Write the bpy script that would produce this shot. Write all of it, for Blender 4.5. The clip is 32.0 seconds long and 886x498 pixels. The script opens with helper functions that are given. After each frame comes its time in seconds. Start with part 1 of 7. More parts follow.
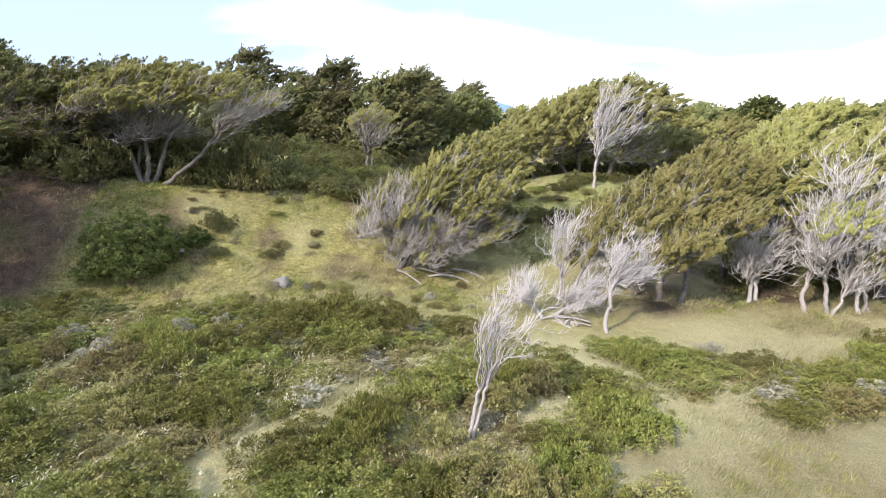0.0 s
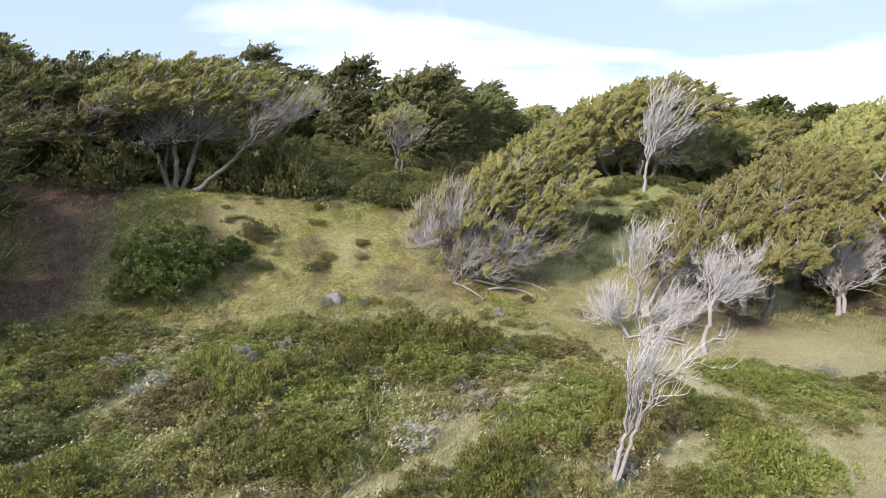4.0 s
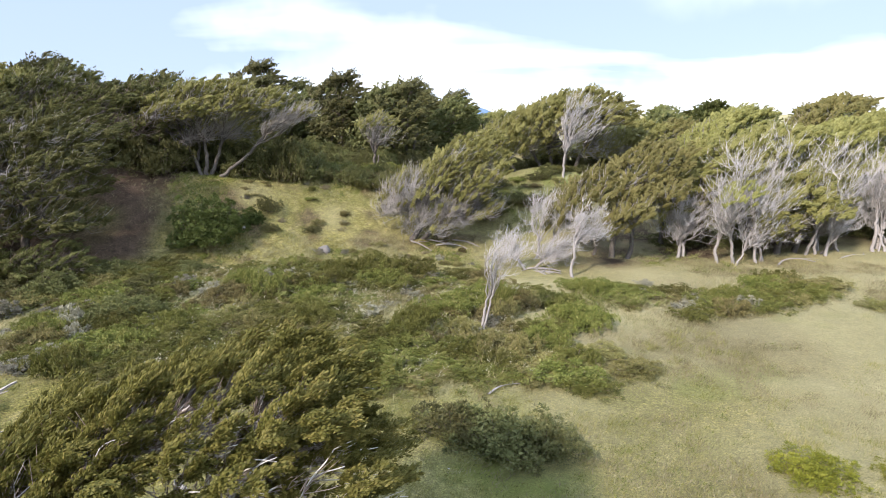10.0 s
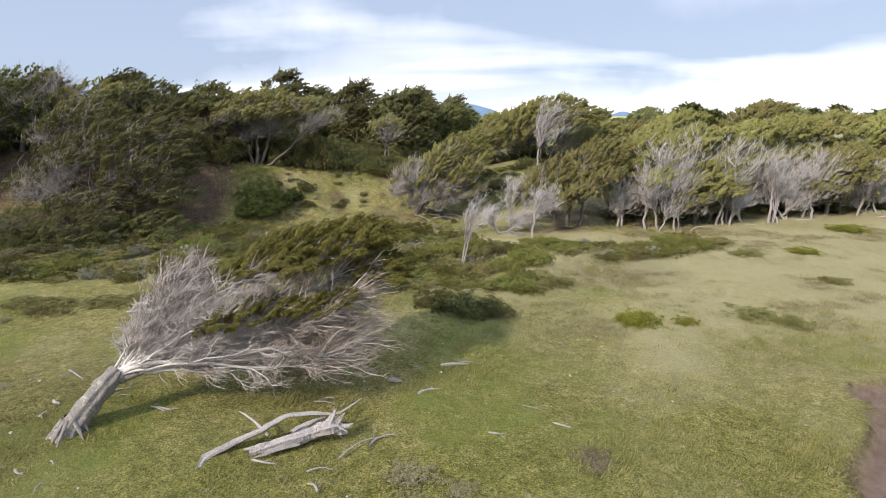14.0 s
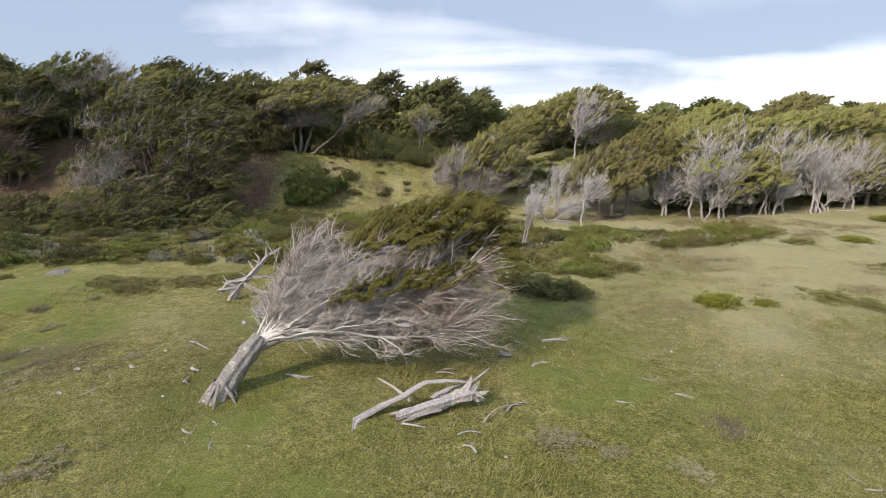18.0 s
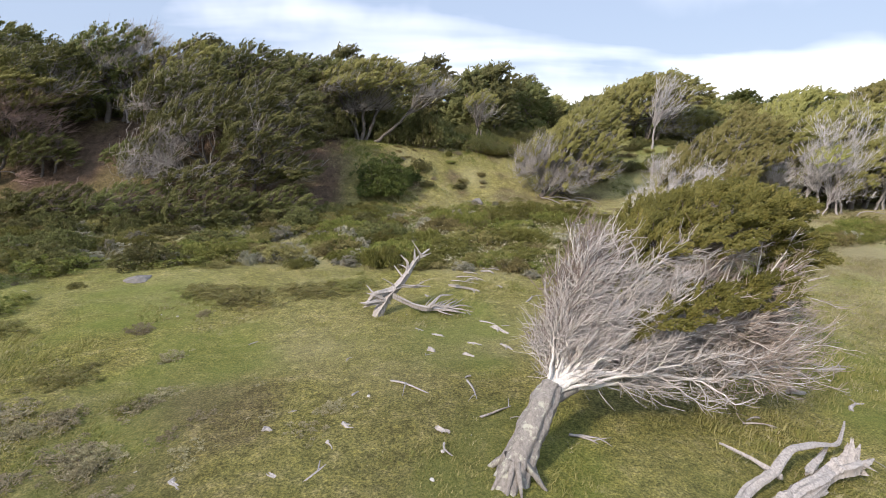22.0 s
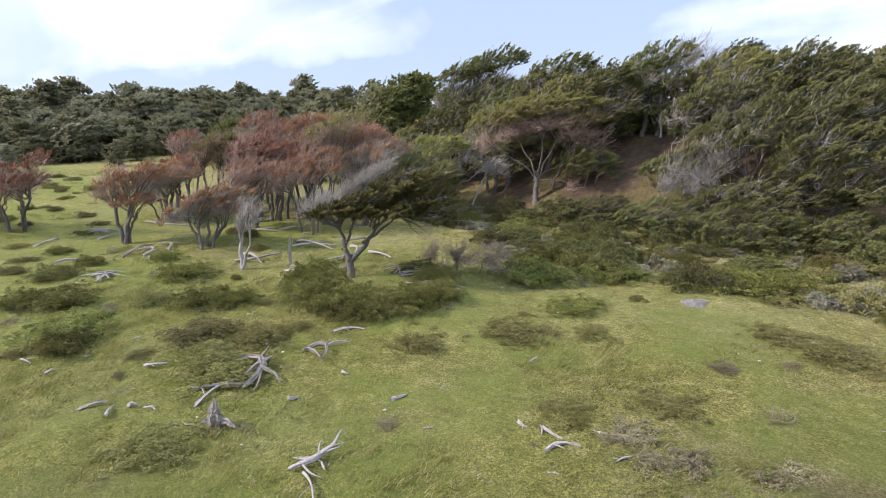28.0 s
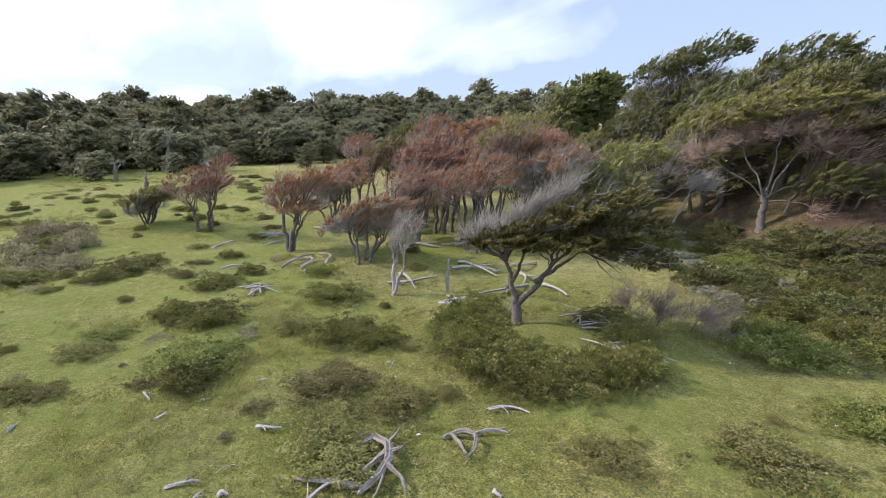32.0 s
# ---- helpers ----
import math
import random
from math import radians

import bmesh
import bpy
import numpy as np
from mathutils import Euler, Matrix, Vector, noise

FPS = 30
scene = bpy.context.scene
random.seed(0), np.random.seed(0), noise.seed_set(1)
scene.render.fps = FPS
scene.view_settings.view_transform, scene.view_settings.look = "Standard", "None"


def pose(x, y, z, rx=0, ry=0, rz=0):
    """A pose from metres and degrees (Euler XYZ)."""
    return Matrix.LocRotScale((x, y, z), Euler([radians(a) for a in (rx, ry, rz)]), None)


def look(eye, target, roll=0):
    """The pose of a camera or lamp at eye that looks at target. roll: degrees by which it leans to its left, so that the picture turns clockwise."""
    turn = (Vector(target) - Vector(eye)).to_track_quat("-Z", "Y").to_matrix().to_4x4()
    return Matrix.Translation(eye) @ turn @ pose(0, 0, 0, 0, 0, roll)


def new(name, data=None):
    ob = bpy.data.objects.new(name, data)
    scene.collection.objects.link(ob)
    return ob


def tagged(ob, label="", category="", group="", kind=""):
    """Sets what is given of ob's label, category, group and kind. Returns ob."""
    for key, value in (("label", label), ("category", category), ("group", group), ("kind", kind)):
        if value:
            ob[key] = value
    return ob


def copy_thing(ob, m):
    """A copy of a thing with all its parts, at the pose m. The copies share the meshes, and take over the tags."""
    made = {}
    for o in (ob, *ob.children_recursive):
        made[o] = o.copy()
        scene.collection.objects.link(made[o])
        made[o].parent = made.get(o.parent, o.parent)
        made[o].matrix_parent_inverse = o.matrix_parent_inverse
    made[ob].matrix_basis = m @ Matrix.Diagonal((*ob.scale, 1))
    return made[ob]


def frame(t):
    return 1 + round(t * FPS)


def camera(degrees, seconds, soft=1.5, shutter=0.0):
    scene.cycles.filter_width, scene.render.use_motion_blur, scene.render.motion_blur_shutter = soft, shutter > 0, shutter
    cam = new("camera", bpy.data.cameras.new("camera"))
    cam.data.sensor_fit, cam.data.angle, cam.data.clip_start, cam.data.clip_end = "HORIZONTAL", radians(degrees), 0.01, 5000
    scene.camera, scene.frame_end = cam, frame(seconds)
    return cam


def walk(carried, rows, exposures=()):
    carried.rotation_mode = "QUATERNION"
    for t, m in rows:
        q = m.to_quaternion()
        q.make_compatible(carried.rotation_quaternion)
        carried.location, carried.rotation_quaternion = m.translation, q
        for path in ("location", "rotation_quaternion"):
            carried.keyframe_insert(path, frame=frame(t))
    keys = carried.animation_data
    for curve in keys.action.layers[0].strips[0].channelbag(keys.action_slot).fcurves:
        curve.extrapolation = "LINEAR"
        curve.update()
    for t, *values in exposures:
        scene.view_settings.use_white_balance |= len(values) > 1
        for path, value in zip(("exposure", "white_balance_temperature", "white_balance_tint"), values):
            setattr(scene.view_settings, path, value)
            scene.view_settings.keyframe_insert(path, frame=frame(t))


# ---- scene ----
cam = camera(78.8, 32.0, soft=0.8)
METRES, EYE, TILT, LEAN, TURN = 45.0, 6.75, -11.5, 0.0, 0.0
ROWS = [
    (0.0, 0.0, 0.0, 0.0, 0.0, 0.0, -0.0),
    (0.5, -0.0109, 0.0047, 0.0014, -0.3, -0.01, 0.07),
    (1.0, -0.0206, 0.0095, 0.0044, -0.52, -0.02, 0.06),
    (1.5, -0.0304, 0.0147, 0.0063, -0.88, -0.02, 0.14),
    (2.0, -0.0401, 0.0201, 0.0072, -1.31, -0.01, 0.26),
    (2.5, -0.0492, 0.0258, 0.0064, -1.55, 0.02, 0.3),
    (3.0, -0.0581, 0.0314, 0.0072, -1.55, -0.02, 0.36),
    (3.5, -0.0649, 0.0358, 0.0095, -1.58, -0.02, 0.4),
    (5.5, -0.0696, 0.0474, 0.0096, -1.71, 0.11, 0.54),
    (6.0, -0.0642, 0.0407, 0.0085, -1.79, 0.12, 0.61),
    (6.5, -0.0593, 0.0296, 0.0064, -1.96, 0.18, 0.71),
    (7.0, -0.0534, 0.0129, 0.0033, -2.09, 0.21, 0.77),
    (7.5, -0.0474, -0.0075, -0.0011, -2.27, 0.21, 0.8),
    (8.0, -0.0428, -0.031, -0.0079, -2.45, 0.3, 0.85),
    (8.5, -0.0387, -0.058, -0.015, -2.44, 0.32, 0.95),
    (9.0, -0.0361, -0.0856, -0.023, -2.7, 0.34, 0.98),
    (9.5, -0.0352, -0.1154, -0.0307, -2.71, 0.35, 0.94),
    (10.0, -0.0337, -0.1466, -0.0351, -2.44, 0.33, 1.01),
    (10.5, -0.0319, -0.1711, -0.0385, -1.99, 0.42, 0.91),
    (11.0, -0.0316, -0.195, -0.0465, -2.14, 0.5, 0.86),
    (11.5, -0.0303, -0.2242, -0.0549, -2.09, 0.54, 0.94),
    (12.0, -0.0311, -0.2553, -0.0622, -2.13, 0.47, 0.94),
    (12.5, -0.0312, -0.284, -0.069, -2.1, 0.44, 0.88),
    (13.0, -0.0299, -0.3102, -0.075, -1.99, 0.36, 0.83),
    (13.5, -0.028, -0.3311, -0.0781, -1.87, 0.34, 0.88),
    (15.5, -0.0275, -0.3836, -0.0906, -1.67, 0.36, 0.71),
    (16.0, -0.0371, -0.3837, -0.0915, -1.63, 0.31, 0.7),
    (16.5, -0.0507, -0.3792, -0.0931, -1.67, 0.25, 0.64),
    (17.0, -0.0661, -0.3725, -0.0952, -1.67, 0.18, 0.63),
    (17.5, -0.0815, -0.3641, -0.0963, -1.7, 0.12, 0.6),
    (18.0, -0.0992, -0.3533, -0.0949, -1.87, 0.03, 0.54),
    (18.5, -0.1179, -0.3406, -0.0907, -2.46, -0.02, 0.6),
    (19.0, -0.1379, -0.3286, -0.0871, -3.91, -0.06, 0.88),
    (19.5, -0.1569, -0.3197, -0.0858, -3.89, -0.13, 0.88),
    (20.0, -0.1746, -0.3076, -0.0865, -3.86, -0.17, 0.78),
    (20.5, -0.1911, -0.2932, -0.0905, -3.83, -0.21, 0.75),
    (21.0, -0.2047, -0.2802, -0.093, -3.53, -0.29, 0.7),
    (21.5, -0.2187, -0.267, -0.0927, -3.55, -0.32, 0.63),
    (22.0, -0.2352, -0.2578, -0.0898, -3.27, -0.37, 0.6),
    (22.5, -0.2516, -0.2543, -0.0872, -3.09, -0.39, 0.54),
    (23.0, -0.2674, -0.2496, -0.0868, -0.09, -0.32, -0.01),
    (23.5, -0.2832, -0.2466, -0.0864, 1.58, -0.33, -0.34),
    (24.0, -0.2984, -0.2455, -0.0865, 2.32, -0.34, -0.49),
    (24.5, -0.3106, -0.2466, -0.0877, 6.92, -0.36, -1.36),
    (25.0, -0.3195, -0.2497, -0.0887, 13.79, -0.5, -2.6),
    (25.5, -0.3197, -0.2546, -0.0884, 22.06, -0.82, -4.03),
    (26.0, -0.3193, -0.2588, -0.0879, 35.52, -1.78, -6.35),
    (26.5, -0.3166, -0.2598, -0.0857, 40.03, -2.17, -7.1),
    (28.5, -0.3298, -0.2478, -0.0811, 42.15, -2.35, -7.52),
    (29.0, -0.3415, -0.2434, -0.0819, 42.43, -2.36, -7.54),
    (29.5, -0.3537, -0.2359, -0.0803, 46.62, -2.86, -8.2),
    (30.0, -0.3634, -0.2257, -0.0768, 53.63, -3.79, -9.28),
    (30.5, -0.3711, -0.2146, -0.0727, 56.54, -4.19, -9.7),
    (31.0, -0.3785, -0.2048, -0.0696, 58.09, -4.45, -9.95),
    (31.5, -0.3899, -0.1969, -0.0662, 59.27, -4.64, -10.19),
    (32.0, -0.4033, -0.1931, -0.0655, 60.13, -4.74, -10.36),
]
walk(cam, [(t, pose(0, 0, EYE, TILT, LEAN, TURN) @ pose(METRES * x, METRES * y, METRES * z, 90 + pitch, roll, yaw)) for t, x, y, z, yaw, pitch, roll in ROWS],
     [(0, 1.40, 6480, 17), (1.5, 1.14, 6480, 17), (3, 1.12, 6480, 17), (9, 1.16, 6480, 17), (12, 0.98, 6600, 17), (13, 0.84, 6720, 17), (17, 0.64, 6800, 16), (20, 0.68, 6800, 16), (22, 0.82, 6700, 17), (25, 1.00, 6520, 19), (29, 1.01, 6550, 19), (32, 0.95, 6480, 17)])

# ---- sky and sun ----
SUN_FROM = Vector((-0.69, -0.72, 0.0)).normalized()
SUN_HIGH = radians(35)
world = bpy.data.worlds.new("sky")
scene.world = world
world.use_nodes = True
wn, wl = world.node_tree.nodes, world.node_tree.links
wn.clear()


def wnode(kind, **values):
    n = wn.new(kind)
    for k, v in values.items():
        n.inputs[k].default_value = v
    return n


w_out = wn.new("ShaderNodeOutputWorld")
w_bg = wnode("ShaderNodeBackground", Strength=1.4)
w_sky = wn.new("ShaderNodeTexSky")
w_sky.sky_type, w_sky.sun_disc = "NISHITA", False
w_sky.sun_elevation = SUN_HIGH
w_sky.sun_rotation = math.atan2(SUN_FROM.x, SUN_FROM.y)
w_dim = wn.new("ShaderNodeVectorMath")
w_dim.operation = "SCALE"
w_dim.inputs["Scale"].default_value = 0.10
w_co = wn.new("ShaderNodeTexCoord")
w_sep = wn.new("ShaderNodeSeparateXYZ")
w_lift = wn.new("ShaderNodeMath")
w_lift.operation = "ADD"
w_lift.inputs[1].default_value = 0.16
w_max = wn.new("ShaderNodeMath")
w_max.operation = "MAXIMUM"
w_max.inputs[1].default_value = 0.05
w_dx = wn.new("ShaderNodeMath")
w_dx.operation = "DIVIDE"
w_dy = wn.new("ShaderNodeMath")
w_dy.operation = "DIVIDE"
w_plane = wn.new("ShaderNodeCombineXYZ")
w_map = wn.new("ShaderNodeMapping")
w_map.inputs["Rotation"].default_value = (0, 0, radians(18))
w_map.inputs["Scale"].default_value = (0.42, 0.95, 1)
w_map.inputs["Location"].default_value = (3.7, 1.3, 0)
w_noise = wnode("ShaderNodeTexNoise", Scale=1.3, Detail=4.0, Roughness=0.45, Distortion=0.25)
w_ramp = wn.new("ShaderNodeValToRGB")
w_ramp.color_ramp.elements[0].position, w_ramp.color_ramp.elements[0].color = 0.45, (0, 0, 0, 1)
w_ramp.color_ramp.elements[1].position, w_ramp.color_ramp.elements[1].color = 0.76, (1, 1, 1, 1)
w_cloud = wn.new("ShaderNodeMix")
w_cloud.data_type = "RGBA"
w_cloud.inputs["A"].default_value = (0.20, 0.26, 0.345, 1)
w_cloud.inputs["B"].default_value = (0.57, 0.61, 0.67, 1)
w_mix = wn.new("ShaderNodeMix")
w_mix.data_type = "RGBA"
w_mix.inputs["Factor"].default_value = 0.86
wl.new(w_co.outputs["Generated"], w_sep.inputs[0])
wl.new(w_sep.outputs["Z"], w_lift.inputs[0])
wl.new(w_lift.outputs[0], w_max.inputs[0])
wl.new(w_sep.outputs["X"], w_dx.inputs[0])
wl.new(w_max.outputs[0], w_dx.inputs[1])
wl.new(w_sep.outputs["Y"], w_dy.inputs[0])
wl.new(w_max.outputs[0], w_dy.inputs[1])
wl.new(w_dx.outputs[0], w_plane.inputs[0])
wl.new(w_dy.outputs[0], w_plane.inputs[1])
wl.new(w_plane.outputs[0], w_map.inputs["Vector"])
wl.new(w_map.outputs[0], w_noise.inputs["Vector"])
wl.new(w_noise.outputs["Fac"], w_ramp.inputs[0])
w_low = wn.new("ShaderNodeMapRange")
for w_key, w_value in (("From Min", 0.03), ("From Max", 0.17), ("To Min", 0.32), ("To Max", 0.0)):
    w_low.inputs[w_key].default_value = w_value
w_sum = wn.new("ShaderNodeMath")
w_sum.use_clamp = True
wl.new(w_sep.outputs["Z"], w_low.inputs["Value"])
wl.new(w_low.outputs[0], w_sum.inputs[0])
wl.new(w_ramp.outputs["Color"], w_sum.inputs[1])
w_warp = wnode("ShaderNodeTexNoise", Scale=5.0, Detail=4.0, Roughness=0.55)
w_push = wn.new("ShaderNodeVectorMath")
w_push.operation = "MULTIPLY_ADD"
w_push.inputs[1].default_value = (0.36, 0.36, 0.12)
wl.new(w_co.outputs["Generated"], w_warp.inputs["Vector"])
wl.new(w_warp.outputs["Color"], w_push.inputs[0])
wl.new(w_co.outputs["Generated"], w_push.inputs[2])
w_last = w_sum.outputs[0]
# banks of cloud: compass way, height, breadth, depth (degrees), lighter (+) or darker (-)
for way, high, broad, deep, light in ((-4, 8, 14, 4, 0.35), (6, 14, 20, 1.8, -0.4), (26, 9, 13, 2.2, -0.5), (32, 4, 14, 2.0, 0.6), (-60, 11, 24, 2.2, 0.35), (-62, 1.5, 26, 1.4, 0.45), (-22, 4.5, 12, 1.8, 0.35), (-28, 11, 11, 4.2, -1.05), (-46, 5.8, 15, 1.7, -1.1), (-75, 4.5, 14, 1.2, -0.45), (34, 14, 9, 1.6, 0.35)):
    w_off = wn.new("ShaderNodeVectorMath")
    w_off.operation = "SUBTRACT"
    a, e = radians(way), radians(high)
    w_off.inputs[1].default_value = (math.sin(a) * math.cos(e) + 0.18, math.cos(a) * math.cos(e) + 0.18, math.sin(e) + 0.06)
    w_fit = wn.new("ShaderNodeVectorMath")
    w_fit.operation = "MULTIPLY"
    w_fit.inputs[1].default_value = (1 / radians(broad), 1 / radians(broad), 1 / radians(deep))
    w_far = wn.new("ShaderNodeVectorMath")
    w_far.operation = "LENGTH"
    w_soft = wn.new("ShaderNodeMapRange")
    w_soft.interpolation_type = "SMOOTHSTEP"
    for w_key, w_value in (("From Min", 0.0), ("From Max", 2.1), ("To Min", light), ("To Max", 0.0)):
        w_soft.inputs[w_key].default_value = w_value
    w_more = wn.new("ShaderNodeMath")
    w_more.use_clamp = True
    wl.new(w_push.outputs[0], w_off.inputs[0])
    wl.new(w_off.outputs[0], w_fit.inputs[0])
    wl.new(w_fit.outputs[0], w_far.inputs[0])
    wl.new(w_far.outputs["Value"], w_soft.inputs["Value"])
    wl.new(w_last, w_more.inputs[0])
    wl.new(w_soft.outputs[0], w_more.inputs[1])
    w_last = w_more.outputs[0]
wl.new(w_last, w_cloud.inputs["Factor"])
wl.new(w_sky.outputs[0], w_dim.inputs[0])
wl.new(w_dim.outputs[0], w_mix.inputs["A"])
wl.new(w_cloud.outputs["Result"], w_mix.inputs["B"])
w_high = wn.new("ShaderNodeMapRange")
w_high.interpolation_type = "SMOOTHSTEP"
for w_key, w_value in (("From Min", 0.25), ("From Max", 0.85), ("To Min", 1.4), ("To Max", 3.5)):
    w_high.inputs[w_key].default_value = w_value
wl.new(w_sep.outputs["Z"], w_high.inputs["Value"])
wl.new(w_high.outputs[0], w_bg.inputs["Strength"])
wl.new(w_mix.outputs["Result"], w_bg.inputs["Color"])
wl.new(w_bg.outputs[0], w_out.inputs["Surface"])

sun = new("sun", bpy.data.lights.new("sun", "SUN"))
sun.data.energy, sun.data.angle, sun.data.color = 3.35, radians(4), (1.0, 0.90, 0.795)
sun.matrix_world = look((0, 0, 60), Vector((0, 0, 60)) - Vector((SUN_FROM.x * math.cos(SUN_HIGH), SUN_FROM.y * math.cos(SUN_HIGH), math.sin(SUN_HIGH))))


# ---- materials ----
def material(name):
    m = bpy.data.materials.new(name)
    m.use_nodes = True
    n, l = m.node_tree.nodes, m.node_tree.links
    return m, n, l, n["Principled BSDF"]


def ramp(n, l, fac, stops):
    r = n.new("ShaderNodeValToRGB")
    while len(r.color_ramp.elements) < len(stops):
        r.color_ramp.elements.new(0.5)
    for e, (p, c) in zip(r.color_ramp.elements, stops):
        e.position, e.color = p, (*c, 1)
    l.new(fac, r.inputs[0])
    return r.outputs["Color"]


def noisy(n, l, vec, scale, detail=4, rough=0.55, stretch=None):
    t = n.new("ShaderNodeTexNoise")
    t.inputs["Scale"].default_value, t.inputs["Detail"].default_value, t.inputs["Roughness"].default_value = scale, detail, rough
    if stretch:
        mp = n.new("ShaderNodeMapping")
        mp.inputs["Scale"].default_value = stretch
        l.new(vec, mp.inputs["Vector"])
        vec = mp.outputs[0]
    l.new(vec, t.inputs["Vector"])
    return t.outputs["Fac"]


def blend(n, l, fac, a, b, mode="MIX"):
    m = n.new("ShaderNodeMix")
    m.data_type, m.blend_type = "RGBA", mode
    for key, v in (("Factor", fac), ("A", a), ("B", b)):
        if isinstance(v, (int, float)):
            m.inputs[key].default_value = v
        elif isinstance(v, tuple):
            m.inputs[key].default_value = (*v, 1)
        else:
            l.new(v, m.inputs[key])
    return m.outputs["Result"]


def bumped(n, l, bsdf, height_out, strength, distance=0.02):
    b = n.new("ShaderNodeBump")
    b.inputs["Strength"].default_value, b.inputs["Distance"].default_value = strength, distance
    l.new(height_out, b.inputs["Height"])
    l.new(b.outputs[0], bsdf.inputs["Normal"])


def leaf_material(name, stops, clear=0.25, rough=0.55, tint=0.25):
    """Leaves: each leaf takes its own shade, whole plants differ a little, and some light passes through."""
    m, n, l, p = material(name)
    geo, info, co = n.new("ShaderNodeNewGeometry"), n.new("ShaderNodeObjectInfo"), n.new("ShaderNodeTexCoord")
    patch = noisy(n, l, geo.outputs["Position"], 1.5, 3)
    add = n.new("ShaderNodeMath")
    add.operation = "MULTIPLY_ADD"
    add.inputs[1].default_value = 0.46
    l.new(geo.outputs["Random Per Island"], add.inputs[0])
    half = n.new("ShaderNodeMath")
    half.operation = "MULTIPLY_ADD"
    half.inputs[1].default_value, half.inputs[2].default_value = 0.95, -0.2
    l.new(patch, half.inputs[0])
    l.new(half.outputs[0], add.inputs[2])
    col = ramp(n, l, add.outputs[0], stops)
    hsv = n.new("ShaderNodeHueSaturation")
    vary = n.new("ShaderNodeMapRange")
    vary.inputs["To Min"].default_value, vary.inputs["To Max"].default_value = 1 - tint, 1 + tint
    l.new(info.outputs["Random"], vary.inputs["Value"])
    l.new(vary.outputs[0], hsv.inputs["Value"])
    hue = n.new("ShaderNodeMapRange")
    hue.inputs["To Min"].default_value, hue.inputs["To Max"].default_value = 0.476, 0.510
    l.new(info.outputs["Random"], hue.inputs["Value"])
    l.new(hue.outputs[0], hsv.inputs["Hue"])
    l.new(col, hsv.inputs["Color"])
    l.new(hsv.outputs[0], p.inputs["Base Color"])
    p.inputs["Roughness"].default_value = rough
    p.inputs["Specular IOR Level"].default_value = 0.15
    tr = n.new("ShaderNodeBsdfTranslucent")
    l.new(hsv.outputs[0], tr.inputs["Color"])
    mx = n.new("ShaderNodeMixShader")
    mx.inputs[0].default_value = clear
    l.new(p.outputs[0], mx.inputs[1])
    l.new(tr.outputs[0], mx.inputs[2])
    l.new(mx.outputs[0], n["Material Output"].inputs["Surface"])
    return m


def bark_material(name, dark, light, lichen=None, rough=0.85):
    m, n, l, p = material(name)
    geo = n.new("ShaderNodeNewGeometry")
    co = n.new("ShaderNodeTexCoord")
    coarse = noisy(n, l, co.outputs["Object"], 2.2, 3)
    fine = noisy(n, l, co.outputs["Object"], 26, 5, 0.65, (1, 1, 0.35))
    col = ramp(n, l, fine, [(0.3, dark), (0.62, light)])
    col = blend(n, l, coarse, col, tuple(0.72 * v for v in light), "MIX")
    isl = n.new("ShaderNodeMapRange")
    isl.inputs["To Min"].default_value, isl.inputs["To Max"].default_value = 0.7, 1.25
    l.new(geo.outputs["Random Per Island"], isl.inputs["Value"])
    hsv = n.new("ShaderNodeHueSaturation")
    l.new(isl.outputs[0], hsv.inputs["Value"])
    l.new(col, hsv.inputs["Color"])
    col = hsv.outputs[0]
    if lichen:
        spots = noisy(n, l, co.outputs["Object"], 9, 4, 0.6)
        mask = ramp(n, l, spots, [(0.55, (0, 0, 0)), (0.66, (1, 1, 1))])
        col = blend(n, l, mask, col, lichen)
    l.new(col, p.inputs["Base Color"])
    p.inputs["Roughness"].default_value = rough
    p.inputs["Specular IOR Level"].default_value = 0.2
    bumped(n, l, p, fine, 0.7, 0.03)
    return m


BARK_LIVE = bark_material("bark_live", (0.05, 0.043, 0.037), (0.135, 0.12, 0.105), (0.17, 0.175, 0.135))
BARK_HERO = bark_material("bark_weathered", (0.07, 0.062, 0.053), (0.225, 0.208, 0.185), (0.28, 0.28, 0.225))
BARK_PALE = bark_material("bark_pale", (0.13, 0.12, 0.11), (0.33, 0.31, 0.29))
WOOD_DEAD = bark_material("deadwood", (0.07, 0.062, 0.055), (0.37, 0.345, 0.315))
WOOD_DARK = bark_material("deadwood_dark", (0.035, 0.03, 0.026), (0.25, 0.225, 0.195))
TWIG_GREY = bark_material("twig_grey", (0.17, 0.157, 0.142), (0.395, 0.37, 0.335))
TWIG_PALE = bark_material("twig_pale", (0.255, 0.24, 0.222), (0.535, 0.51, 0.475))
TWIG_HERO = bark_material("twig_weathered", (0.22, 0.20, 0.18), (0.52, 0.48, 0.435))
TWIG_TAN = bark_material("twig_tan", (0.16, 0.13, 0.105), (0.40, 0.335, 0.28))
LIMB_HERO = bark_material("limb_weathered", (0.26, 0.24, 0.22), (0.58, 0.55, 0.50), (0.50, 0.50, 0.42))
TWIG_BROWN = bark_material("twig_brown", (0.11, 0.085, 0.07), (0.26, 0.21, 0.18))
TWIG_PINK = bark_material("twig_pink", (0.22, 0.15, 0.12), (0.44, 0.325, 0.265))
LEAF_OLIVE = leaf_material("leaf_olive", [(0.0, (0.082, 0.093, 0.030)), (0.45, (0.198, 0.202, 0.062)), (1.0, (0.345, 0.33, 0.125))], 0.34)
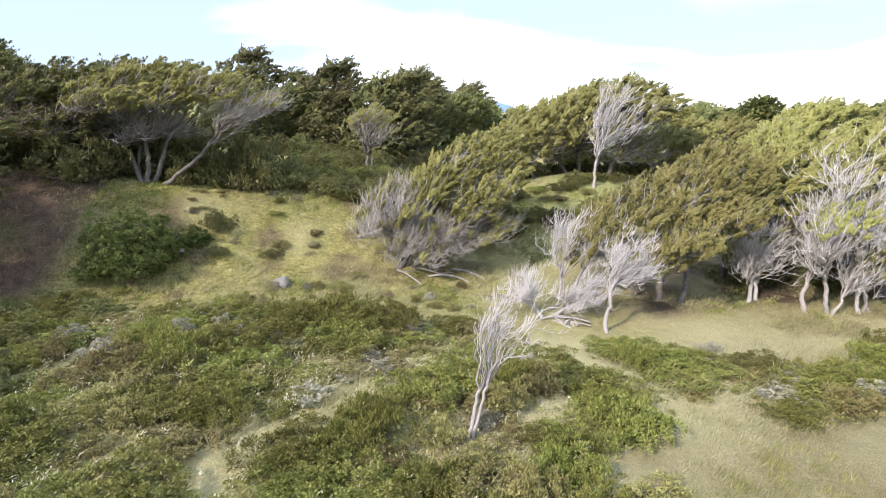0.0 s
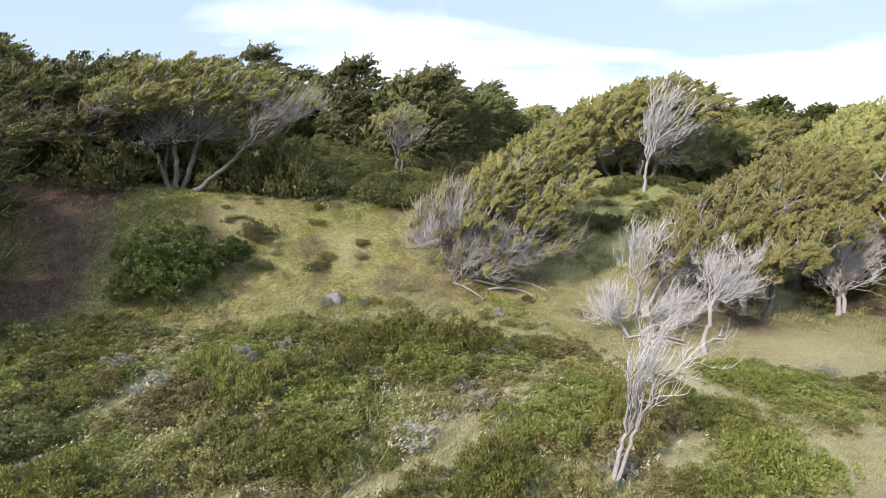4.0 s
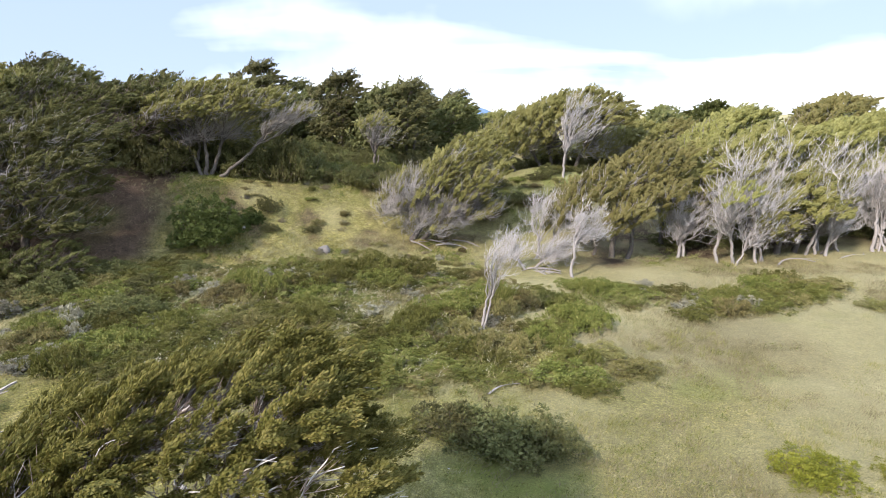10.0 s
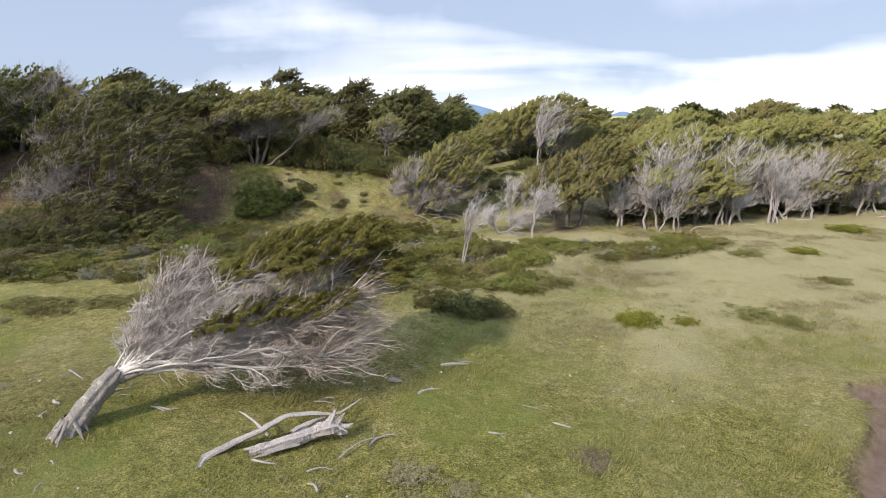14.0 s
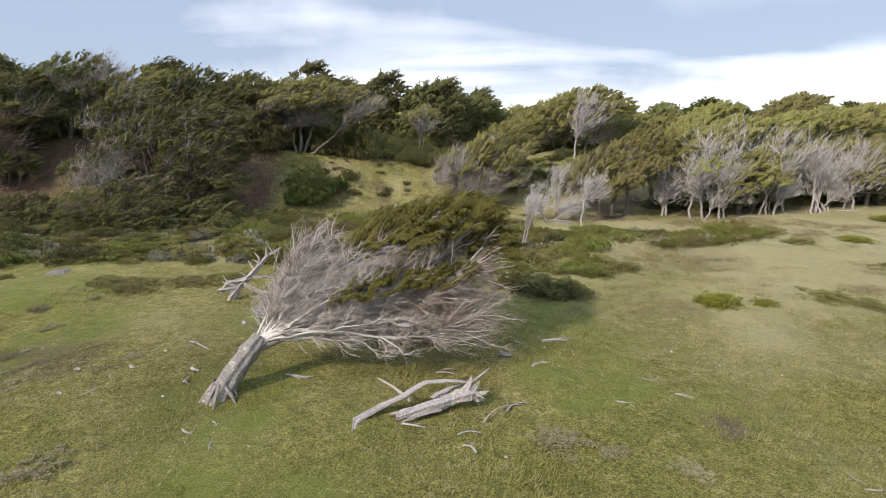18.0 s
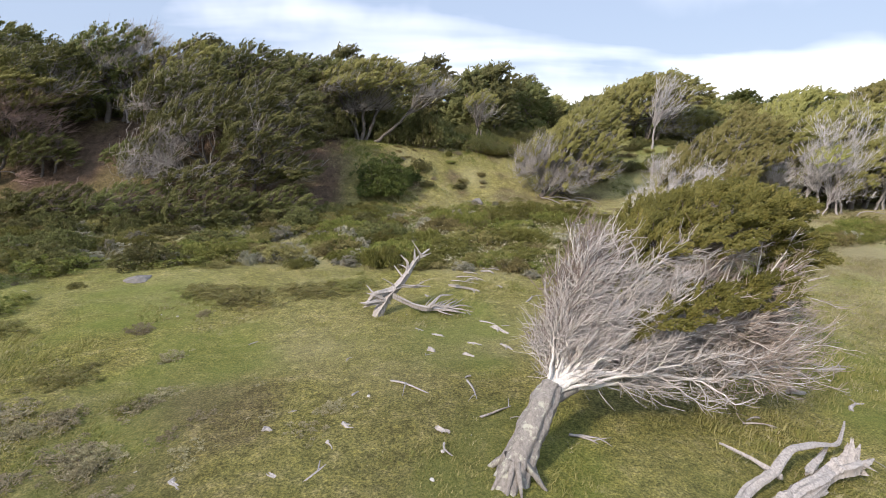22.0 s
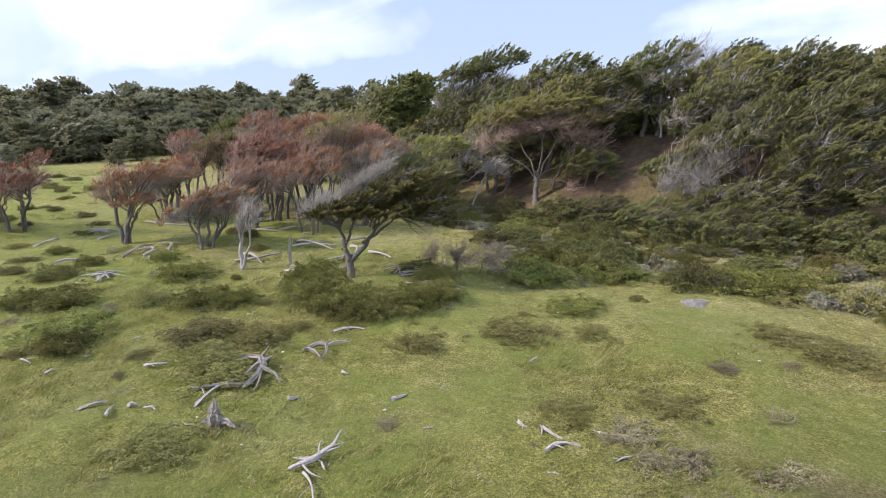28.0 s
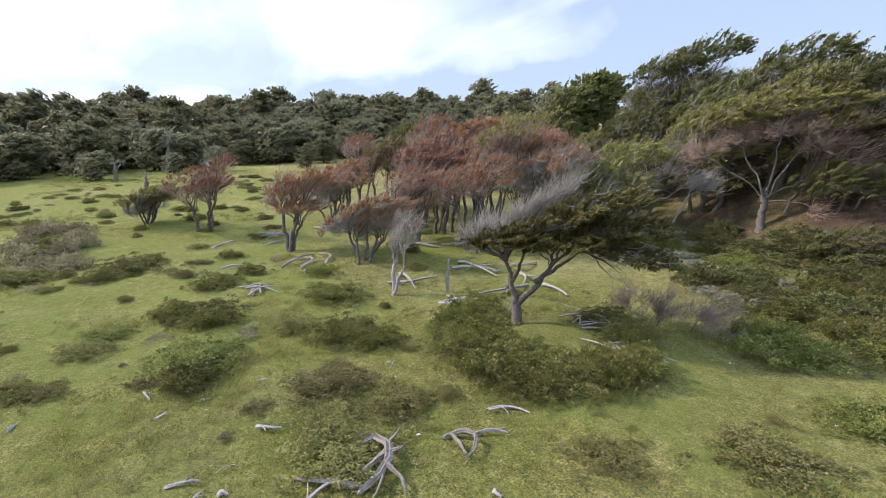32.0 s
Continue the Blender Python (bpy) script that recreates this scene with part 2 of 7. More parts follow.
LEAF_HERO = leaf_material("leaf_great_tree", [(0.0, (0.052, 0.062, 0.014)), (0.5, (0.145, 0.152, 0.034)), (1.0, (0.33, 0.305, 0.085))], 0.35)
LEAF_GREEN = leaf_material("leaf_green", [(0.0, (0.050, 0.062, 0.022)), (0.5, (0.112, 0.128, 0.042)), (1.0, (0.225, 0.22, 0.09))], 0.32)
LEAF_FLAG = leaf_material("leaf_flag", [(0.0, (0.058, 0.066, 0.022)), (0.5, (0.145, 0.150, 0.046)), (1.0, (0.29, 0.27, 0.10))], 0.32)
LEAF_DARK = leaf_material("leaf_dark", [(0.0, (0.044, 0.052, 0.020)), (0.5, (0.098, 0.105, 0.036)), (1.0, (0.20, 0.195, 0.08))])
# distance haze is mixed into this leaf colour: greyer and paler than the near wood
LEAF_FAR_HAZED = leaf_material("leaf_far_hazed", [(0.0, (0.12, 0.135, 0.076)), (0.5, (0.20, 0.215, 0.12)), (1.0, (0.29, 0.29, 0.17))], 0.4)
LEAF_RUST = leaf_material("leaf_rust", [(0.0, (0.12, 0.070, 0.038)), (0.45, (0.275, 0.150, 0.083)), (0.8, (0.42, 0.245, 0.135)), (1.0, (0.29, 0.26, 0.12))])
LEAF_SHRUB = leaf_material("leaf_shrub", [(0.0, (0.048, 0.060, 0.014)), (0.5, (0.118, 0.130, 0.030)), (1.0, (0.25, 0.235, 0.085))], tint=0.38)
LEAF_BUSH = leaf_material("leaf_bush", [(0.0, (0.036, 0.054, 0.016)), (0.5, (0.078, 0.108, 0.027)), (1.0, (0.165, 0.195, 0.06))])
LEAF_GORSE = leaf_material("leaf_gorse", [(0.0, (0.06, 0.07, 0.010)), (0.5, (0.14, 0.15, 0.018)), (1.0, (0.25, 0.24, 0.04))])
LEAF_SILVER = leaf_material("leaf_silver", [(0.0, (0.10, 0.105, 0.065)), (0.5, (0.205, 0.20, 0.145)), (1.0, (0.40, 0.38, 0.28))])
LEAF_HEATH = leaf_material("leaf_heath", [(0.0, (0.07, 0.07, 0.026)), (0.5, (0.165, 0.155, 0.055)), (1.0, (0.32, 0.28, 0.13))])
LEAF_HEATHER = leaf_material("leaf_heather", [(0.0, (0.10, 0.090, 0.050)), (0.5, (0.21, 0.19, 0.105)), (1.0, (0.36, 0.33, 0.21))])
LEAF_PASTURE = leaf_material("leaf_pasture", [(0.0, (0.060, 0.064, 0.020)), (0.5, (0.150, 0.148, 0.045)), (1.0, (0.29, 0.265, 0.11))])
GRASS_BLADE = leaf_material("grass_blade", [(0.0, (0.09, 0.11, 0.026)), (0.5, (0.20, 0.20, 0.06)), (1.0, (0.38, 0.34, 0.16))], clear=0.35)
STRAW_BLADE = leaf_material("straw_blade", [(0.0, (0.13, 0.135, 0.055)), (0.5, (0.25, 0.237, 0.115)), (1.0, (0.40, 0.365, 0.21))], clear=0.35)
SPRIG = leaf_material("pale_sprig", [(0.0, (0.28, 0.275, 0.18)), (0.5, (0.44, 0.425, 0.31)), (1.0, (0.60, 0.58, 0.46))], clear=0.2)


def ground_material():
    m, n, l, p = material("turf")
    geo = n.new("ShaderNodeNewGeometry")
    pos = geo.outputs["Position"]
    cover = n.new("ShaderNodeAttribute")
    cover.attribute_name = "cover"
    sep = n.new("ShaderNodeSeparateColor")
    l.new(cover.outputs["Color"], sep.inputs[0])
    broad = noisy(n, l, pos, 0.28, 5, 0.6)
    mid = noisy(n, l, pos, 2.4, 6, 0.7)
    fine = noisy(n, l, pos, 22, 6, 0.75)
    grass = ramp(n, l, broad, [(0.30, (0.128, 0.135, 0.034)), (0.50, (0.210, 0.197, 0.060)), (0.68, (0.295, 0.258, 0.102))])
    spots = ramp(n, l, mid, [(0.36, (0.105, 0.092, 0.03)), (0.47, (0.215, 0.205, 0.062)), (0.57, (0.305, 0.275, 0.108)), (0.67, (0.45, 0.39, 0.21))])
    grass = blend(n, l, 0.5, grass, spots)
    tuft = noisy(n, l, pos, 7.5, 5, 0.7)
    grass = blend(n, l, 0.85, grass, ramp(n, l, tuft, [(0.36, (0.42, 0.43, 0.40)), (0.46, (0.88, 0.89, 0.86)), (0.56, (1.08, 1.06, 1.0)), (0.66, (1.5, 1.43, 1.25))]), "MULTIPLY")
    blade = ramp(n, l, fine, [(0.38, (0.28, 0.29, 0.26)), (0.5, (0.92, 0.92, 0.92)), (0.63, (1.85, 1.78, 1.55))])
    grass = blend(n, l, 0.9, grass, blade, "MULTIPLY")
    straw = blend(n, l, fine, (0.24, 0.22, 0.10), (0.54, 0.49, 0.29))
    grass = blend(n, l, sep.outputs["Green"], grass, straw)
    lush_and_shaded = blend(n, l, fine, (0.10, 0.135, 0.025), (0.215, 0.255, 0.06))
    grass = blend(n, l, cover.outputs["Alpha"], grass, lush_and_shaded)
    soil = ramp(n, l, mid, [(0.3, (0.062, 0.044, 0.031)), (0.7, (0.155, 0.112, 0.080))])
    soil = blend(n, l, 0.8, soil, blade, "MULTIPLY")
    col = blend(n, l, sep.outputs["Red"], grass, soil)
    sand = ramp(n, l, mid, [(0.3, (0.18, 0.125, 0.09)), (0.7, (0.29, 0.215, 0.165))])
    grit = ramp(n, l, noisy(n, l, pos, 60, 2), [(0.3, (0.6, 0.6, 0.6)), (0.7, (1.2, 1.2, 1.2))])
    sand = blend(n, l, 0.8, sand, grit, "MULTIPLY")
    col = blend(n, l, sep.outputs["Blue"], col, sand)
    l.new(col, p.inputs["Base Color"])
    p.inputs["Roughness"].default_value = 0.95
    p.inputs["Specular IOR Level"].default_value = 0.1
    both = n.new("ShaderNodeMath")
    l.new(mid, both.inputs[0])
    l.new(fine, both.inputs[1])
    three = n.new("ShaderNodeMath")
    l.new(both.outputs[0], three.inputs[0])
    l.new(tuft, three.inputs[1])
    bumped(n, l, p, three.outputs[0], 1.0, 0.14)
    return m


TURF = ground_material()


def plain(name, col, rough=0.9, scale=3.0, spread=0.35):
    m, n, l, p = material(name)
    co = n.new("ShaderNodeTexCoord")
    f = noisy(n, l, co.outputs["Object"], scale, 5, 0.6)
    l.new(ramp(n, l, f, [(0.3, tuple(v * (1 - spread) for v in col)), (0.7, tuple(v * (1 + spread) for v in col))]), p.inputs["Base Color"])
    p.inputs["Roughness"].default_value = rough
    bumped(n, l, p, f, 0.6, 0.05)
    return m


STONE = plain("stone", (0.125, 0.115, 0.10), 0.9, 8)
PALE_STONE = plain("pale_stone", (0.38, 0.36, 0.32), 0.8, 12)
# the ridge's blue is air haze put into its surface colour
HAZED_RANGE = plain("far_range_hazed", (0.10, 0.17, 0.26), 1.0, 0.01, 0.15)


# ---- shapes ----
UP = np.array((0.0, 0.0, 1.0))
WIND = np.array((0.88, 0.47, 0.0))
WIND = WIND / np.linalg.norm(WIND)
SIDE = np.array((-WIND[1], WIND[0], 0.0))


def mesh_object(name, verts, quads, mat, parent=None, at=(0, 0, 0), smooth=True, label=""):
    """A mesh from arrays: verts (n, 3), quads or triangles (m, 4 or 3)."""
    verts, quads = np.asarray(verts, np.float32), np.asarray(quads, np.int32)
    me = bpy.data.meshes.new(name)
    k = quads.shape[1]
    me.vertices.add(len(verts))
    me.vertices.foreach_set("co", verts.ravel())
    me.loops.add(quads.size)
    me.loops.foreach_set("vertex_index", quads.ravel())
    me.polygons.add(len(quads))
    me.polygons.foreach_set("loop_start", np.arange(0, quads.size, k, dtype=np.int32))
    me.polygons.foreach_set("use_smooth", np.full(len(quads), smooth))
    me.update(calc_edges=True)
    me.materials.append(mat)
    ob = new(name, me)
    ob.location = at
    if parent is not None:
        ob.parent = parent
    if label:
        ob["label"] = label
    return ob


def unit(v):
    return v / np.maximum(np.linalg.norm(v, axis=-1, keepdims=True), 1e-9)


def tubes(paths, radii, k):
    """Tapered tubes round many polylines at once: paths (b, n, 3), radii (b, n)."""
    paths, radii = np.asarray(paths, float), np.asarray(radii, float)
    b, n, _ = paths.shape
    tan = unit(np.gradient(paths, axis=1))
    ref = np.where(np.abs(tan[:, :1, 2:3]) > 0.9, np.array((1.0, 0, 0)), np.array((0, 0, 1.0)))
    one = unit(np.cross(tan, np.broadcast_to(ref, tan.shape)))
    two = np.cross(tan, one)
    a = np.arange(k) * 2 * np.pi / k
    ring = one[:, :, None, :] * np.cos(a)[None, None, :, None] + two[:, :, None, :] * np.sin(a)[None, None, :, None]
    verts = (paths[:, :, None, :] + ring * radii[:, :, None, None]).reshape(-1, 3)
    start = (np.arange(b) * n * k)[:, None, None] + (np.arange(n - 1) * k)[None, :, None]
    i, j = np.arange(k)[None, None, :], ((np.arange(k) + 1) % k)[None, None, :]
    quads = np.stack((start + i, start + j, start + k + j, start + k + i), -1).reshape(-1, 4)
    return verts, quads


def joined(pieces):
    verts, quads, at = [], [], 0
    for v, q in pieces:
        verts.append(v)
        quads.append(q + at)
        at += len(v)
    return np.concatenate(verts), np.concatenate(quads)


def bezier(p0, p1, p2, p3, n):
    u = np.linspace(0, 1, n)[None, :, None]
    p0, p1, p2, p3 = (np.atleast_2d(p)[:, None, :] for p in (p0, p1, p2, p3))
    return p0 * (1 - u) ** 3 + 3 * p1 * u * (1 - u) ** 2 + 3 * p2 * u * u * (1 - u) + p3 * u ** 3


def blades(at, along, normal, length, width):
    """Leaf-shaped quads, slightly folded along the middle."""
    along = unit(along)
    across = unit(np.cross(along, normal))
    lift = np.cross(across, along)
    length, width = np.asarray(length)[:, None], np.asarray(width)[:, None]
    mid = at + along * length * 0.5 + lift * width * 0.25
    verts = np.stack((at, mid - across * width * 0.5, at + along * length, mid + across * width * 0.5), 1).reshape(-1, 3)
    quads = np.arange(len(at) * 4).reshape(-1, 4)
    return verts, quads


def slivers(at, along, normal, length, width):
    """The same for leaves seen from afar: pointed triangles."""
    along = unit(along)
    across = unit(np.cross(along, normal)) * (np.asarray(width) * 0.5)[:, None]
    verts = np.stack((at - across, at + across, at + along * np.asarray(length)[:, None]), 1).reshape(-1, 3)
    return verts, np.arange(len(verts)).reshape(-1, 3)


def lattice(x, y, seed=0):
    h = np.sin(x * 127.1 + y * 311.7 + seed * 74.7) * 43758.5453
    return h - np.floor(h)


def vnoise(x, y, size, seed=0):
    """Smooth noise from -1 to 1 with features of that size."""
    x, y = np.asarray(x, float) / size, np.asarray(y, float) / size
    ix, iy = np.floor(x), np.floor(y)
    fx, fy = x - ix, y - iy
    fx, fy = fx * fx * (3 - 2 * fx), fy * fy * (3 - 2 * fy)
    top = lattice(ix, iy, seed) * (1 - fx) + lattice(ix + 1, iy, seed) * fx
    low = lattice(ix, iy + 1, seed) * (1 - fx) + lattice(ix + 1, iy + 1, seed) * fx
    return (top * (1 - fy) + low * fy) * 2 - 1


# ---- the lie of the land ----
def sstep(a, b, v):
    u = np.clip((v - a) / (b - a), 0, 1)
    return u * u * (3 - 2 * u)


def bump(x, y, cx, cy, r, h):
    return h * np.exp(-((x - cx) ** 2 + (y - cy) ** 2) / (r * r))


def foot_line(x):
    """Where the bank's foot runs: y over x."""
    return np.interp(x, (-150, -100, -60, -33, -22, -14, -8, 4, 14, 30, 60, 120), (60, 45, 22, 14.6, 14.6, 17.5, 20.5, 23, 24, 27, 34, 50))


def bank_width(x):
    return np.interp(x, (-100, -60, -30, -20, -13, 0, 30), (20, 12, 9, 8.5, 7, 9, 12))


def shore(x, y):
    """Metres inside the bare shore strip, where the turf has broken away."""
    ragged = 0.35 * vnoise(x, y, 1.1, 5) + 0.18 * vnoise(x, y, 0.45, 6)
    return np.minimum(-2.0 - y, (x - (6.0 + (y + 8.2) * 0.87)) * 0.75) + ragged


def height(x, y):
    x, y = np.asarray(x, float), np.asarray(y, float)
    z = -0.15 + 0.03 * y + 0.0012 * np.clip(y, 0, 25) ** 2 - 0.5 * sstep(-10, 5, x)
    z = z + 0.02 * np.clip(-x - 15, 0, 40) + 0.055 * np.clip(-x - 50, 0, 46) + 0.12 * np.clip(-x - 102, 0, 60) - 0.03 * np.clip(-y, 0, 30) * sstep(-12, -26, x)
    z = z + bump(x, y, -10, -3.5, 4, 0.45) + bump(x, y, -29.5, 0.8, 3.2, 0.45) + bump(x, y, -14, -6, 4, 0.2) + bump(x, y, 8.4, 30.6, 4.2, 1.1)
    d = y - foot_line(x)
    rise = np.interp(x, (-100, -60, -33, -22, -16, -10, 0, 30), (4, 4.4, 4.6, 4.75, 3.75, 2.85, 2.75, 2.8))
    wide = bank_width(x)
    z = z + rise * sstep(0, 1, d / wide) + np.interp(x, (-60, -20, 0, 12), (0.03, 0.04, 0.06, 0.028)) * np.clip(d - wide, 0, 400) * sstep(0, 20, d - wide)
    return z - 0.28 * sstep(-0.1, 0.3, shore(x, y))


def heath(x, y):
    """How thickly the low shrubs cover the ground between meadow and bank, 0 to 1."""
    front = np.interp(x, (-60, -35, -24, -18, -10, -5, 2, 8, 14, 20), (14, 11, 9.2, 8.5, 7.5, 6.6, 7.6, 11.5, 13.5, 16))
    back = np.interp(x, (-60, -35, -22, -14, -10, -4, 2, 8, 14, 20), (18, 15.5, 16, 18, 18.5, 19, 17.2, 16.2, 16.5, 17))
    return sstep(-0.6, 0.8, y - front) * sstep(0.6, -0.8, y - back) * sstep(20, 15, x) * sstep(-60, -40, x)


def axis(fine0, fine1, step, lo, hi):
    inner = np.arange(fine0, fine1 + step / 2, step)
    out = [fine1]
    while out[-1] < hi:
        out.append(out[-1] + max(step, (out[-1] - fine1) * 0.12 + step))
    back = [fine0]
    while back[-1] > lo:
        back.append(back[-1] - max(step, (fine0 - back[-1]) * 0.12 + step))
    return np.concatenate((back[:0:-1], inner, out[1:]))


GX, GY = axis(-46, 24, 0.25, -1800, 1800), axis(-14, 30, 0.25, -600, 2500)
gx, gy = np.meshgrid(GX, GY)
gz = height(gx, gy)
near = np.exp(-((np.maximum(np.abs(gx + 11) - 34, 0)) ** 2 + np.maximum(np.abs(gy - 8) - 22, 0) ** 2) / 900)
turf_rough = 0.045 * vnoise(gx, gy, 0.9, 1) + 0.03 * vnoise(gx, gy, 0.42, 2) + 0.10 * vnoise(gx, gy, 3.4, 3)
gz = gz + turf_rough * (0.3 + 0.7 * near) * (1 - 0.6 * sstep(-0.2, 0.4, shore(gx, gy)))
count_x, count_y = len(GX), len(GY)
idx = np.arange(count_x * count_y).reshape(count_y, count_x)
ground = mesh_object("ground", np.stack((gx, gy, gz), -1).reshape(-1, 3), np.stack((idx[:-1, :-1], idx[:-1, 1:], idx[1:, 1:], idx[1:, :-1]), -1).reshape(-1, 4), TURF)
tagged(ground, "rough coastal pasture of short green and straw-coloured turf", "ground", kind="structure")
from_foot = gy - foot_line(gx)
slope_band = sstep(0.5, 2.0, from_foot) * sstep(9.0, 4.0, from_foot - bank_width(gx)) * sstep(-13.2, -15.5, gx + 0.5 * vnoise(gx, gy, 2, 9)) * sstep(-70, -55, gx)
bare = slope_band * np.clip(0.92 + 0.5 * vnoise(gx, gy, 1.7, 11), 0, 1)
litter_line = 19.6 + 0.22 * (gx - 12)
bare = np.maximum(bare, sstep(-0.6, 0.8, gy - litter_line) * sstep(9, 5, gy - litter_line) * sstep(5, 8, gx) * np.clip(0.75 + 0.5 * vnoise(gx, gy, 1.2, 26), 0, 1))
bare = np.maximum(bare, 0.55 * np.clip(vnoise(gx, gy, 5.0, 12) - 0.45, 0, 1))
dry = np.clip(0.55 * heath(gx, gy) + 0.5 * vnoise(gx, gy, 2.2, 13) * vnoise(gx, gy, 6.0, 14) + 0.26 * sstep(-8, 4, gx) * sstep(-3, 5, gy) + 0.34 * sstep(2, 9, gx) * sstep(-6, 2, gy) + 0.12 * sstep(-6, 2, gy), 0, 0.85)
bare = np.maximum(bare, 0.55 * np.clip(bump(gx, gy, -14.6, -3.4, 2.4, 1.0) * (1 + 0.8 * vnoise(gx, gy, 0.9, 15)), 0, 1))
# lush green patches; the bump at (8.4, 30.2) paints in the canopy's shade
lush_and_shaded = np.clip(0.80 * sstep(-0.15, 0.5, vnoise(gx, gy, 3.1, 17) + 0.35 * vnoise(gx, gy, 1.1, 27)) * sstep(9, 4, gy) * sstep(8, 1, gx) + 0.5 * sstep(0.05, 0.5, vnoise(gx, gy, 4.2, 29) + 0.3 * vnoise(gx, gy, 1.0, 30)) * sstep(2, 7, gx) * sstep(17, 12, gy) + bump(gx, gy, -15.9, -0.6, 0.7, 0.9) + bump(gx, gy, 8.4, 30.2, 4.0, 0.9) + 0.28 * sstep(-1, -6, gy) + 0.42 * sstep(-14, -24, gx) * sstep(9, 4, gy) * (1 + 0.7 * vnoise(gx, gy, 2.2, 28)), 0, 0.8) * (0.7 + 0.3 * vnoise(gx, gy, 0.6, 18))
on_slope = sstep(17.5, 20, gy) * sstep(34, 28, gy) * sstep(-14, -12, gx) * sstep(4, 1, gx)
bare = np.maximum(bare, on_slope * 0.75 * np.clip(1.6 * vnoise(gx, gy, 1.5, 16) + 0.9 * vnoise(gx, gy, 0.5, 19) - 0.35, 0, 1))
beach = sstep(-0.05, 0.12, shore(gx, gy))
bare = np.maximum(bare, 0.9 * sstep(-0.22, -0.05, shore(gx, gy)) * (1 - beach))
tone = ground.data.color_attributes.new("cover", "FLOAT_COLOR", "POINT")
tone.data.foreach_set("color", np.stack((bare, dry, beach, lush_and_shaded), -1).astype(np.float32).ravel())


# ---- trees ----
def pebble(rng, n):
    """n random directions."""
    return unit(rng.normal(size=(n, 3)))


def crown_points(rng, crown, n, shell=0.62, low=-0.55):
    """Points in the outer shell of a tilted ellipsoid crown, with the long axis down the wind."""
    centre, (ra, rb, rc), tilt = crown
    d = pebble(rng, n * 3)
    d = d[d[:, 2] > low][:n]
    lump = 1 + 0.16 * np.sin(d[:, 0] * 5.1 + centre[0]) * np.cos(d[:, 1] * 4.3 + centre[1]) + 0.07 * np.sin(d[:, 2] * 11 + d[:, 0] * 9)
    p = d * (rng.uniform(shell, 1, (len(d), 1)) * lump[:, None])
    c, s = math.cos(radians(tilt)), math.sin(radians(tilt))
    along, high = WIND * c + UP * s, UP * c - WIND * s
    return np.asarray(centre) + p[:, :1] * ra * along + p[:, 1:2] * rb * SIDE + p[:, 2:] * rc * high, d, along


def fan_points(rng, fork, way, reach, spread, n):
    """Tips of a bare fan of branches from a fork, bent down the wind towards the ends."""
    way = unit(np.asarray(way, float))
    t = math.tan(radians(spread))
    r = rng.uniform(0.12, 1, (n, 1)) ** 0.6
    d = unit(way + np.clip(rng.normal(size=(n, 3)), -1.7, 1.7) * t * 0.8)
    p = fork + d * r * reach + WIND * (0.14 * reach) * r ** 2
    p[:, 2] = np.maximum(p[:, 2], 0.12)
    return p, d, unit(way * 0.6 + WIND * 0.5)


def broom(rng, start, tangent, length, spread, flow):
    """Thin twigs that leave their branch along its own way and bend down the wind."""
    d = unit(tangent * 0.6 + flow * 0.3 + UP * 0.15 + rng.normal(size=start.shape) * spread * 1.25)
    ln = length * rng.uniform(0.35, 1.4, (len(start), 1))
    bend = unit(d * 0.4 + flow * 0.5 + UP * 0.45 + rng.normal(size=start.shape) * spread * 0.7)
    return np.stack((start, start + d * ln * 0.5, start + (d * 0.5 + bend * 0.5) * ln), 1)


def spaced(rng, pts, gap):
    """Indices of points that keep their distance from one another, so that sprays stand apart like shingles."""
    kept, flat = [], pts * np.array((1.0, 1.0, 1.5))
    for i in rng.permutation(len(pts)):
        if not kept or ((flat[kept] - flat[i]) ** 2).sum(1).min() > gap * gap:
            kept.append(i)
    return np.array(kept)


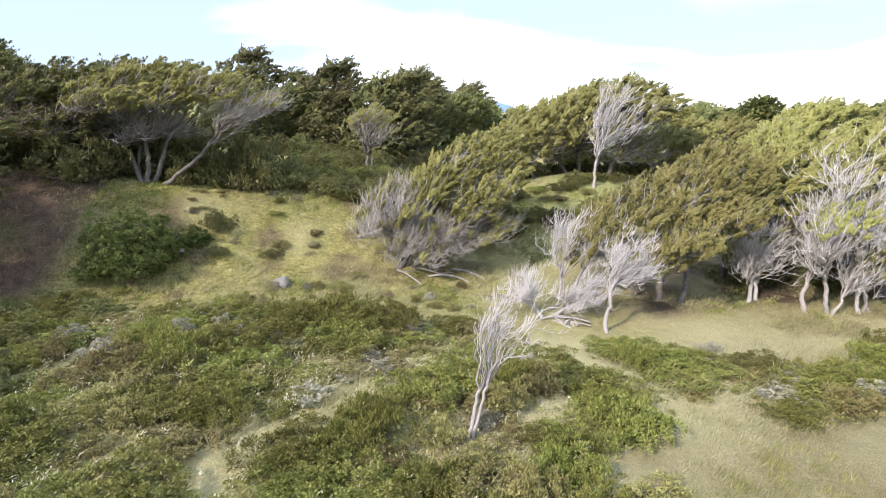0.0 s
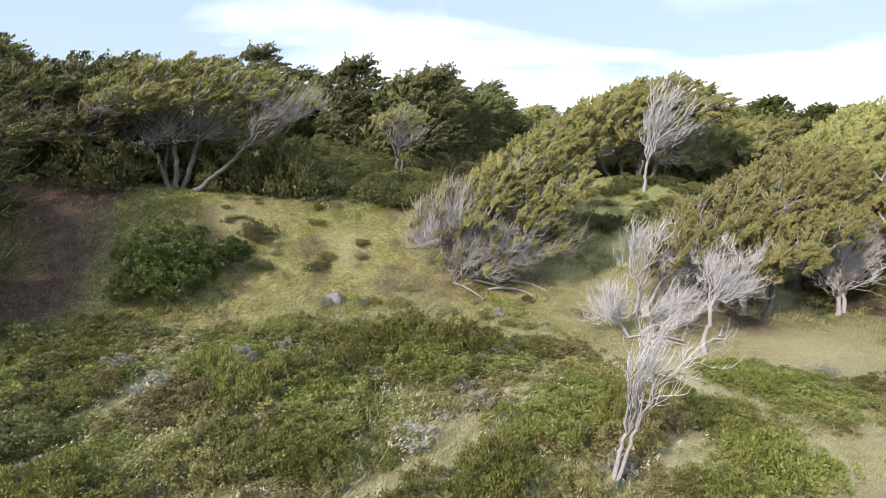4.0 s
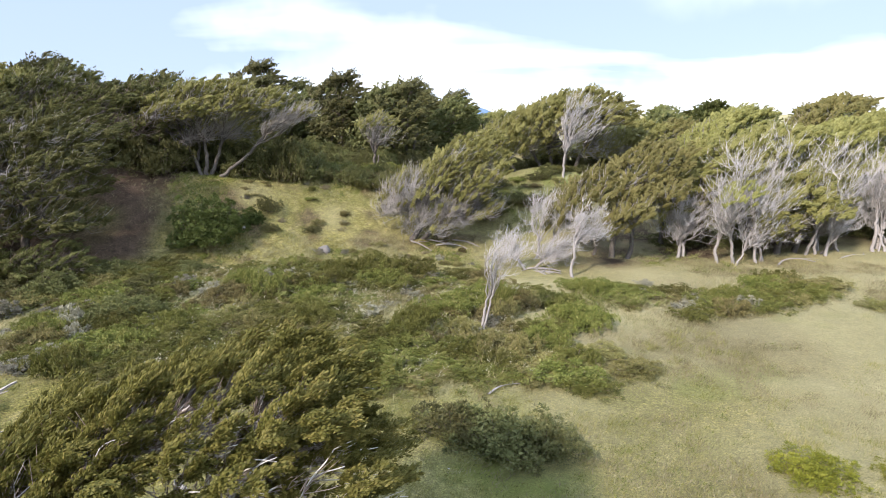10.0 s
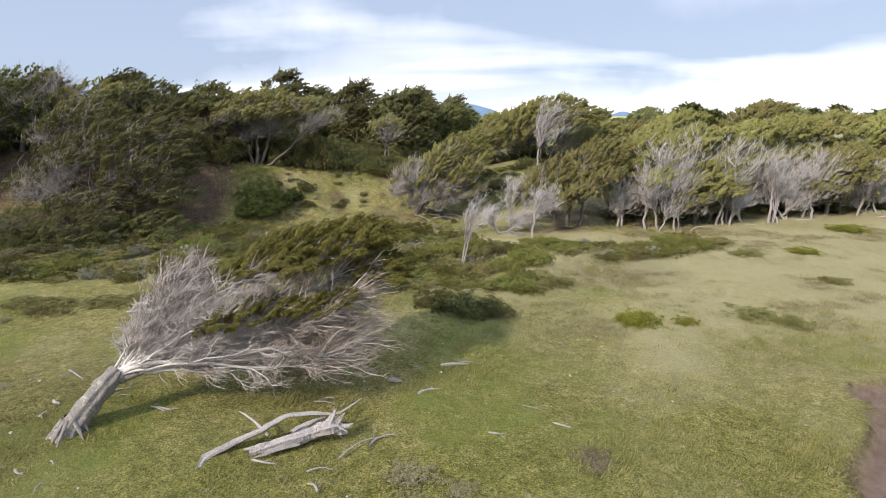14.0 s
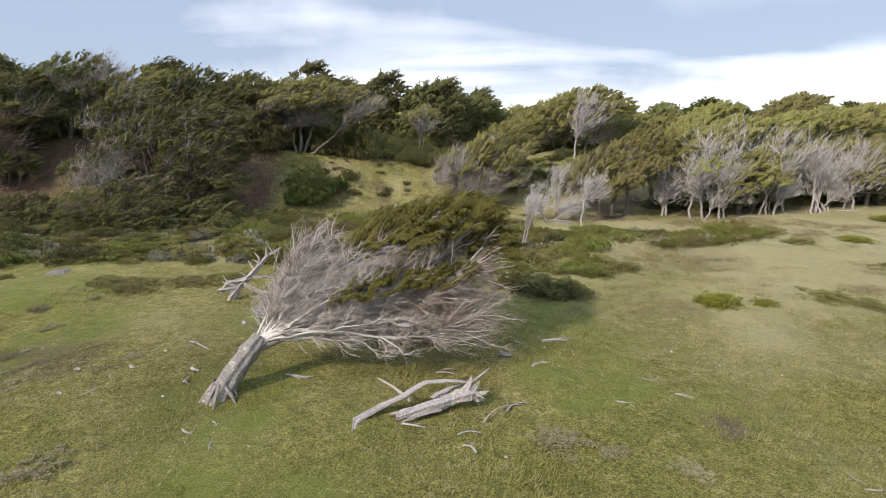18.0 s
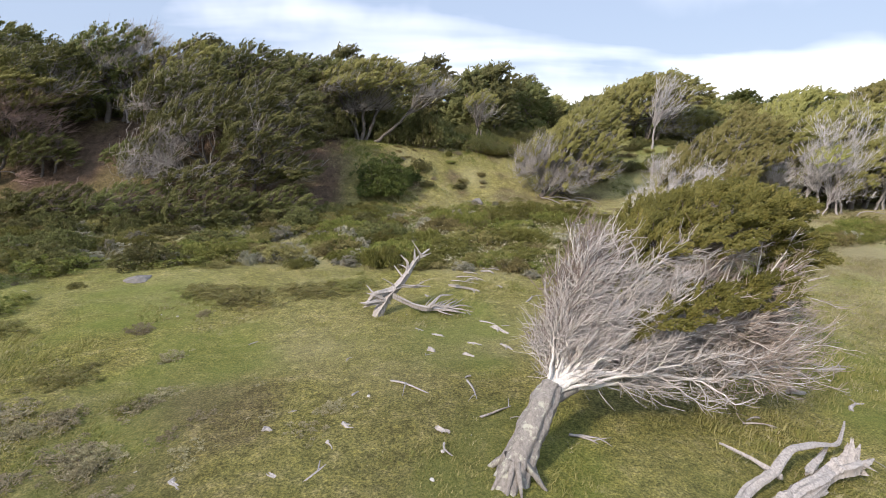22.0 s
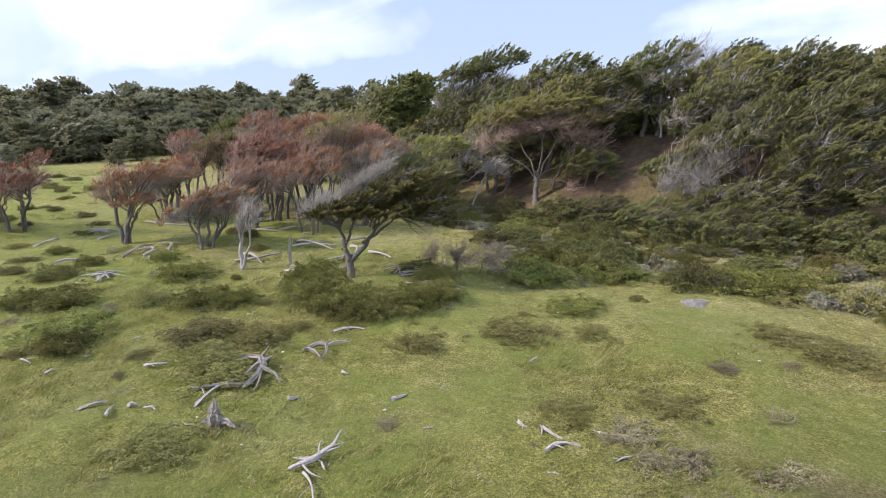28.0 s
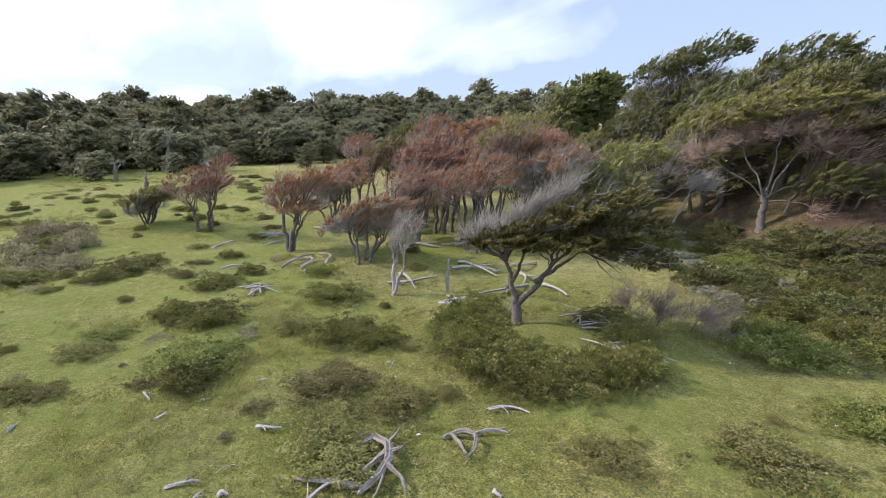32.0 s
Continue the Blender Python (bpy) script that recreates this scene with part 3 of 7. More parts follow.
def plumes(rng, at, out, along, budget, size, leaf, shape, fingers=6, most=320, slim=1.0):
    """Leafy sprays: flat domed plumes that stream down the wind and outwards, each parted into fingers with a ragged lee edge."""
    kept = spaced(rng, at, size * 0.52)
    per = int(np.clip(budget * len(at) / len(kept), 16, most))
    at, out = at[kept], out[kept]
    m = len(at)
    axis_dir = unit(along * 0.72 + out * 0.42 + UP * 0.16 + rng.normal(size=(m, 3)) * 0.17)
    side = unit(np.cross(UP, axis_dir))
    top = np.cross(axis_dir, side)
    reach = size * rng.uniform(0.95, 1.95, m)
    way = np.linspace(-0.52, 0.52, fingers)[None] + rng.normal(size=(m, fingers)) * 0.10
    far_end = rng.uniform(0.55, 1.0, (m, fingers)) * (1 - 0.35 * np.abs(np.linspace(-1, 1, fingers)))[None]
    pick_f = rng.integers(0, fingers, (m, per))
    rows = np.arange(m)[:, None]
    u = rng.uniform(0, 1, (m, per)) ** 0.62
    phi = way[rows, pick_f] + rng.normal(size=(m, per)) * 0.10 * (1.25 - u)
    r = u * far_end[rows, pick_f] * reach[:, None]
    a, sd, tp = axis_dir[:, None], side[:, None], top[:, None]
    d = a * np.cos(phi)[..., None] + sd * np.sin(phi)[..., None]
    lift = reach[:, None] * (0.20 * np.sin(u * 2.5) * (1 - 0.9 * np.abs(phi)) + 0.035 * rng.normal(size=(m, per)))
    c = at[:, None] - a * (reach * 0.42)[:, None, None] + d * r[..., None] + tp * lift[..., None]
    c, d = c.reshape(-1, 3), d.reshape(-1, 3)
    tp = np.broadcast_to(tp, (m, per, 3)).reshape(-1, 3)
    d = unit(d + rng.normal(size=c.shape) * 0.28 + tp * 0.16)
    nrm = unit(tp * 0.5 + np.repeat(out, per, 0) * 0.55 + rng.normal(size=c.shape) * 0.42)
    ln = leaf * rng.uniform(0.65, 1.35, len(c))
    return shape(c, d, nrm, ln, ln * rng.uniform(0.55, 0.9, len(c)) * slim)


def inner_clumps(rng, centre, radii, tilt, n, size, low):
    """Coarse leafy clumps inside a crown, which close it against the light behind."""
    d = pebble(rng, n * 3)
    d = d[d[:, 2] > low][:n]
    p = d * rng.uniform(0.2, 0.62, (len(d), 1))
    c, s = math.cos(radians(tilt)), math.sin(radians(tilt))
    along, high = WIND * c + UP * s, UP * c - WIND * s
    at = np.asarray(centre) + p[:, :1] * radii[0] * along + p[:, 1:2] * radii[1] * SIDE + p[:, 2:] * radii[2] * high
    ln = size * rng.uniform(0.6, 1.3, len(at))
    return slivers(at, unit(along + rng.normal(size=at.shape) * 0.6), unit(unit(d) + UP * 0.3 + rng.normal(size=at.shape) * 0.5), ln, ln * rng.uniform(0.5, 0.9, len(at)))


def grow(name, base, stems, crowns, seed, label, bark, twig, leaf_mat, leaf=0.13, pad=0.6, limbs=5, group="", category="tree", thick=0.011, far=False, fill=0):
    """A tree. stems: (start, fork, radius); crowns: (centre, radii, tilt, targets, leaves a pad, twigs a target, leafy share counted from the
    lee side down, stem), or bare fans: ("fan", way, reach, spread, targets, twigs a target, stem). All places are relative to base."""
    rng = np.random.default_rng(seed)
    root = tagged(new(name), label, category, group)
    root.location = base
    trunks, distant = [], math.hypot(base[0] + 8, base[1] + 4) > 31
    for start, fork, r in stems:
        start, fork = np.asarray(start, float), np.asarray(fork, float)
        ln = np.linalg.norm(fork - start)
        rise = unit(fork - start)
        path = bezier(start - rise * 0.3, start + (rise * 0.3) * ln + rng.normal(size=3) * 0.025 * ln, fork - rise * 0.3 * ln + rng.normal(size=3) * 0.03 * ln, fork, 5 if far else 12)
        steps = path.shape[1]
        sway = np.cumsum(rng.normal(size=(1, steps, 3)), 1)
        sway -= sway[:, :1] + (sway[:, -1:] - sway[:, :1]) * np.linspace(0, 1, steps)[None, :, None]
        path += sway * (0.0 if far else 0.022 * ln)
        rad = r * np.linspace(0.94, 0.70 if start[2] < 0.1 else 0.42, steps)
        rad += r * (0.55 if start[2] < 0.1 else 0.1) * np.exp(-np.arange(steps) * (14.0 / steps))
        sides = 5 if far else 12
        v, q = tubes(path, rad[None], sides)
        ridge = 1 + 0.10 * np.sin(np.arange(sides) * 3.3 + seed) * rng.uniform(0.3, 1.2, sides)
        v = np.repeat(path[0], sides, 0) + (v - np.repeat(path[0], sides, 0)) * (np.tile(ridge, steps) * (1 + 0.05 * rng.normal(size=steps * sides)))[:, None]
        trunks.append(mesh_object("trunk", v, q, bark, root))
    thin, leaves = [], []
    for crown in crowns:
        which = crown[-1]
        fork = np.asarray(stems[which][1], float)
        r0 = stems[which][2]
        if crown[0] == "fan":
            _, way, reach, spread, targets, per_twig, _ = crown
            per_pad = leafy = 0
            pts, d, along = fan_points(rng, fork, way, reach, spread, targets)
        else:
            centre, radii, tilt, targets, per_pad, per_twig, leafy, _ = crown
            dense = leafy > 0.75
            pts, d, along = crown_points(rng, (centre, radii, tilt), targets, 0.78 if dense else 0.6, -0.95 if far else -0.3 if dense else -0.55)
        k = min(limbs, len(pts))
        heads = pts[rng.choice(len(pts), k, replace=False)]
        for _ in range(3):
            near_head = np.argmin(((pts[:, None] - heads[None]) ** 2).sum(-1), 1)
            heads = np.array([pts[near_head == i].mean(0) if (near_head == i).any() else heads[i] for i in range(k)])
        ends = fork + (heads - fork) * 0.88
        span = np.linalg.norm(ends - fork, axis=1, keepdims=True)
        stem_dir = unit(fork - np.asarray(stems[which][0], float))
        steps = 5 if far else 10
        limb = bezier(np.repeat(fork[None] - stem_dir * r0 * 0.6, k, 0), fork + span * (stem_dir * 0.28 + UP * 0.10 + rng.normal(size=(k, 3)) * 0.13), ends - span * (WIND * 0.20 + rng.normal(size=(k, 3)) * 0.10), ends, steps)
        limb[:, 1:-1] += rng.normal(size=(k, steps - 2, 3)) * span[:, None] * 0.024
        size = r0 * 0.46 * np.linspace(1, 0.2, steps)[None] * rng.uniform(0.5, 1.15, (k, 1))
        if far:
            thin.append(tubes(limb, size, 3))
        else:
            for one, rr in zip(limb, size):
                v, q = tubes(one[None], rr[None], 6)
                mesh_object("branch", v, q, bark, trunks[which])
        u = rng.integers(max(1, steps // 3), steps, len(pts))
        p0 = limb[near_head, u]
        t0 = unit(limb[near_head, u] - limb[near_head, u - 1])
        ln = np.linalg.norm(pts - p0, axis=1, keepdims=True)
        dense = per_pad > 0 and leafy > 0.75
        if not far:
            tips = np.asarray(centre) + (pts - np.asarray(centre)) * 0.86 if dense else pts
            sub = bezier(p0, p0 + t0 * ln * 0.35, tips - (WIND * 0.28 + UP * 0.05) * ln + rng.normal(size=pts.shape) * 0.10 * ln, tips, 4 if distant else 6)
            sub = sub[::2] if dense else sub
            m = sub.shape[1]
            drift = np.cumsum(rng.normal(size=sub.shape), 1)
            drift -= drift[:, :1] + (drift[:, -1:] - drift[:, :1]) * np.linspace(0, 1, m)[None, :, None]
            sub += drift * np.minimum(ln[::2] if len(sub) < len(ln) else ln, 1.4)[:, None] * 0.042
            thin.append(tubes(sub, max(r0 * (0.06 if dense else 0.14), 0.008 if dense else 0.011) * np.linspace(1, 0.35, m)[None] * rng.uniform(0.5, 1.2, (len(sub), 1)), 3))
            if per_twig > (1 if dense else 0):
                where = rng.integers(1, m, (len(sub), per_twig))
                row_of = np.arange(len(sub))[:, None]
                starts = sub[row_of, where].reshape(-1, 3)
                tangent = unit((sub[row_of, where] - sub[row_of, where - 1]).reshape(-1, 3))
                tw = broom(rng, starts, tangent, pad, 0.32, along * 0.9 + UP * 0.2)
                if distant:
                    tw = tw[:, [0, 2]]
                thin.append(tubes(tw, thick * np.linspace(1.0, 0.4, tw.shape[1])[None] * rng.uniform(0.7, 1.3, (len(tw), 1)), 3))
        if per_pad:
            lee = d[:, 0] * 0.5 + d[:, 2] * 0.9
            order = np.argsort(-(lee + rng.normal(size=len(d)) * (0.22 if leafy > 0.75 else 0.55)))
            chosen = order[: int(leafy * len(pts))]
            high = UP - along * along[2]
            out = unit(d[:, :1] * along + d[:, 1:2] * SIDE + d[:, 2:] * unit(high))
            leaves.append(plumes(rng, pts[chosen], out[chosen], along, per_pad * (1.0 if far else 1.75), pad * (1.0 if far else 0.66), leaf * (0.92 if far else 0.62), slivers, 4 if far else 5))
            if fill and leafy > 0.45:
                leaves.append(inner_clumps(rng, centre, radii, tilt, int(2.4 * fill * leafy), leaf * (2.4 if far and leaf > 0.22 else 1.6), -0.95 if far else -0.5))
    v, q = joined(thin)
    tagged(mesh_object("twig_mass", v, q, twig, root), kind="stuff")
    if leaves:
        v, q = joined(leaves)
        mesh_object("foliage", v, q, leaf_mat, root)
    return root


def on(x, y, sink=0.0):
    return (x, y, float(height(x, y)) - sink)


def great_tree(base, seed):
    """The leaning giant: a stout trunk, wavy pale limbs that part again and again down the wind, sheaves of bare twigs, and green terraces behind."""
    rng = np.random.default_rng(seed)
    root = tagged(new("leaning_tree"), "huge wind-bent grey tree leaning over the meadow, half bare", "tree")
    root.location = base
    foot, fork, r = np.zeros(3), np.array((0.66, 0.70, 1.0)), 0.225
    rise = unit(fork - foot)
    steps, sides = 26, 30
    path = bezier(foot - rise * 0.3, np.array((0.13, 0.14, 0.36)), np.array((0.42, 0.44, 0.72)), fork + rise * 0.12, steps)
    rad = r * (np.interp(np.linspace(0, 1, steps), (0, 0.2, 0.35, 0.8, 1), (1.28, 1.12, 1.0, 0.94, 0.74)))
    v, q = tubes(path, rad[None], sides)
    ridge = 1 + 0.10 * np.sin(np.arange(sides) * 1.5 + 0.7) * rng.uniform(0.3, 1.3, sides) + 0.05 * rng.normal(size=sides)
    wave = 1 + 0.07 * np.sin(np.repeat(np.arange(steps), sides) * 0.9 + np.tile(np.arange(sides), steps) * 0.8) + 0.035 * rng.normal(size=steps * sides)
    spine = np.repeat(path[0], sides, 0)
    trunk = mesh_object("trunk", spine + (v - spine) * (np.tile(ridge, steps) * wave)[:, None], q, BARK_HERO, root)
    for n in range(9):
        a = n * 0.7 + rng.uniform(-0.25, 0.25)
        out = np.array((math.cos(a), math.sin(a), 0.0))
        reach = rng.uniform(0.34, 0.62)
        line = bezier(out * 0.12 + UP * 0.30, out * 0.30 + UP * 0.15, out * reach * 0.7 + UP * 0.05, out * reach - UP * 0.12, 7)
        v, q = tubes(line, r * np.array((0.32, 0.30, 0.26, 0.21, 0.16, 0.11, 0.06))[None] * rng.uniform(0.6, 1.1), 8)
        mesh_object("root", v * (1 + 0.03 * rng.normal(size=(len(v), 1))), q, BARK_HERO, root)

    # where twigs end: bare sheaves (way from the fork, reach, spread, count) and leafy terraces (centre, radii, tilt, count, leaves)
    bare = [((1.06, 1.7, 2.33), 3.1, 7, 120), ((0.3, 1.2, 1.0), 1.6, 13, 85), ((0.75, 1.5, 1.6), 2.2, 12, 80), ((1.6, 1.6, 1.6), 2.6, 12, 100), ((1.5, 0.9, 0.7), 1.8, 17, 70), ((2.7, 1.6, 1.6), 3.5, 8, 110), ((3.6, 2.4, 1.30), 4.3, 8, 100), ((4.5, 2.6, 0.70), 5.4, 7, 110), ((4.8, 2.1, 0.45), 5.4, 8, 140), ((5.4, 2.2, 0.05), 5.8, 8, 160), ((5.2, 1.7, -0.25), 5.2, 8, 120), ((5.6, 3.0, 0.25), 6.2, 6, 110)]
    green = [((5.0, 4.1, 3.22), (2.05, 1.6, 0.66), 8, 470, 420), ((3.7, 3.2, 3.05), (1.3, 0.9, 0.36), 12, 150, 280), ((6.3, 4.25, 2.45), (1.0, 1.2, 0.8), 0, 170, 280), ((3.5, 1.9, 1.92), (1.4, 0.6, 0.28), 8, 120, 280), ((5.2, 2.5, 1.95), (1.0, 0.5, 0.28), 8, 60, 240)]
    tips, leaves = [], []
    for way, reach, spread, n in bare:
        tips.append(fan_points(rng, fork, way, reach, spread, n)[0])
    for centre, radii, tilt, n, count in green:
        pts, d, along = crown_points(rng, (centre, radii, tilt), n, 0.72, -0.35)
        out = unit(d[:, :1] * along + d[:, 1:2] * SIDE + d[:, 2:] * unit(UP - along * along[2]))
        leaves.append(plumes(rng, pts, out, along, count, 0.40, 0.048, blades, 7, 560, 0.6))
        tips.append(pts[::3] - UP * 0.22)
    ends = np.concatenate(tips)

    # main limbs run to the middle of each bundle of tips
    k = 42
    heads = ends[rng.choice(len(ends), k, replace=False)]
    for _ in range(4):
        mine = np.argmin(((ends[:, None] - heads[None]) ** 2).sum(-1), 1)
        heads = np.array([ends[mine == i].mean(0) if (mine == i).any() else heads[i] for i in range(k)])
    starts = foot + (fork - foot) * rng.uniform(0.78, 1.08, (k, 1))
    stop = starts + (heads - starts) * 0.8
    span = np.linalg.norm(stop - starts, axis=1, keepdims=True)
    spread = unit(rise * 0.55 + unit(heads - starts) * 0.8 + rng.normal(size=(k, 3)) * 0.22)
    limb = bezier(starts, starts + spread * np.minimum(span * 0.36, 0.9), stop - span * (WIND * 0.22 + rng.normal(size=(k, 3)) * 0.07), stop, 22)
    drift = np.cumsum(rng.normal(size=(k, 22, 3)), 1)
    drift -= drift[:, :1] + (drift[:, -1:] - drift[:, :1]) * np.linspace(0, 1, 22)[None, :, None]
    limb += drift * 0.022
    thick = rng.uniform(0.024, 0.054, (k, 1)) * np.clip(span / 3.0, 0.6, 1.25)
    for one, rr in zip(limb, thick * np.linspace(1, 0.22, 22)[None]):
        v, q = tubes(one[None], rr[None], 8)
        mesh_object("limb", v * 1.0, q, LIMB_HERO, trunk)

    boom = bezier(fork - rise * 0.15, fork + np.array((0.55, 0.45, 0.25)), np.array((2.2, 1.55, 1.15)), np.array((4.6, 2.3, 0.75)), 24)
    sway = np.cumsum(rng.normal(size=boom.shape), 1)
    sway -= sway[:, :1] + (sway[:, -1:] - sway[:, :1]) * np.linspace(0, 1, 24)[None, :, None]
    v, q = tubes(boom + sway * 0.035, np.interp(np.linspace(0, 1, 24), (0, 0.3, 0.6, 1), (0.12, 0.075, 0.045, 0.018))[None], 14)
    mesh_object("limb", v, q, BARK_HERO, trunk)

    # branches leave the limb that lies nearest on the way to their tip
    spots = limb[:, 4:].reshape(-1, 3)
    ways = unit(np.gradient(limb, axis=1))[:, 4:].reshape(-1, 3)
    reach = ends[:, None] - spots[None]
    dist = np.linalg.norm(reach, axis=2)
    ahead = (reach * ways[None]).sum(-1) / np.maximum(dist, 1e-6)
    cost = np.where((dist > 0.25) & (dist < 2.6), dist * (1.5 - 0.8 * ahead), 99.0)
    pick_at = np.argmin(cost + rng.uniform(0, 0.35, cost.shape), 1)
    p0, t0 = spots[pick_at], ways[pick_at]
    ln = np.minimum(np.linalg.norm(ends - p0, axis=1, keepdims=True), 2.6)
    sub = bezier(p0, p0 + t0 * ln * 0.4, ends - (WIND * 0.25 - UP * 0.05) * ln + rng.normal(size=ends.shape) * 0.07 * ln, ends, 12)
    drift = np.cumsum(rng.normal(size=sub.shape), 1)
    drift -= drift[:, :1] + (drift[:, -1:] - drift[:, :1]) * np.linspace(0, 1, 12)[None, :, None]
    sub += drift * 0.016
    v, q = tubes(sub, rng.uniform(0.011, 0.022, (len(ends), 1)) * np.linspace(1, 0.3, 12)[None], 4)
    tagged(mesh_object("branch_mass", v, q, LIMB_HERO, root), kind="stuff")

    # twigs in two orders, bending down the wind and up
    per, bare_count = 9, sum(n for *_, n in bare)
    rows, where = np.arange(len(sub))[:, None], rng.integers(2, 12, (len(sub), per))
    where[bare_count:] = np.minimum(where[bare_count:], 6)
    begin = sub[rows, where].reshape(-1, 3)
    tangent = unit((sub[rows, where] - sub[rows, where - 1]).reshape(-1, 3))
    d = unit(tangent * 0.75 + WIND * 0.16 + UP * 0.10 + rng.normal(size=begin.shape) * 0.33)
    length = rng.uniform(0.18, 0.58, (len(begin), 1))
    bend = unit(d * 0.7 + WIND * 0.35 + UP * 0.22 + rng.normal(size=begin.shape) * 0.25)
    twig = np.stack((begin, begin + d * length * 0.34 + rng.normal(size=begin.shape) * 0.010, begin + (d * 0.42 + bend * 0.25) * length + rng.normal(size=begin.shape) * 0.012, begin + (d * 0.45 + bend * 0.58) * length), 1)
    side = twig[:, 1]
    d2 = unit(d * 0.8 + rng.normal(size=d.shape) * 0.5)
    fine = np.stack((side, side + d2 * length * 0.25, side + (d2 * 0.6 + bend * 0.3) * length * 0.75), 1)
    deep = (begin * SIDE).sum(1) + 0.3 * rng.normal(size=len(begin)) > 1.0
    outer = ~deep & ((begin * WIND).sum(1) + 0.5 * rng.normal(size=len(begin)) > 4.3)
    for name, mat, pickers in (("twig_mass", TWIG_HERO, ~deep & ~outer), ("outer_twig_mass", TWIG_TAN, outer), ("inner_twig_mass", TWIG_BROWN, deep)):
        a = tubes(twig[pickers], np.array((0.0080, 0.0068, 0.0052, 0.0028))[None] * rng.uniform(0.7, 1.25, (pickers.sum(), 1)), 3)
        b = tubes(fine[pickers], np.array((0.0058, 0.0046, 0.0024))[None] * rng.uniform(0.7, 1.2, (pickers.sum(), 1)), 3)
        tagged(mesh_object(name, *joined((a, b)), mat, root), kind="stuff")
    mesh_object("foliage", *joined(leaves), LEAF_HERO, root)
    return root


# The great leaning tree on the meadow
great_tree(on(-9.08, -5.02), 11)

# Bare pale sapling among the shrubs
grow("dead_sapling", on(0.6, 11.4), [((0, 0, 0), (0.26, 0.05, 1.2), 0.055), ((0.06, 0.04, 0), (0.42, 0.0, 1.3), 0.045)], [
    ("fan", (0.24, 0.05, 1.0), 2.7, 11, 28, 6, 0), ("fan", (0.46, 0.05, 1.0), 2.3, 13, 26, 6, 1), ("fan", (-0.02, 0.0, 1.0), 1.9, 11, 12, 6, 0)],
    12, "bare bleached sapling leaning among low shrubs", BARK_PALE, TWIG_PALE, LEAF_OLIVE, pad=0.36, limbs=6, thick=0.007)

# Wind-cut tree at the edge of the slope
grow("windswept_tree", on(-1.9, 23.4), [((0, 0, 0), (0.5, 0.1, 0.7), 0.20), ((0.6, 0.2, 0), (1.5, 0.3, 0.8), 0.16), ((1.4, 0.6, 0), (2.6, 0.7, 1.2), 0.13)], [
    ((2.6, 1.2, 4.2), (3.2, 2.0, 0.95), 28, 230, 88, 1, 0.96, 0),
    ((3.6, 0.6, 3.3), (2.6, 1.9, 0.9), 24, 170, 80, 2, 0.92, 2),
    ((1.5, 0.2, 3.2), (2.6, 1.5, 0.7), 34, 150, 80, 5, 0.8, 0),
    ((-0.4, 0.1, 2.4), (1.7, 1.5, 1.1), 40, 170, 56, 10, 0.36, 0),
    ((3.0, -0.2, 2.3), (2.4, 1.3, 0.5), 24, 130, 80, 6, 0.66, 1),
    ((1.0, -0.2, 1.5), (2.2, 1.2, 0.7), 26, 150, 60, 10, 0.3, 0),
    ((3.6, -0.1, 1.4), (2.0, 1.2, 0.45), 16, 80, 72, 7, 0.55, 1), ((2.2, -0.5, 0.9), (1.9, 1.0, 0.45), 14, 70, 56, 9, 0.35, 1)],
    13, "wind-cut tree with grey bare windward side and olive crown", BARK_LIVE, TWIG_GREY, LEAF_OLIVE, leaf=0.14, pad=0.75, limbs=7, thick=0.012, fill=120)

# Canopy and pale tree behind it
grow("windswept_tree", on(9.3, 33.2, 0.62), [((0, 0, 0), (0.3, 0.2, 2.2), 0.18), ((-0.7, 0.3, 0), (-1.1, 0.4, 1.8), 0.14), ((0.8, 0.4, 0), (1.5, 0.2, 2.1), 0.15), ((-1.5, 0.1, 0), (-2.2, 0.2, 1.5), 0.12), ((-3.4, 0, 0), (-4.0, 0, 1.0), 0.12), ((-0.2, -0.5, 0), (-0.2, -0.9, 1.7), 0.10)], [
    ((1.8, 1.0, 5.1), (2.6, 2.2, 1.2), 10, 220, 80, 1, 0.97, 0), ((3.9, 0.6, 4.3), (1.5, 1.7, 1.3), -12, 110, 80, 1, 0.95, 2), ((-0.8, 0.2, 4.7), (2.4, 1.9, 0.8), 26, 130, 80, 1, 0.96, 1), ((-2.0, 0.2, 4.2), (3.4, 2.3, 1.1), 24, 240, 72, 1, 0.96, 3), ((-5.2, -0.6, 2.5), (2.9, 1.9, 1.2), 26, 200, 72, 2, 0.94, 4), ((0.6, -0.6, 3.6), (2.6, 1.7, 1.0), 18, 130, 64, 4, 0.8, 1), ((2.9, -0.2, 3.9), (2.2, 1.7, 1.3), 10, 120, 64, 4, 0.85, 2), ((-3.0, -0.8, 2.2), (2.4, 1.3, 0.8), 20, 110, 56, 4, 0.8, 4), ((2.6, 0.8, 1.7), (2.2, 1.2, 1.3), 0, 100, 48, 5, 0.7, 2), ((-0.6, 1.4, 1.6), (3.4, 1.0, 1.4), 0, 120, 48, 4, 0.8, 0)],
    14, "broad wind-shaped tree with dense olive crown and dark stems", BARK_LIVE, TWIG_GREY, LEAF_OLIVE, leaf=0.15, pad=0.85, limbs=6, thick=0.013, fill=140)
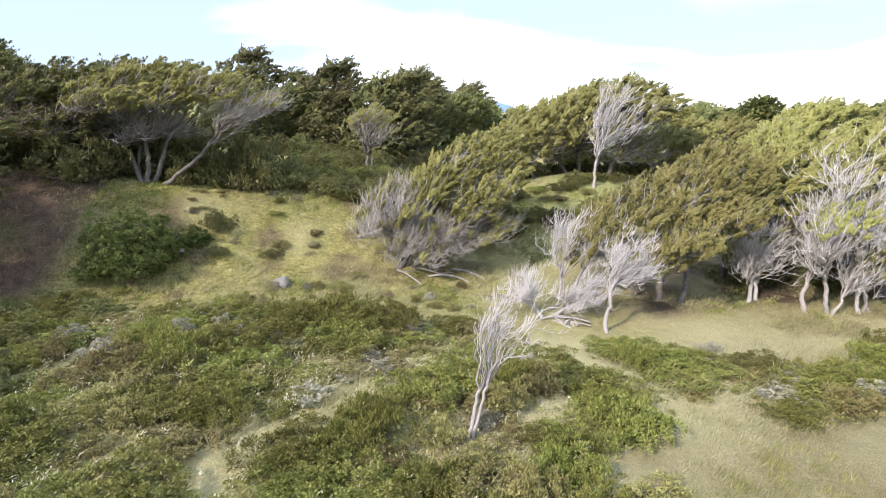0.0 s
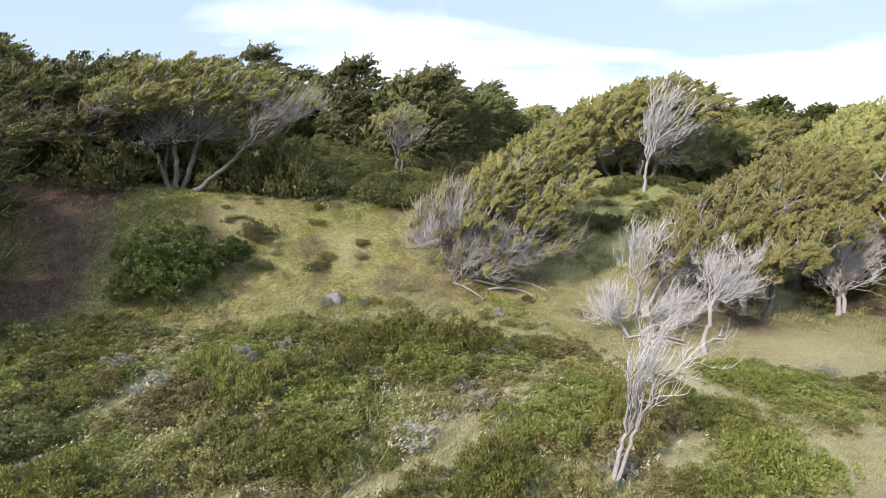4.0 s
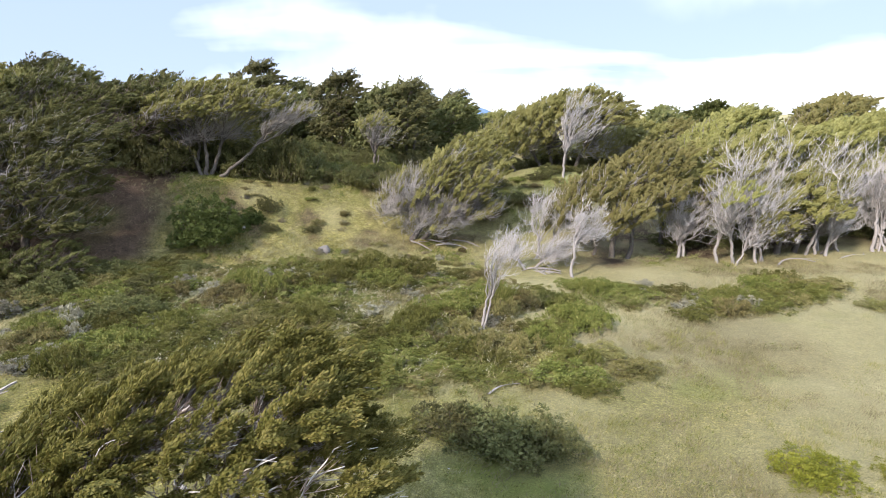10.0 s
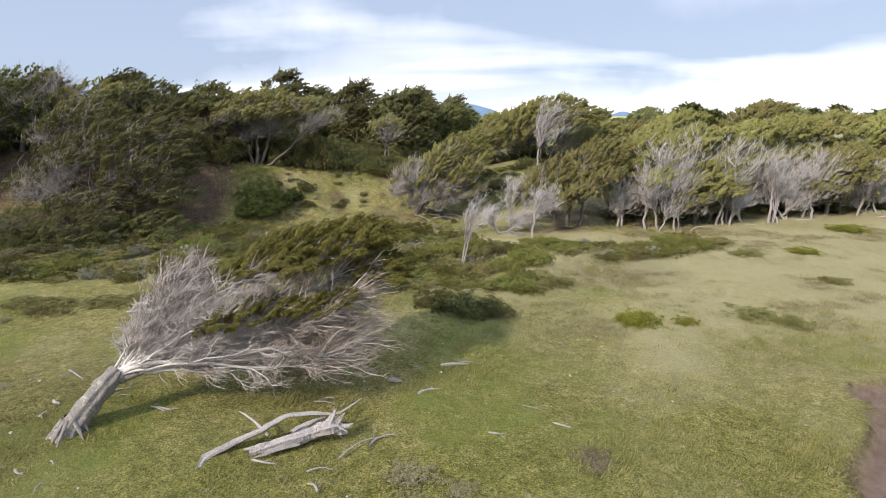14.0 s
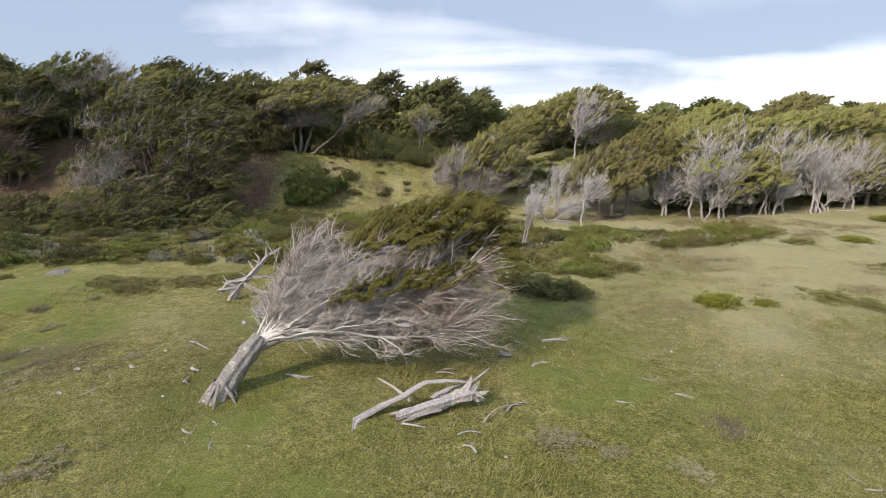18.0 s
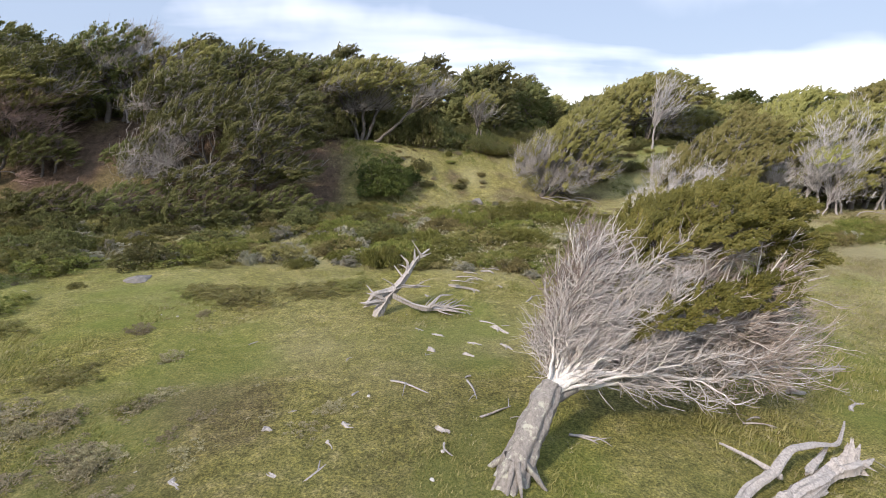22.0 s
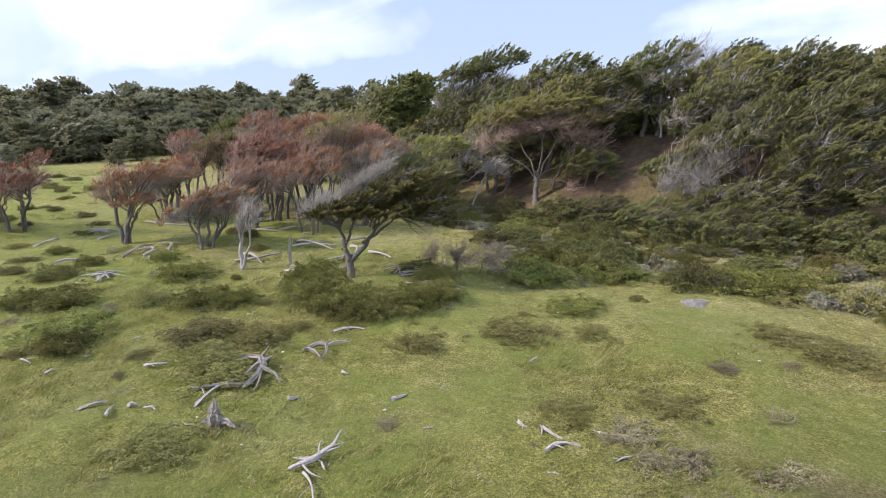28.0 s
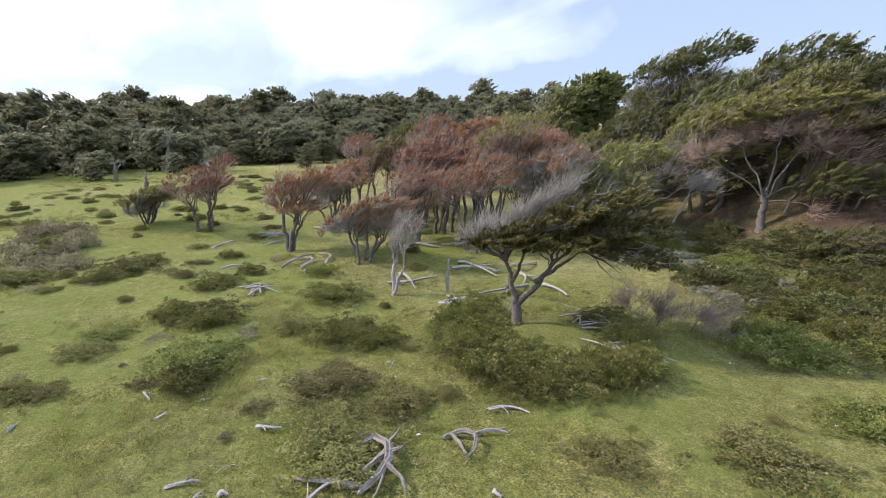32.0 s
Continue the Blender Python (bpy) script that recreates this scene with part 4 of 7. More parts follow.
grow("bleached_tree", on(8.3, 29.9), [((0, 0, 0), (0.15, 0.1, 1.7), 0.09)], [("fan", (0.15, 0.1, 1.0), 4.0, 8, 34, 6, 0), ("fan", (0.5, 0.2, 0.9), 4.0, 9, 36, 6, 0), ("fan", (1.0, 0.4, 0.75), 3.2, 9, 26, 6, 0), ("fan", (-0.1, 0.0, 1.0), 2.6, 9, 12, 6, 0)],
    15, "tall bare tree with bleached branches swept by wind", BARK_PALE, TWIG_PALE, LEAF_OLIVE, pad=0.6, limbs=8, thick=0.012)

# The wedge of trees along the slope's foot
grow("windswept_tree", on(8.6, 20.6), [((0, 0, 0), (0.2, 0, 1.5), 0.17), ((0.7, -0.3, 0), (1.0, 0, 1.6), 0.13), ((-0.8, 0.4, 0), (-0.9, 0.4, 1.2), 0.11)], [
    ((1.9, 1.4, 4.4), (3.0, 2.3, 1.0), 26, 260, 88, 1, 0.97, 0), ((-1.6, 0.4, 3.1), (2.6, 1.7, 0.8), 32, 170, 80, 2, 0.92, 2), ((1.4, -0.7, 3.0), (2.6, 1.5, 0.7), 22, 150, 80, 2, 0.9, 1), ((0.0, -0.4, 1.9), (2.1, 1.1, 0.5), 20, 90, 64, 3, 0.85, 1)],
    16, "dense wedge-shaped tree with yellow-green crown combed by wind", BARK_LIVE, TWIG_GREY, LEAF_OLIVE, leaf=0.14, pad=0.8, limbs=6, thick=0.012, fill=140)
grow("bleached_tree", on(5.6, 17.5), [((0, 0, 0), (0.08, 0.1, 1.5), 0.075)], [("fan", (0.45, 0.3, 1.0), 2.2, 24, 60, 9, 0), ("fan", (1.0, 0.3, 0.35), 1.7, 14, 40, 8, 0)],
    17, "slender bare tree with pale trunk and silver twigs", BARK_PALE, TWIG_PALE, LEAF_OLIVE, pad=0.42, limbs=6, thick=0.009)
grow("bleached_tree", on(3.6, 18.7), [((0, 0, 0), (-0.2, 0, 0.35), 0.08), ((0.5, 0.2, 0), (0.8, 0.1, 0.35), 0.08)], [("fan", (-0.55, 0.1, 1.0), 1.7, 26, 70, 9, 0), ("fan", (1.0, 0.2, 0.45), 2.0, 20, 80, 9, 1), ("fan", (0.3, -0.4, 0.8), 1.2, 30, 40, 9, 1)],
    18, "low bare tangle of bleached branches on the turf", BARK_PALE, TWIG_PALE, LEAF_OLIVE, pad=0.42, limbs=6, thick=0.009, group="bleached trees by the slope")
grow("bleached_tree", on(4.6, 20.7), [((0, 0, 0), (0.1, 0, 0.9), 0.09), ((0.6, 0.3, 0), (1.0, 0.3, 1.1), 0.08)], [("fan", (0.2, 0.1, 1.0), 2.6, 24, 90, 9, 0), ("fan", (0.9, 0.2, 0.9), 2.5, 24, 80, 9, 1), ((1.9, 0.3, 2.0), (1.2, 1.0, 0.5), 24, 50, 64, 2, 0.8, 1)],
    19, "bare forked tree with silver twigs streaming down the wind", BARK_PALE, TWIG_PALE, LEAF_OLIVE, pad=0.5, limbs=7, thick=0.010, group="bleached trees by the slope")
row = [(12.6, 20.6, 0.6, 21), (13.9, 19.3, 1.2, 22), (15.6, 19.6, 1.5, 23), (19.4, 20.2, 1.3, 25), (20.6, 20.9, 0.6, 24), (23.4, 21.0, 1.5, 26), (24.6, 21.8, 0.9, 27), (26.4, 21.8, 1.35, 28), (31.2, 22.8, 1.4, 29), (32.6, 23.4, 0.8, 20), (37.5, 25.0, 0.9, 30)]
for x, y, s, seed in row:
    r = random.Random(seed)
    stems, heads = [], []
    for n in range(r.choice((2, 3, 3, 4))):
        sx, lean = r.uniform(-0.6, 0.6), r.uniform(-0.5, 0.4)
        top = s * r.uniform(0.4, 1.7)
        stems.append(((sx, r.uniform(-0.3, 0.3), 0), (sx + lean, r.uniform(-0.2, 0.4), top), r.uniform(0.055, 0.10)))
        if r.random() < 0.6:
            heads.append(("fan", (r.uniform(-0.6, 1.2), r.uniform(-0.4, 0.1), r.uniform(0.3, 0.8)), s * r.uniform(1.1, 1.9), 20, 26, 5, n))
        heads.append(("fan", (0.0 + lean * 0.8, r.uniform(-0.2, 0.3), 1.0), s * r.uniform(1.6, 3.9), r.uniform(18, 34), 64, 8, n))
    if r.random() < 0.55:
        heads.append(((r.uniform(0.0, 1.2), -0.3, s * r.uniform(1.8, 3.0)), (1.3, 1.0, 0.6), 22, 50, 64, 2, 0.9, 0))
    grow("bleached_tree", on(x, y), stems, heads, seed, "half-dead tree with bleached stems and silver windward twigs", BARK_PALE, TWIG_PALE, LEAF_OLIVE, leaf=0.13, pad=0.5, limbs=7, thick=0.010, group="bleached trees by the slope")
for x, y, hgt, seed in [(13.2, 22.7, 5.6, 31), (17.2, 22.9, 6.6, 32), (21.6, 23.7, 6.9, 33), (26.0, 26.0, 7.3, 34), (32.0, 29.0, 7.6, 35), (39.0, 31.4, 7.4, 36), (19.0, 29.5, 6.6, 37), (48.0, 36.0, 8.0, 38), (27.5, 31.5, 7.6, 39), (17.7, 20.9, 4.0, 40), (29.0, 23.4, 4.8, 402), (15.4, 37.0, 3.4, 403), (19.6, 40.0, 3.6, 404)]:
    grow("windswept_tree", on(x, y), [((0, 0, 0), (0.3, 0.1, hgt * 0.4), 0.18), ((1.1, 0.2, 0), (1.5, 0.2, hgt * 0.4), 0.15), ((-1.0, 0.2, 0), (-1.1, 0.2, hgt * 0.33), 0.14)], [
        ((0.9, 0.3, hgt * 0.82), (2.8, 2.2, 1.0), 16, 230, 72, 1, 0.96, 0), ((-1.5, -0.5, hgt * 0.66), (2.1, 1.7, 0.8), 30, 140, 64, 2, 0.88, 2), ((1.4, -0.9, hgt * 0.58), (2.2, 1.5, 0.7), 10, 110, 56, 3, 0.8, 1), ((0.0, -0.6, hgt * 0.42), (2.6, 1.3, hgt * 0.16), 8, 110, 48, 4, 0.7, 0), ((0.4, 0.4, hgt * 0.22), (2.4, 1.2, hgt * 0.16), 4, 70, 40, 4, 0.5, 1)],
        seed, "wind-shaped tree with flat olive crown on several stems", BARK_LIVE, TWIG_GREY, LEAF_OLIVE, leaf=0.17, pad=0.85, limbs=5, thick=0.013, group="wind-shaped trees by the slope", fill=130)

# The many-stemmed tree on the bank and its neighbours
grow("spreading_tree", on(-14.1, 25.4), [((0, 0, 0), (-0.7, 0.2, 1.5), 0.11), ((0.25, 0.1, 0), (0.3, 0.1, 1.8), 0.13), ((0.5, 0.3, 0), (1.2, 0.3, 1.8), 0.12), ((-0.25, 0.3, 0), (-0.2, 0.6, 1.7), 0.10), ((1.3, 0, 0), (3.2, 0.1, 1.6), 0.11)], [
    ((0.6, 0.9, 4.1), (3.4, 2.5, 1.25), 8, 300, 64, 2, 0.97, 1), ((-2.2, 0.2, 3.2), (2.0, 1.8, 1.3), 14, 150, 56, 4, 0.85, 0), ((0.2, -0.9, 3.4), (2.8, 1.6, 0.9), 8, 170, 50, 5, 0.8, 3), ((3.0, 0.4, 3.8), (2.6, 1.8, 1.0), 6, 170, 50, 4, 0.8, 2), ((5.2, 0.6, 3.2), (1.8, 1.1, 0.7), 18, 80, 30, 7, 0.35, 4), ((1.0, 2.2, 1.8), (3.6, 1.2, 1.6), 0, 150, 50, 3, 0.85, 1), ((0.6, 0.4, 2.2), (1.8, 1.2, 0.7), 6, 80, 20, 9, 0.2, 1)],
    41, "many-stemmed spreading tree with one long limb arching down", BARK_LIVE, TWIG_GREY, LEAF_OLIVE, leaf=0.15, pad=0.75, limbs=8, thick=0.012, fill=150)
grow("spreading_tree", on(-18.6, 25.2), [((0, 0, 0), (0.2, 0.2, 1.8), 0.15), ((0.6, 0.2, 0), (1.2, 0.2, 1.8), 0.12)], [
    ((0.8, 0.5, 3.3), (3.4, 2.4, 1.2), 8, 250, 60, 2, 0.95, 0), ((-0.6, -0.8, 2.9), (2.8, 1.8, 1.2), 2, 160, 56, 4, 0.85, 1), ((1.0, -1.4, 1.5), (2.6, 1.5, 1.1), 0, 130, 50, 5, 0.75, 1), ((1.0, 1.4, 1.8), (3.2, 1.2, 1.6), 0, 110, 50, 3, 0.85, 1)],
    42, "dark spreading tree on the bank with crowded branches", BARK_LIVE, TWIG_BROWN, LEAF_GREEN, leaf=0.15, pad=0.75, limbs=6, thick=0.012, fill=150)
grow("young_tree", on(-4.9, 35.2), [((0, 0, 0), (0.1, 0, 1.4), 0.13), ((0.2, 0, 0), (0.35, 0, 1.2), 0.08)], [((0.3, 0, 3.4), (1.7, 1.4, 0.9), 14, 120, 40, 3, 0.85, 0), ("fan", (0.25, 0, 1), 2.3, 26, 60, 5, 0)],
    43, "lone slender tree with fan-shaped thin crown", BARK_LIVE, TWIG_GREY, LEAF_OLIVE, leaf=0.13, pad=0.6, limbs=8, thick=0.011)

# The big rounded tree on the bank, branches down to the ground
grow("bushy_tree", on(-20.5, 17.6), [((0, 0, 0), (0.1, 0.3, 1.5), 0.20), ((1.2, 0.3, 0), (1.5, 0.4, 1.5), 0.18), ((-1.2, 0, 0), (-2.0, 0, 1.0), 0.16), ((-0.6, 0.2, 0), (-0.9, 0.2, 1.6), 0.15)], [
    ((1.7, 1.6, 4.9), (3.2, 2.7, 1.5), 12, 240, 80, 2, 0.95, 1), ((-1.4, 0.6, 3.9), (3.0, 2.5, 1.5), 22, 220, 72, 3, 0.85, 3), ((-3.2, -0.5, 2.4), (2.4, 1.8, 1.3), 30, 120, 56, 6, 0.4, 2), ("fan", (-1.0, -0.7, 0.7), 2.6, 24, 40, 6, 2), ((2.4, -0.4, 2.8), (2.8, 2.1, 1.8), 6, 220, 80, 2, 0.95, 1), ((3.5, 0.8, 4.1), (1.8, 1.7, 1.6), 0, 120, 72, 2, 0.9, 1), ((0.4, -1.2, 1.0), (3.6, 1.8, 1.0), 0, 150, 64, 3, 0.85, 0), ((3.6, -0.6, 1.4), (1.6, 1.4, 1.0), 0, 80, 64, 3, 0.9, 1)],
    44, "big rounded tree on the bank with layered green sprays", BARK_LIVE, TWIG_GREY, LEAF_GREEN, leaf=0.125, pad=0.8, limbs=6, thick=0.012, fill=150)
grow("red_tinged_tree", on(-33.3, 17.2), [((0, 0, 0), (0.05, 0.05, 1.9), 0.19), ((0.05, 0.05, 1.5), (1.45, 0.85, 4.0), 0.065), ((0.0, 0, 1.6), (-0.95, -0.55, 4.2), 0.065), ((0.05, 0.05, 1.8), (0.35, 0.3, 4.4), 0.07), ((0.1, 0.1, 1.5), (2.3, 1.35, 3.3), 0.058), ((0, 0, 1.4), (-2.1, -1.2, 3.2), 0.055), ((0.1, 0.05, 1.3), (1.5, 0.7, 1.3), 0.05), ((0.3, 0.9, 0), (1.2, 1.5, 2.6), 0.09)], [
    ((0.6, 0.9, 5.6), (3.6, 2.6, 0.7), 6, 280, 90, 2, 0.97, 3), ((-1.6, -0.7, 5.0), (2.0, 1.8, 0.5), 10, 110, 72, 4, 0.8, 2), ((2.6, 1.9, 4.9), (2.0, 1.6, 0.5), 10, 110, 72, 4, 0.7, 1),
    ((0.3, 0.2, 4.5), (2.6, 1.8, 0.6), 4, 110, 0, 5, 0, 3), ((2.0, 1.2, 4.0), (1.5, 1.2, 0.7), 8, 70, 0, 6, 0, 1), ((-1.4, -0.8, 4.0), (1.4, 1.2, 0.7), 10, 70, 0, 6, 0, 2), ("fan", (1.0, 0.55, 0.35), 1.8, 26, 40, 6, 4), ("fan", (-0.9, -0.5, 0.3), 1.7, 26, 40, 6, 5), ("fan", (0.8, 0.4, -0.5), 1.0, 28, 26, 6, 6), ("fan", (0.6, 0.4, 0.9), 1.8, 26, 36, 6, 7)],
    45, "flat-topped tree on the bank with pinkish bare lower twigs", BARK_LIVE, TWIG_PINK, LEAF_OLIVE, leaf=0.13, pad=0.6, limbs=6, thick=0.010, fill=80)
for x, y, hgt, seed, mat in [(-37.6, 18.6, 5.6, 46, LEAF_OLIVE), (-40.5, 14.5, 4.4, 47, LEAF_OLIVE), (-29.0, 22.6, 4.9, 48, LEAF_GREEN), (-25.2, 23.5, 3.8, 49, LEAF_OLIVE), (-36.0, 23.0, 5.4, 50, LEAF_GREEN), (-43.5, 19.0, 6.0, 51, LEAF_GREEN), (-22.0, 24.5, 3.8, 52, LEAF_GREEN), (-47.5, 20.5, 4.6, 53, LEAF_OLIVE), (-24.0, 20.6, 3.6, 64, LEAF_GREEN), (-31.6, 20.4, 5.0, 66, LEAF_GREEN), (-34.2, 20.0, 5.2, 67, LEAF_OLIVE), (-39.6, 21.4, 5.2, 68, LEAF_GREEN), (-46.0, 24.6, 7.3, 62, LEAF_GREEN), (-43.4, 25.4, 7.0, 63, LEAF_GREEN)]:
    grow("windswept_tree", on(x, y), [((0, 0, 0), (0.3, 0.1, hgt * 0.42), 0.17), ((0.8, 0.2, 0), (1.3, 0.2, hgt * 0.45), 0.14), ((-0.7, 0.1, 0), (-1.0, 0.2, hgt * 0.38), 0.12)], [
        ((0.7, 0.2, hgt * 0.86), (2.6, 2.1, 1.2), 14, 190, 46, 2, 0.92, 0), ((-1.2, -0.3, hgt * 0.62), (1.8, 1.5, 1.0), 24, 90, 36, 4, 0.65, 2), ((1.6, -0.4, hgt * 0.6), (1.8, 1.4, 0.9), 8, 80, 40, 4, 0.75, 1), ((0.3, 0.2, hgt * 0.32), (2.5, 1.6, hgt * 0.3), 6, 120, 40, 3, 0.85, 0)],
        seed, "wind-shaped tree with dark stems crowding the bank", BARK_LIVE, TWIG_GREY, mat, leaf=0.16, pad=0.8, limbs=5, thick=0.013, group="trees crowding the bank", fill=120)
for x, y, hgt, wide, seed in [(-24.6, 15.4, 1.9, 2.2, 55), (-21.0, 15.0, 2.1, 2.4, 56), (-17.6, 16.2, 1.7, 1.9, 57), (-28.4, 15.6, 1.6, 2.0, 58), (-30.6, 18.4, 2.4, 1.8, 59), (-25.6, 18.6, 1.8, 1.6, 60)]:
    grow("thicket_bush", on(x, y), [((0, 0, 0), (0.2, 0, hgt * 0.3), 0.08), ((0.5, 0.2, 0), (0.9, 0.2, hgt * 0.35), 0.07)], [
        ((0.2, 0, hgt * 0.55), (wide, wide * 0.75, hgt * 0.45), 6, 170, 72, 2, 0.98, 0), ((0.6, -0.3, hgt * 0.3), (wide * 0.9, wide * 0.7, hgt * 0.3), 0, 80, 40, 2, 0.95, 1)],
        seed, "dense dark green thicket of feathery sprays at the bank's foot", BARK_LIVE, TWIG_BROWN, LEAF_GREEN, leaf=0.095, pad=0.65, limbs=5, thick=0.010, group="thicket along the bank", category="bush")
grow("dead_tree", on(-26.9, 22.4), [((0, 0, 0), (0.1, 0, 2.8), 0.09), ((0.9, 0.3, 0), (1.0, 0.3, 2.6), 0.08), ((-0.9, 0.1, 0), (-1.0, 0.2, 2.4), 0.08)], [("fan", (0.2, 0.1, 1), 3.0, 22, 80, 7, 0), ("fan", (0.4, 0.1, 1), 2.6, 22, 60, 7, 1), ("fan", (0.0, 0.1, 1), 2.6, 22, 60, 7, 2)],
    54, "dead grey trees standing bare among green crowns", BARK_PALE, TWIG_GREY, LEAF_OLIVE, pad=0.5, limbs=6, thick=0.012)

# The flag-shaped tree on its mound
grow("flag_tree", on(-30.4, 0.3), [((0, 0, 0), (-0.10, 0.02, 0.85), 0.16), ((-0.10, 0.02, 0.70), (-0.42, -0.15, 1.85), 0.10), ((-0.04, 0.06, 0.55), (0.60, 0.72, 1.75), 0.115), ((0.45, 0.55, 1.45), (0.95, 1.35, 2.15), 0.07), ((-0.25, -0.05, 1.3), (0.15, 0.2, 2.4), 0.06)], [
    ((-0.2, 0.0, 2.4), (1.5, 1.1, 0.28), 4, 140, 90, 1, 0.97, 1), ((0.9, 1.2, 2.4), (1.7, 1.4, 0.36), 2, 180, 90, 1, 0.97, 2), ((0.7, 0.7, 3.0), (1.6, 1.1, 0.28), 14, 130, 84, 2, 0.95, 4), ((1.5, 1.5, 3.45), (1.5, 1.2, 0.34), 10, 120, 84, 2, 0.95, 4), ((2.0, 2.0, 2.8), (1.3, 1.1, 0.4), 0, 100, 84, 2, 0.95, 3), ((2.4, 2.2, 2.1), (1.0, 0.9, 0.3), -6, 60, 72, 3, 0.8, 3),
    ((-1.3, -0.6, 2.55), (0.8, 0.7, 0.28), 30, 60, 0, 7, 0, 1), ((-0.1, -0.1, 3.05), (1.4, 0.4, 0.16), 36, 60, 0, 7, 0, 1), ((0.8, 0.6, 3.75), (1.2, 0.4, 0.14), 38, 50, 0, 7, 0, 4), ("fan", (1.0, 1.4, -0.3), 1.6, 22, 16, 6, 3)],
    61, "flag-shaped tree with layered green pads and grey windward edge", BARK_LIVE, TWIG_GREY, LEAF_FLAG, leaf=0.10, pad=0.55, limbs=6, thick=0.008, fill=50)
grow("bare_thicket", on(-28.7, 4.3), [((0, 0, -0.2), (0.05, 0.05, 0.05), 0.028), ((-0.8, -0.3, -0.2), (-0.75, -0.25, 0.05), 0.026), ((0.8, 0.5, -0.2), (0.9, 0.55, 0.05), 0.026)], [
    ("fan", (0.5, 0.2, 0.9), 1.3, 40, 60, 8, 0), ("fan", (-0.3, -0.2, 0.9), 1.2, 40, 50, 8, 1), ("fan", (0.8, 0.5, 0.6), 1.4, 36, 60, 8, 2)],
    62, "low bare thicket of tangled brown twigs", BARK_LIVE, TWIG_BROWN, LEAF_OLIVE, pad=0.4, limbs=6, thick=0.007, category="bush")
grow("dead_tree", on(-39.4, 15.0), [((0, 0, 0), (0.2, 0.1, 1.6), 0.11), ((0.5, 0.3, 0), (1.0, 0.55, 1.8), 0.10), ((1.0, 0.55, 1.7), (2.1, 1.15, 2.5), 0.06), ((0.2, 0.1, 1.5), (0.9, 0.5, 2.9), 0.06), ((1.6, 0.9, 0), (2.6, 1.4, 2.2), 0.07)], [
    ("fan", (0.7, 0.4, 0.9), 1.9, 26, 40, 7, 3), ("fan", (1.0, 0.55, 0.5), 2.0, 22, 44, 7, 2), ("fan", (0.2, 0.1, 1.0), 1.8, 24, 30, 6, 0), ("fan", (0.8, 0.5, 0.9), 1.7, 24, 34, 7, 4)],
    63, "pale bare tree with limbs thrown down the wind", BARK_PALE, TWIG_PALE, LEAF_OLIVE, pad=0.42, limbs=6, thick=0.010)

# The russet grove
grove = [(-58.6, -8.8, 2.4, 0.9), (-54.4, -5.6, 3.6, 0.5), (-46.4, -2.7, 3.8, 0.7), (-41.9, -0.3, 3.1, 0.8), (-44.2, 3.6, 4.0, 0.3), (-52.4, 5.9, 4.4, 0.8), (-50.4, 9.2, 4.9, 0.9), (-48.5, 7.0, 4.8, 0.8), (-46.6, 9.6, 5.2, 0.9), (-44.6, 8.0, 4.9, 0.7), (-49.6, 12.6, 5.2, 0.9), (-45.2, 12.4, 5.3, 0.9), (-52.0, 1.6, 4.0, 0.7), (-55.0, 3.4, 4.2, 0.8), (-42.4, 10.6, 5.0, 0.7), (-54.6, 8.5, 4.6, 0.7), (-58.0, 6.0, 4.2, 0.6), (-47.0, 4.8, 4.4, 0.6), (-57.0, 11.5, 5.0, 0.8), (-41.0, 5.6, 4.4, 0.6), (-42.6, 7.4, 4.8, 0.7), (-39.4, 8.2, 4.6, 0.5), (-46.0, 6.6, 4.6, 0.9)]
for i, (x, y, hgt, leafy) in enumerate(grove):
    r = random.Random(500 + i)
    low = 0.4 if hgt < 3 else 0.0
    hgt = hgt * r.uniform(0.95, 1.2) * (1.1 if y > 4 else 1.0)
    stems, heads = [], []
    for n in range(r.choice((3, 4, 5, 5))):
        sx, sy = r.uniform(-0.6, 0.6), r.uniform(-0.5, 0.5)
        stems.append(((sx, sy, 0), (sx * 1.5 + r.uniform(-0.7, 0.8) + low, sy * 1.4 + r.uniform(-0.3, 0.4), hgt * r.uniform(0.26, 0.5) * (1.3 if y > 4 else 1.0)), r.uniform(0.06, 0.12)))
        fx, fy, fz = stems[-1][1]
        heads.append(((fx + r.uniform(0.1, 0.9), fy + r.uniform(-0.2, 0.6), min(hgt * 0.92, fz + hgt * r.uniform(0.2, 0.42))), (r.uniform(1.3, 2.2), r.uniform(1.1, 1.7), hgt * r.uniform(0.09, 0.15)), r.uniform(4, 34), 64, 60, 4, leafy * r.uniform(0.55, 1.0), n))
        if r.random() < 0.6:
            heads.append((((fx - r.uniform(0.3, 0.9)), fy, fz + hgt * r.uniform(0.08, 0.25)), (r.uniform(0.8, 1.3), 0.9, hgt * 0.12), r.uniform(30, 48), 40, 24, 9, leafy * 0.2, n))
    grow("russet_tree", on(x, y), stems, heads,
        70 + i, "russet-crowned tree with grey twisted stems on grazed turf", BARK_LIVE, TWIG_PINK if i % 3 else TWIG_GREY, LEAF_RUST if i % 5 else LEAF_OLIVE, leaf=0.12, pad=0.6, limbs=5, thick=0.011, group="russet grove")
grow("dead_tree", on(-36.3, -1.0), [((0, 0, 0), (-0.1, 0.1, 1.1), 0.10), ((0.15, 0.05, 0.3), (0.5, 0.2, 1.3), 0.07)], [("fan", (0.05, 0, 1), 2.0, 14, 34, 6, 0), ("fan", (0.2, 0.1, 1), 1.8, 14, 30, 6, 1)],
    91, "small dead tree with broken grey stems", BARK_PALE, TWIG_GREY, LEAF_OLIVE, pad=0.4, limbs=5, thick=0.010)
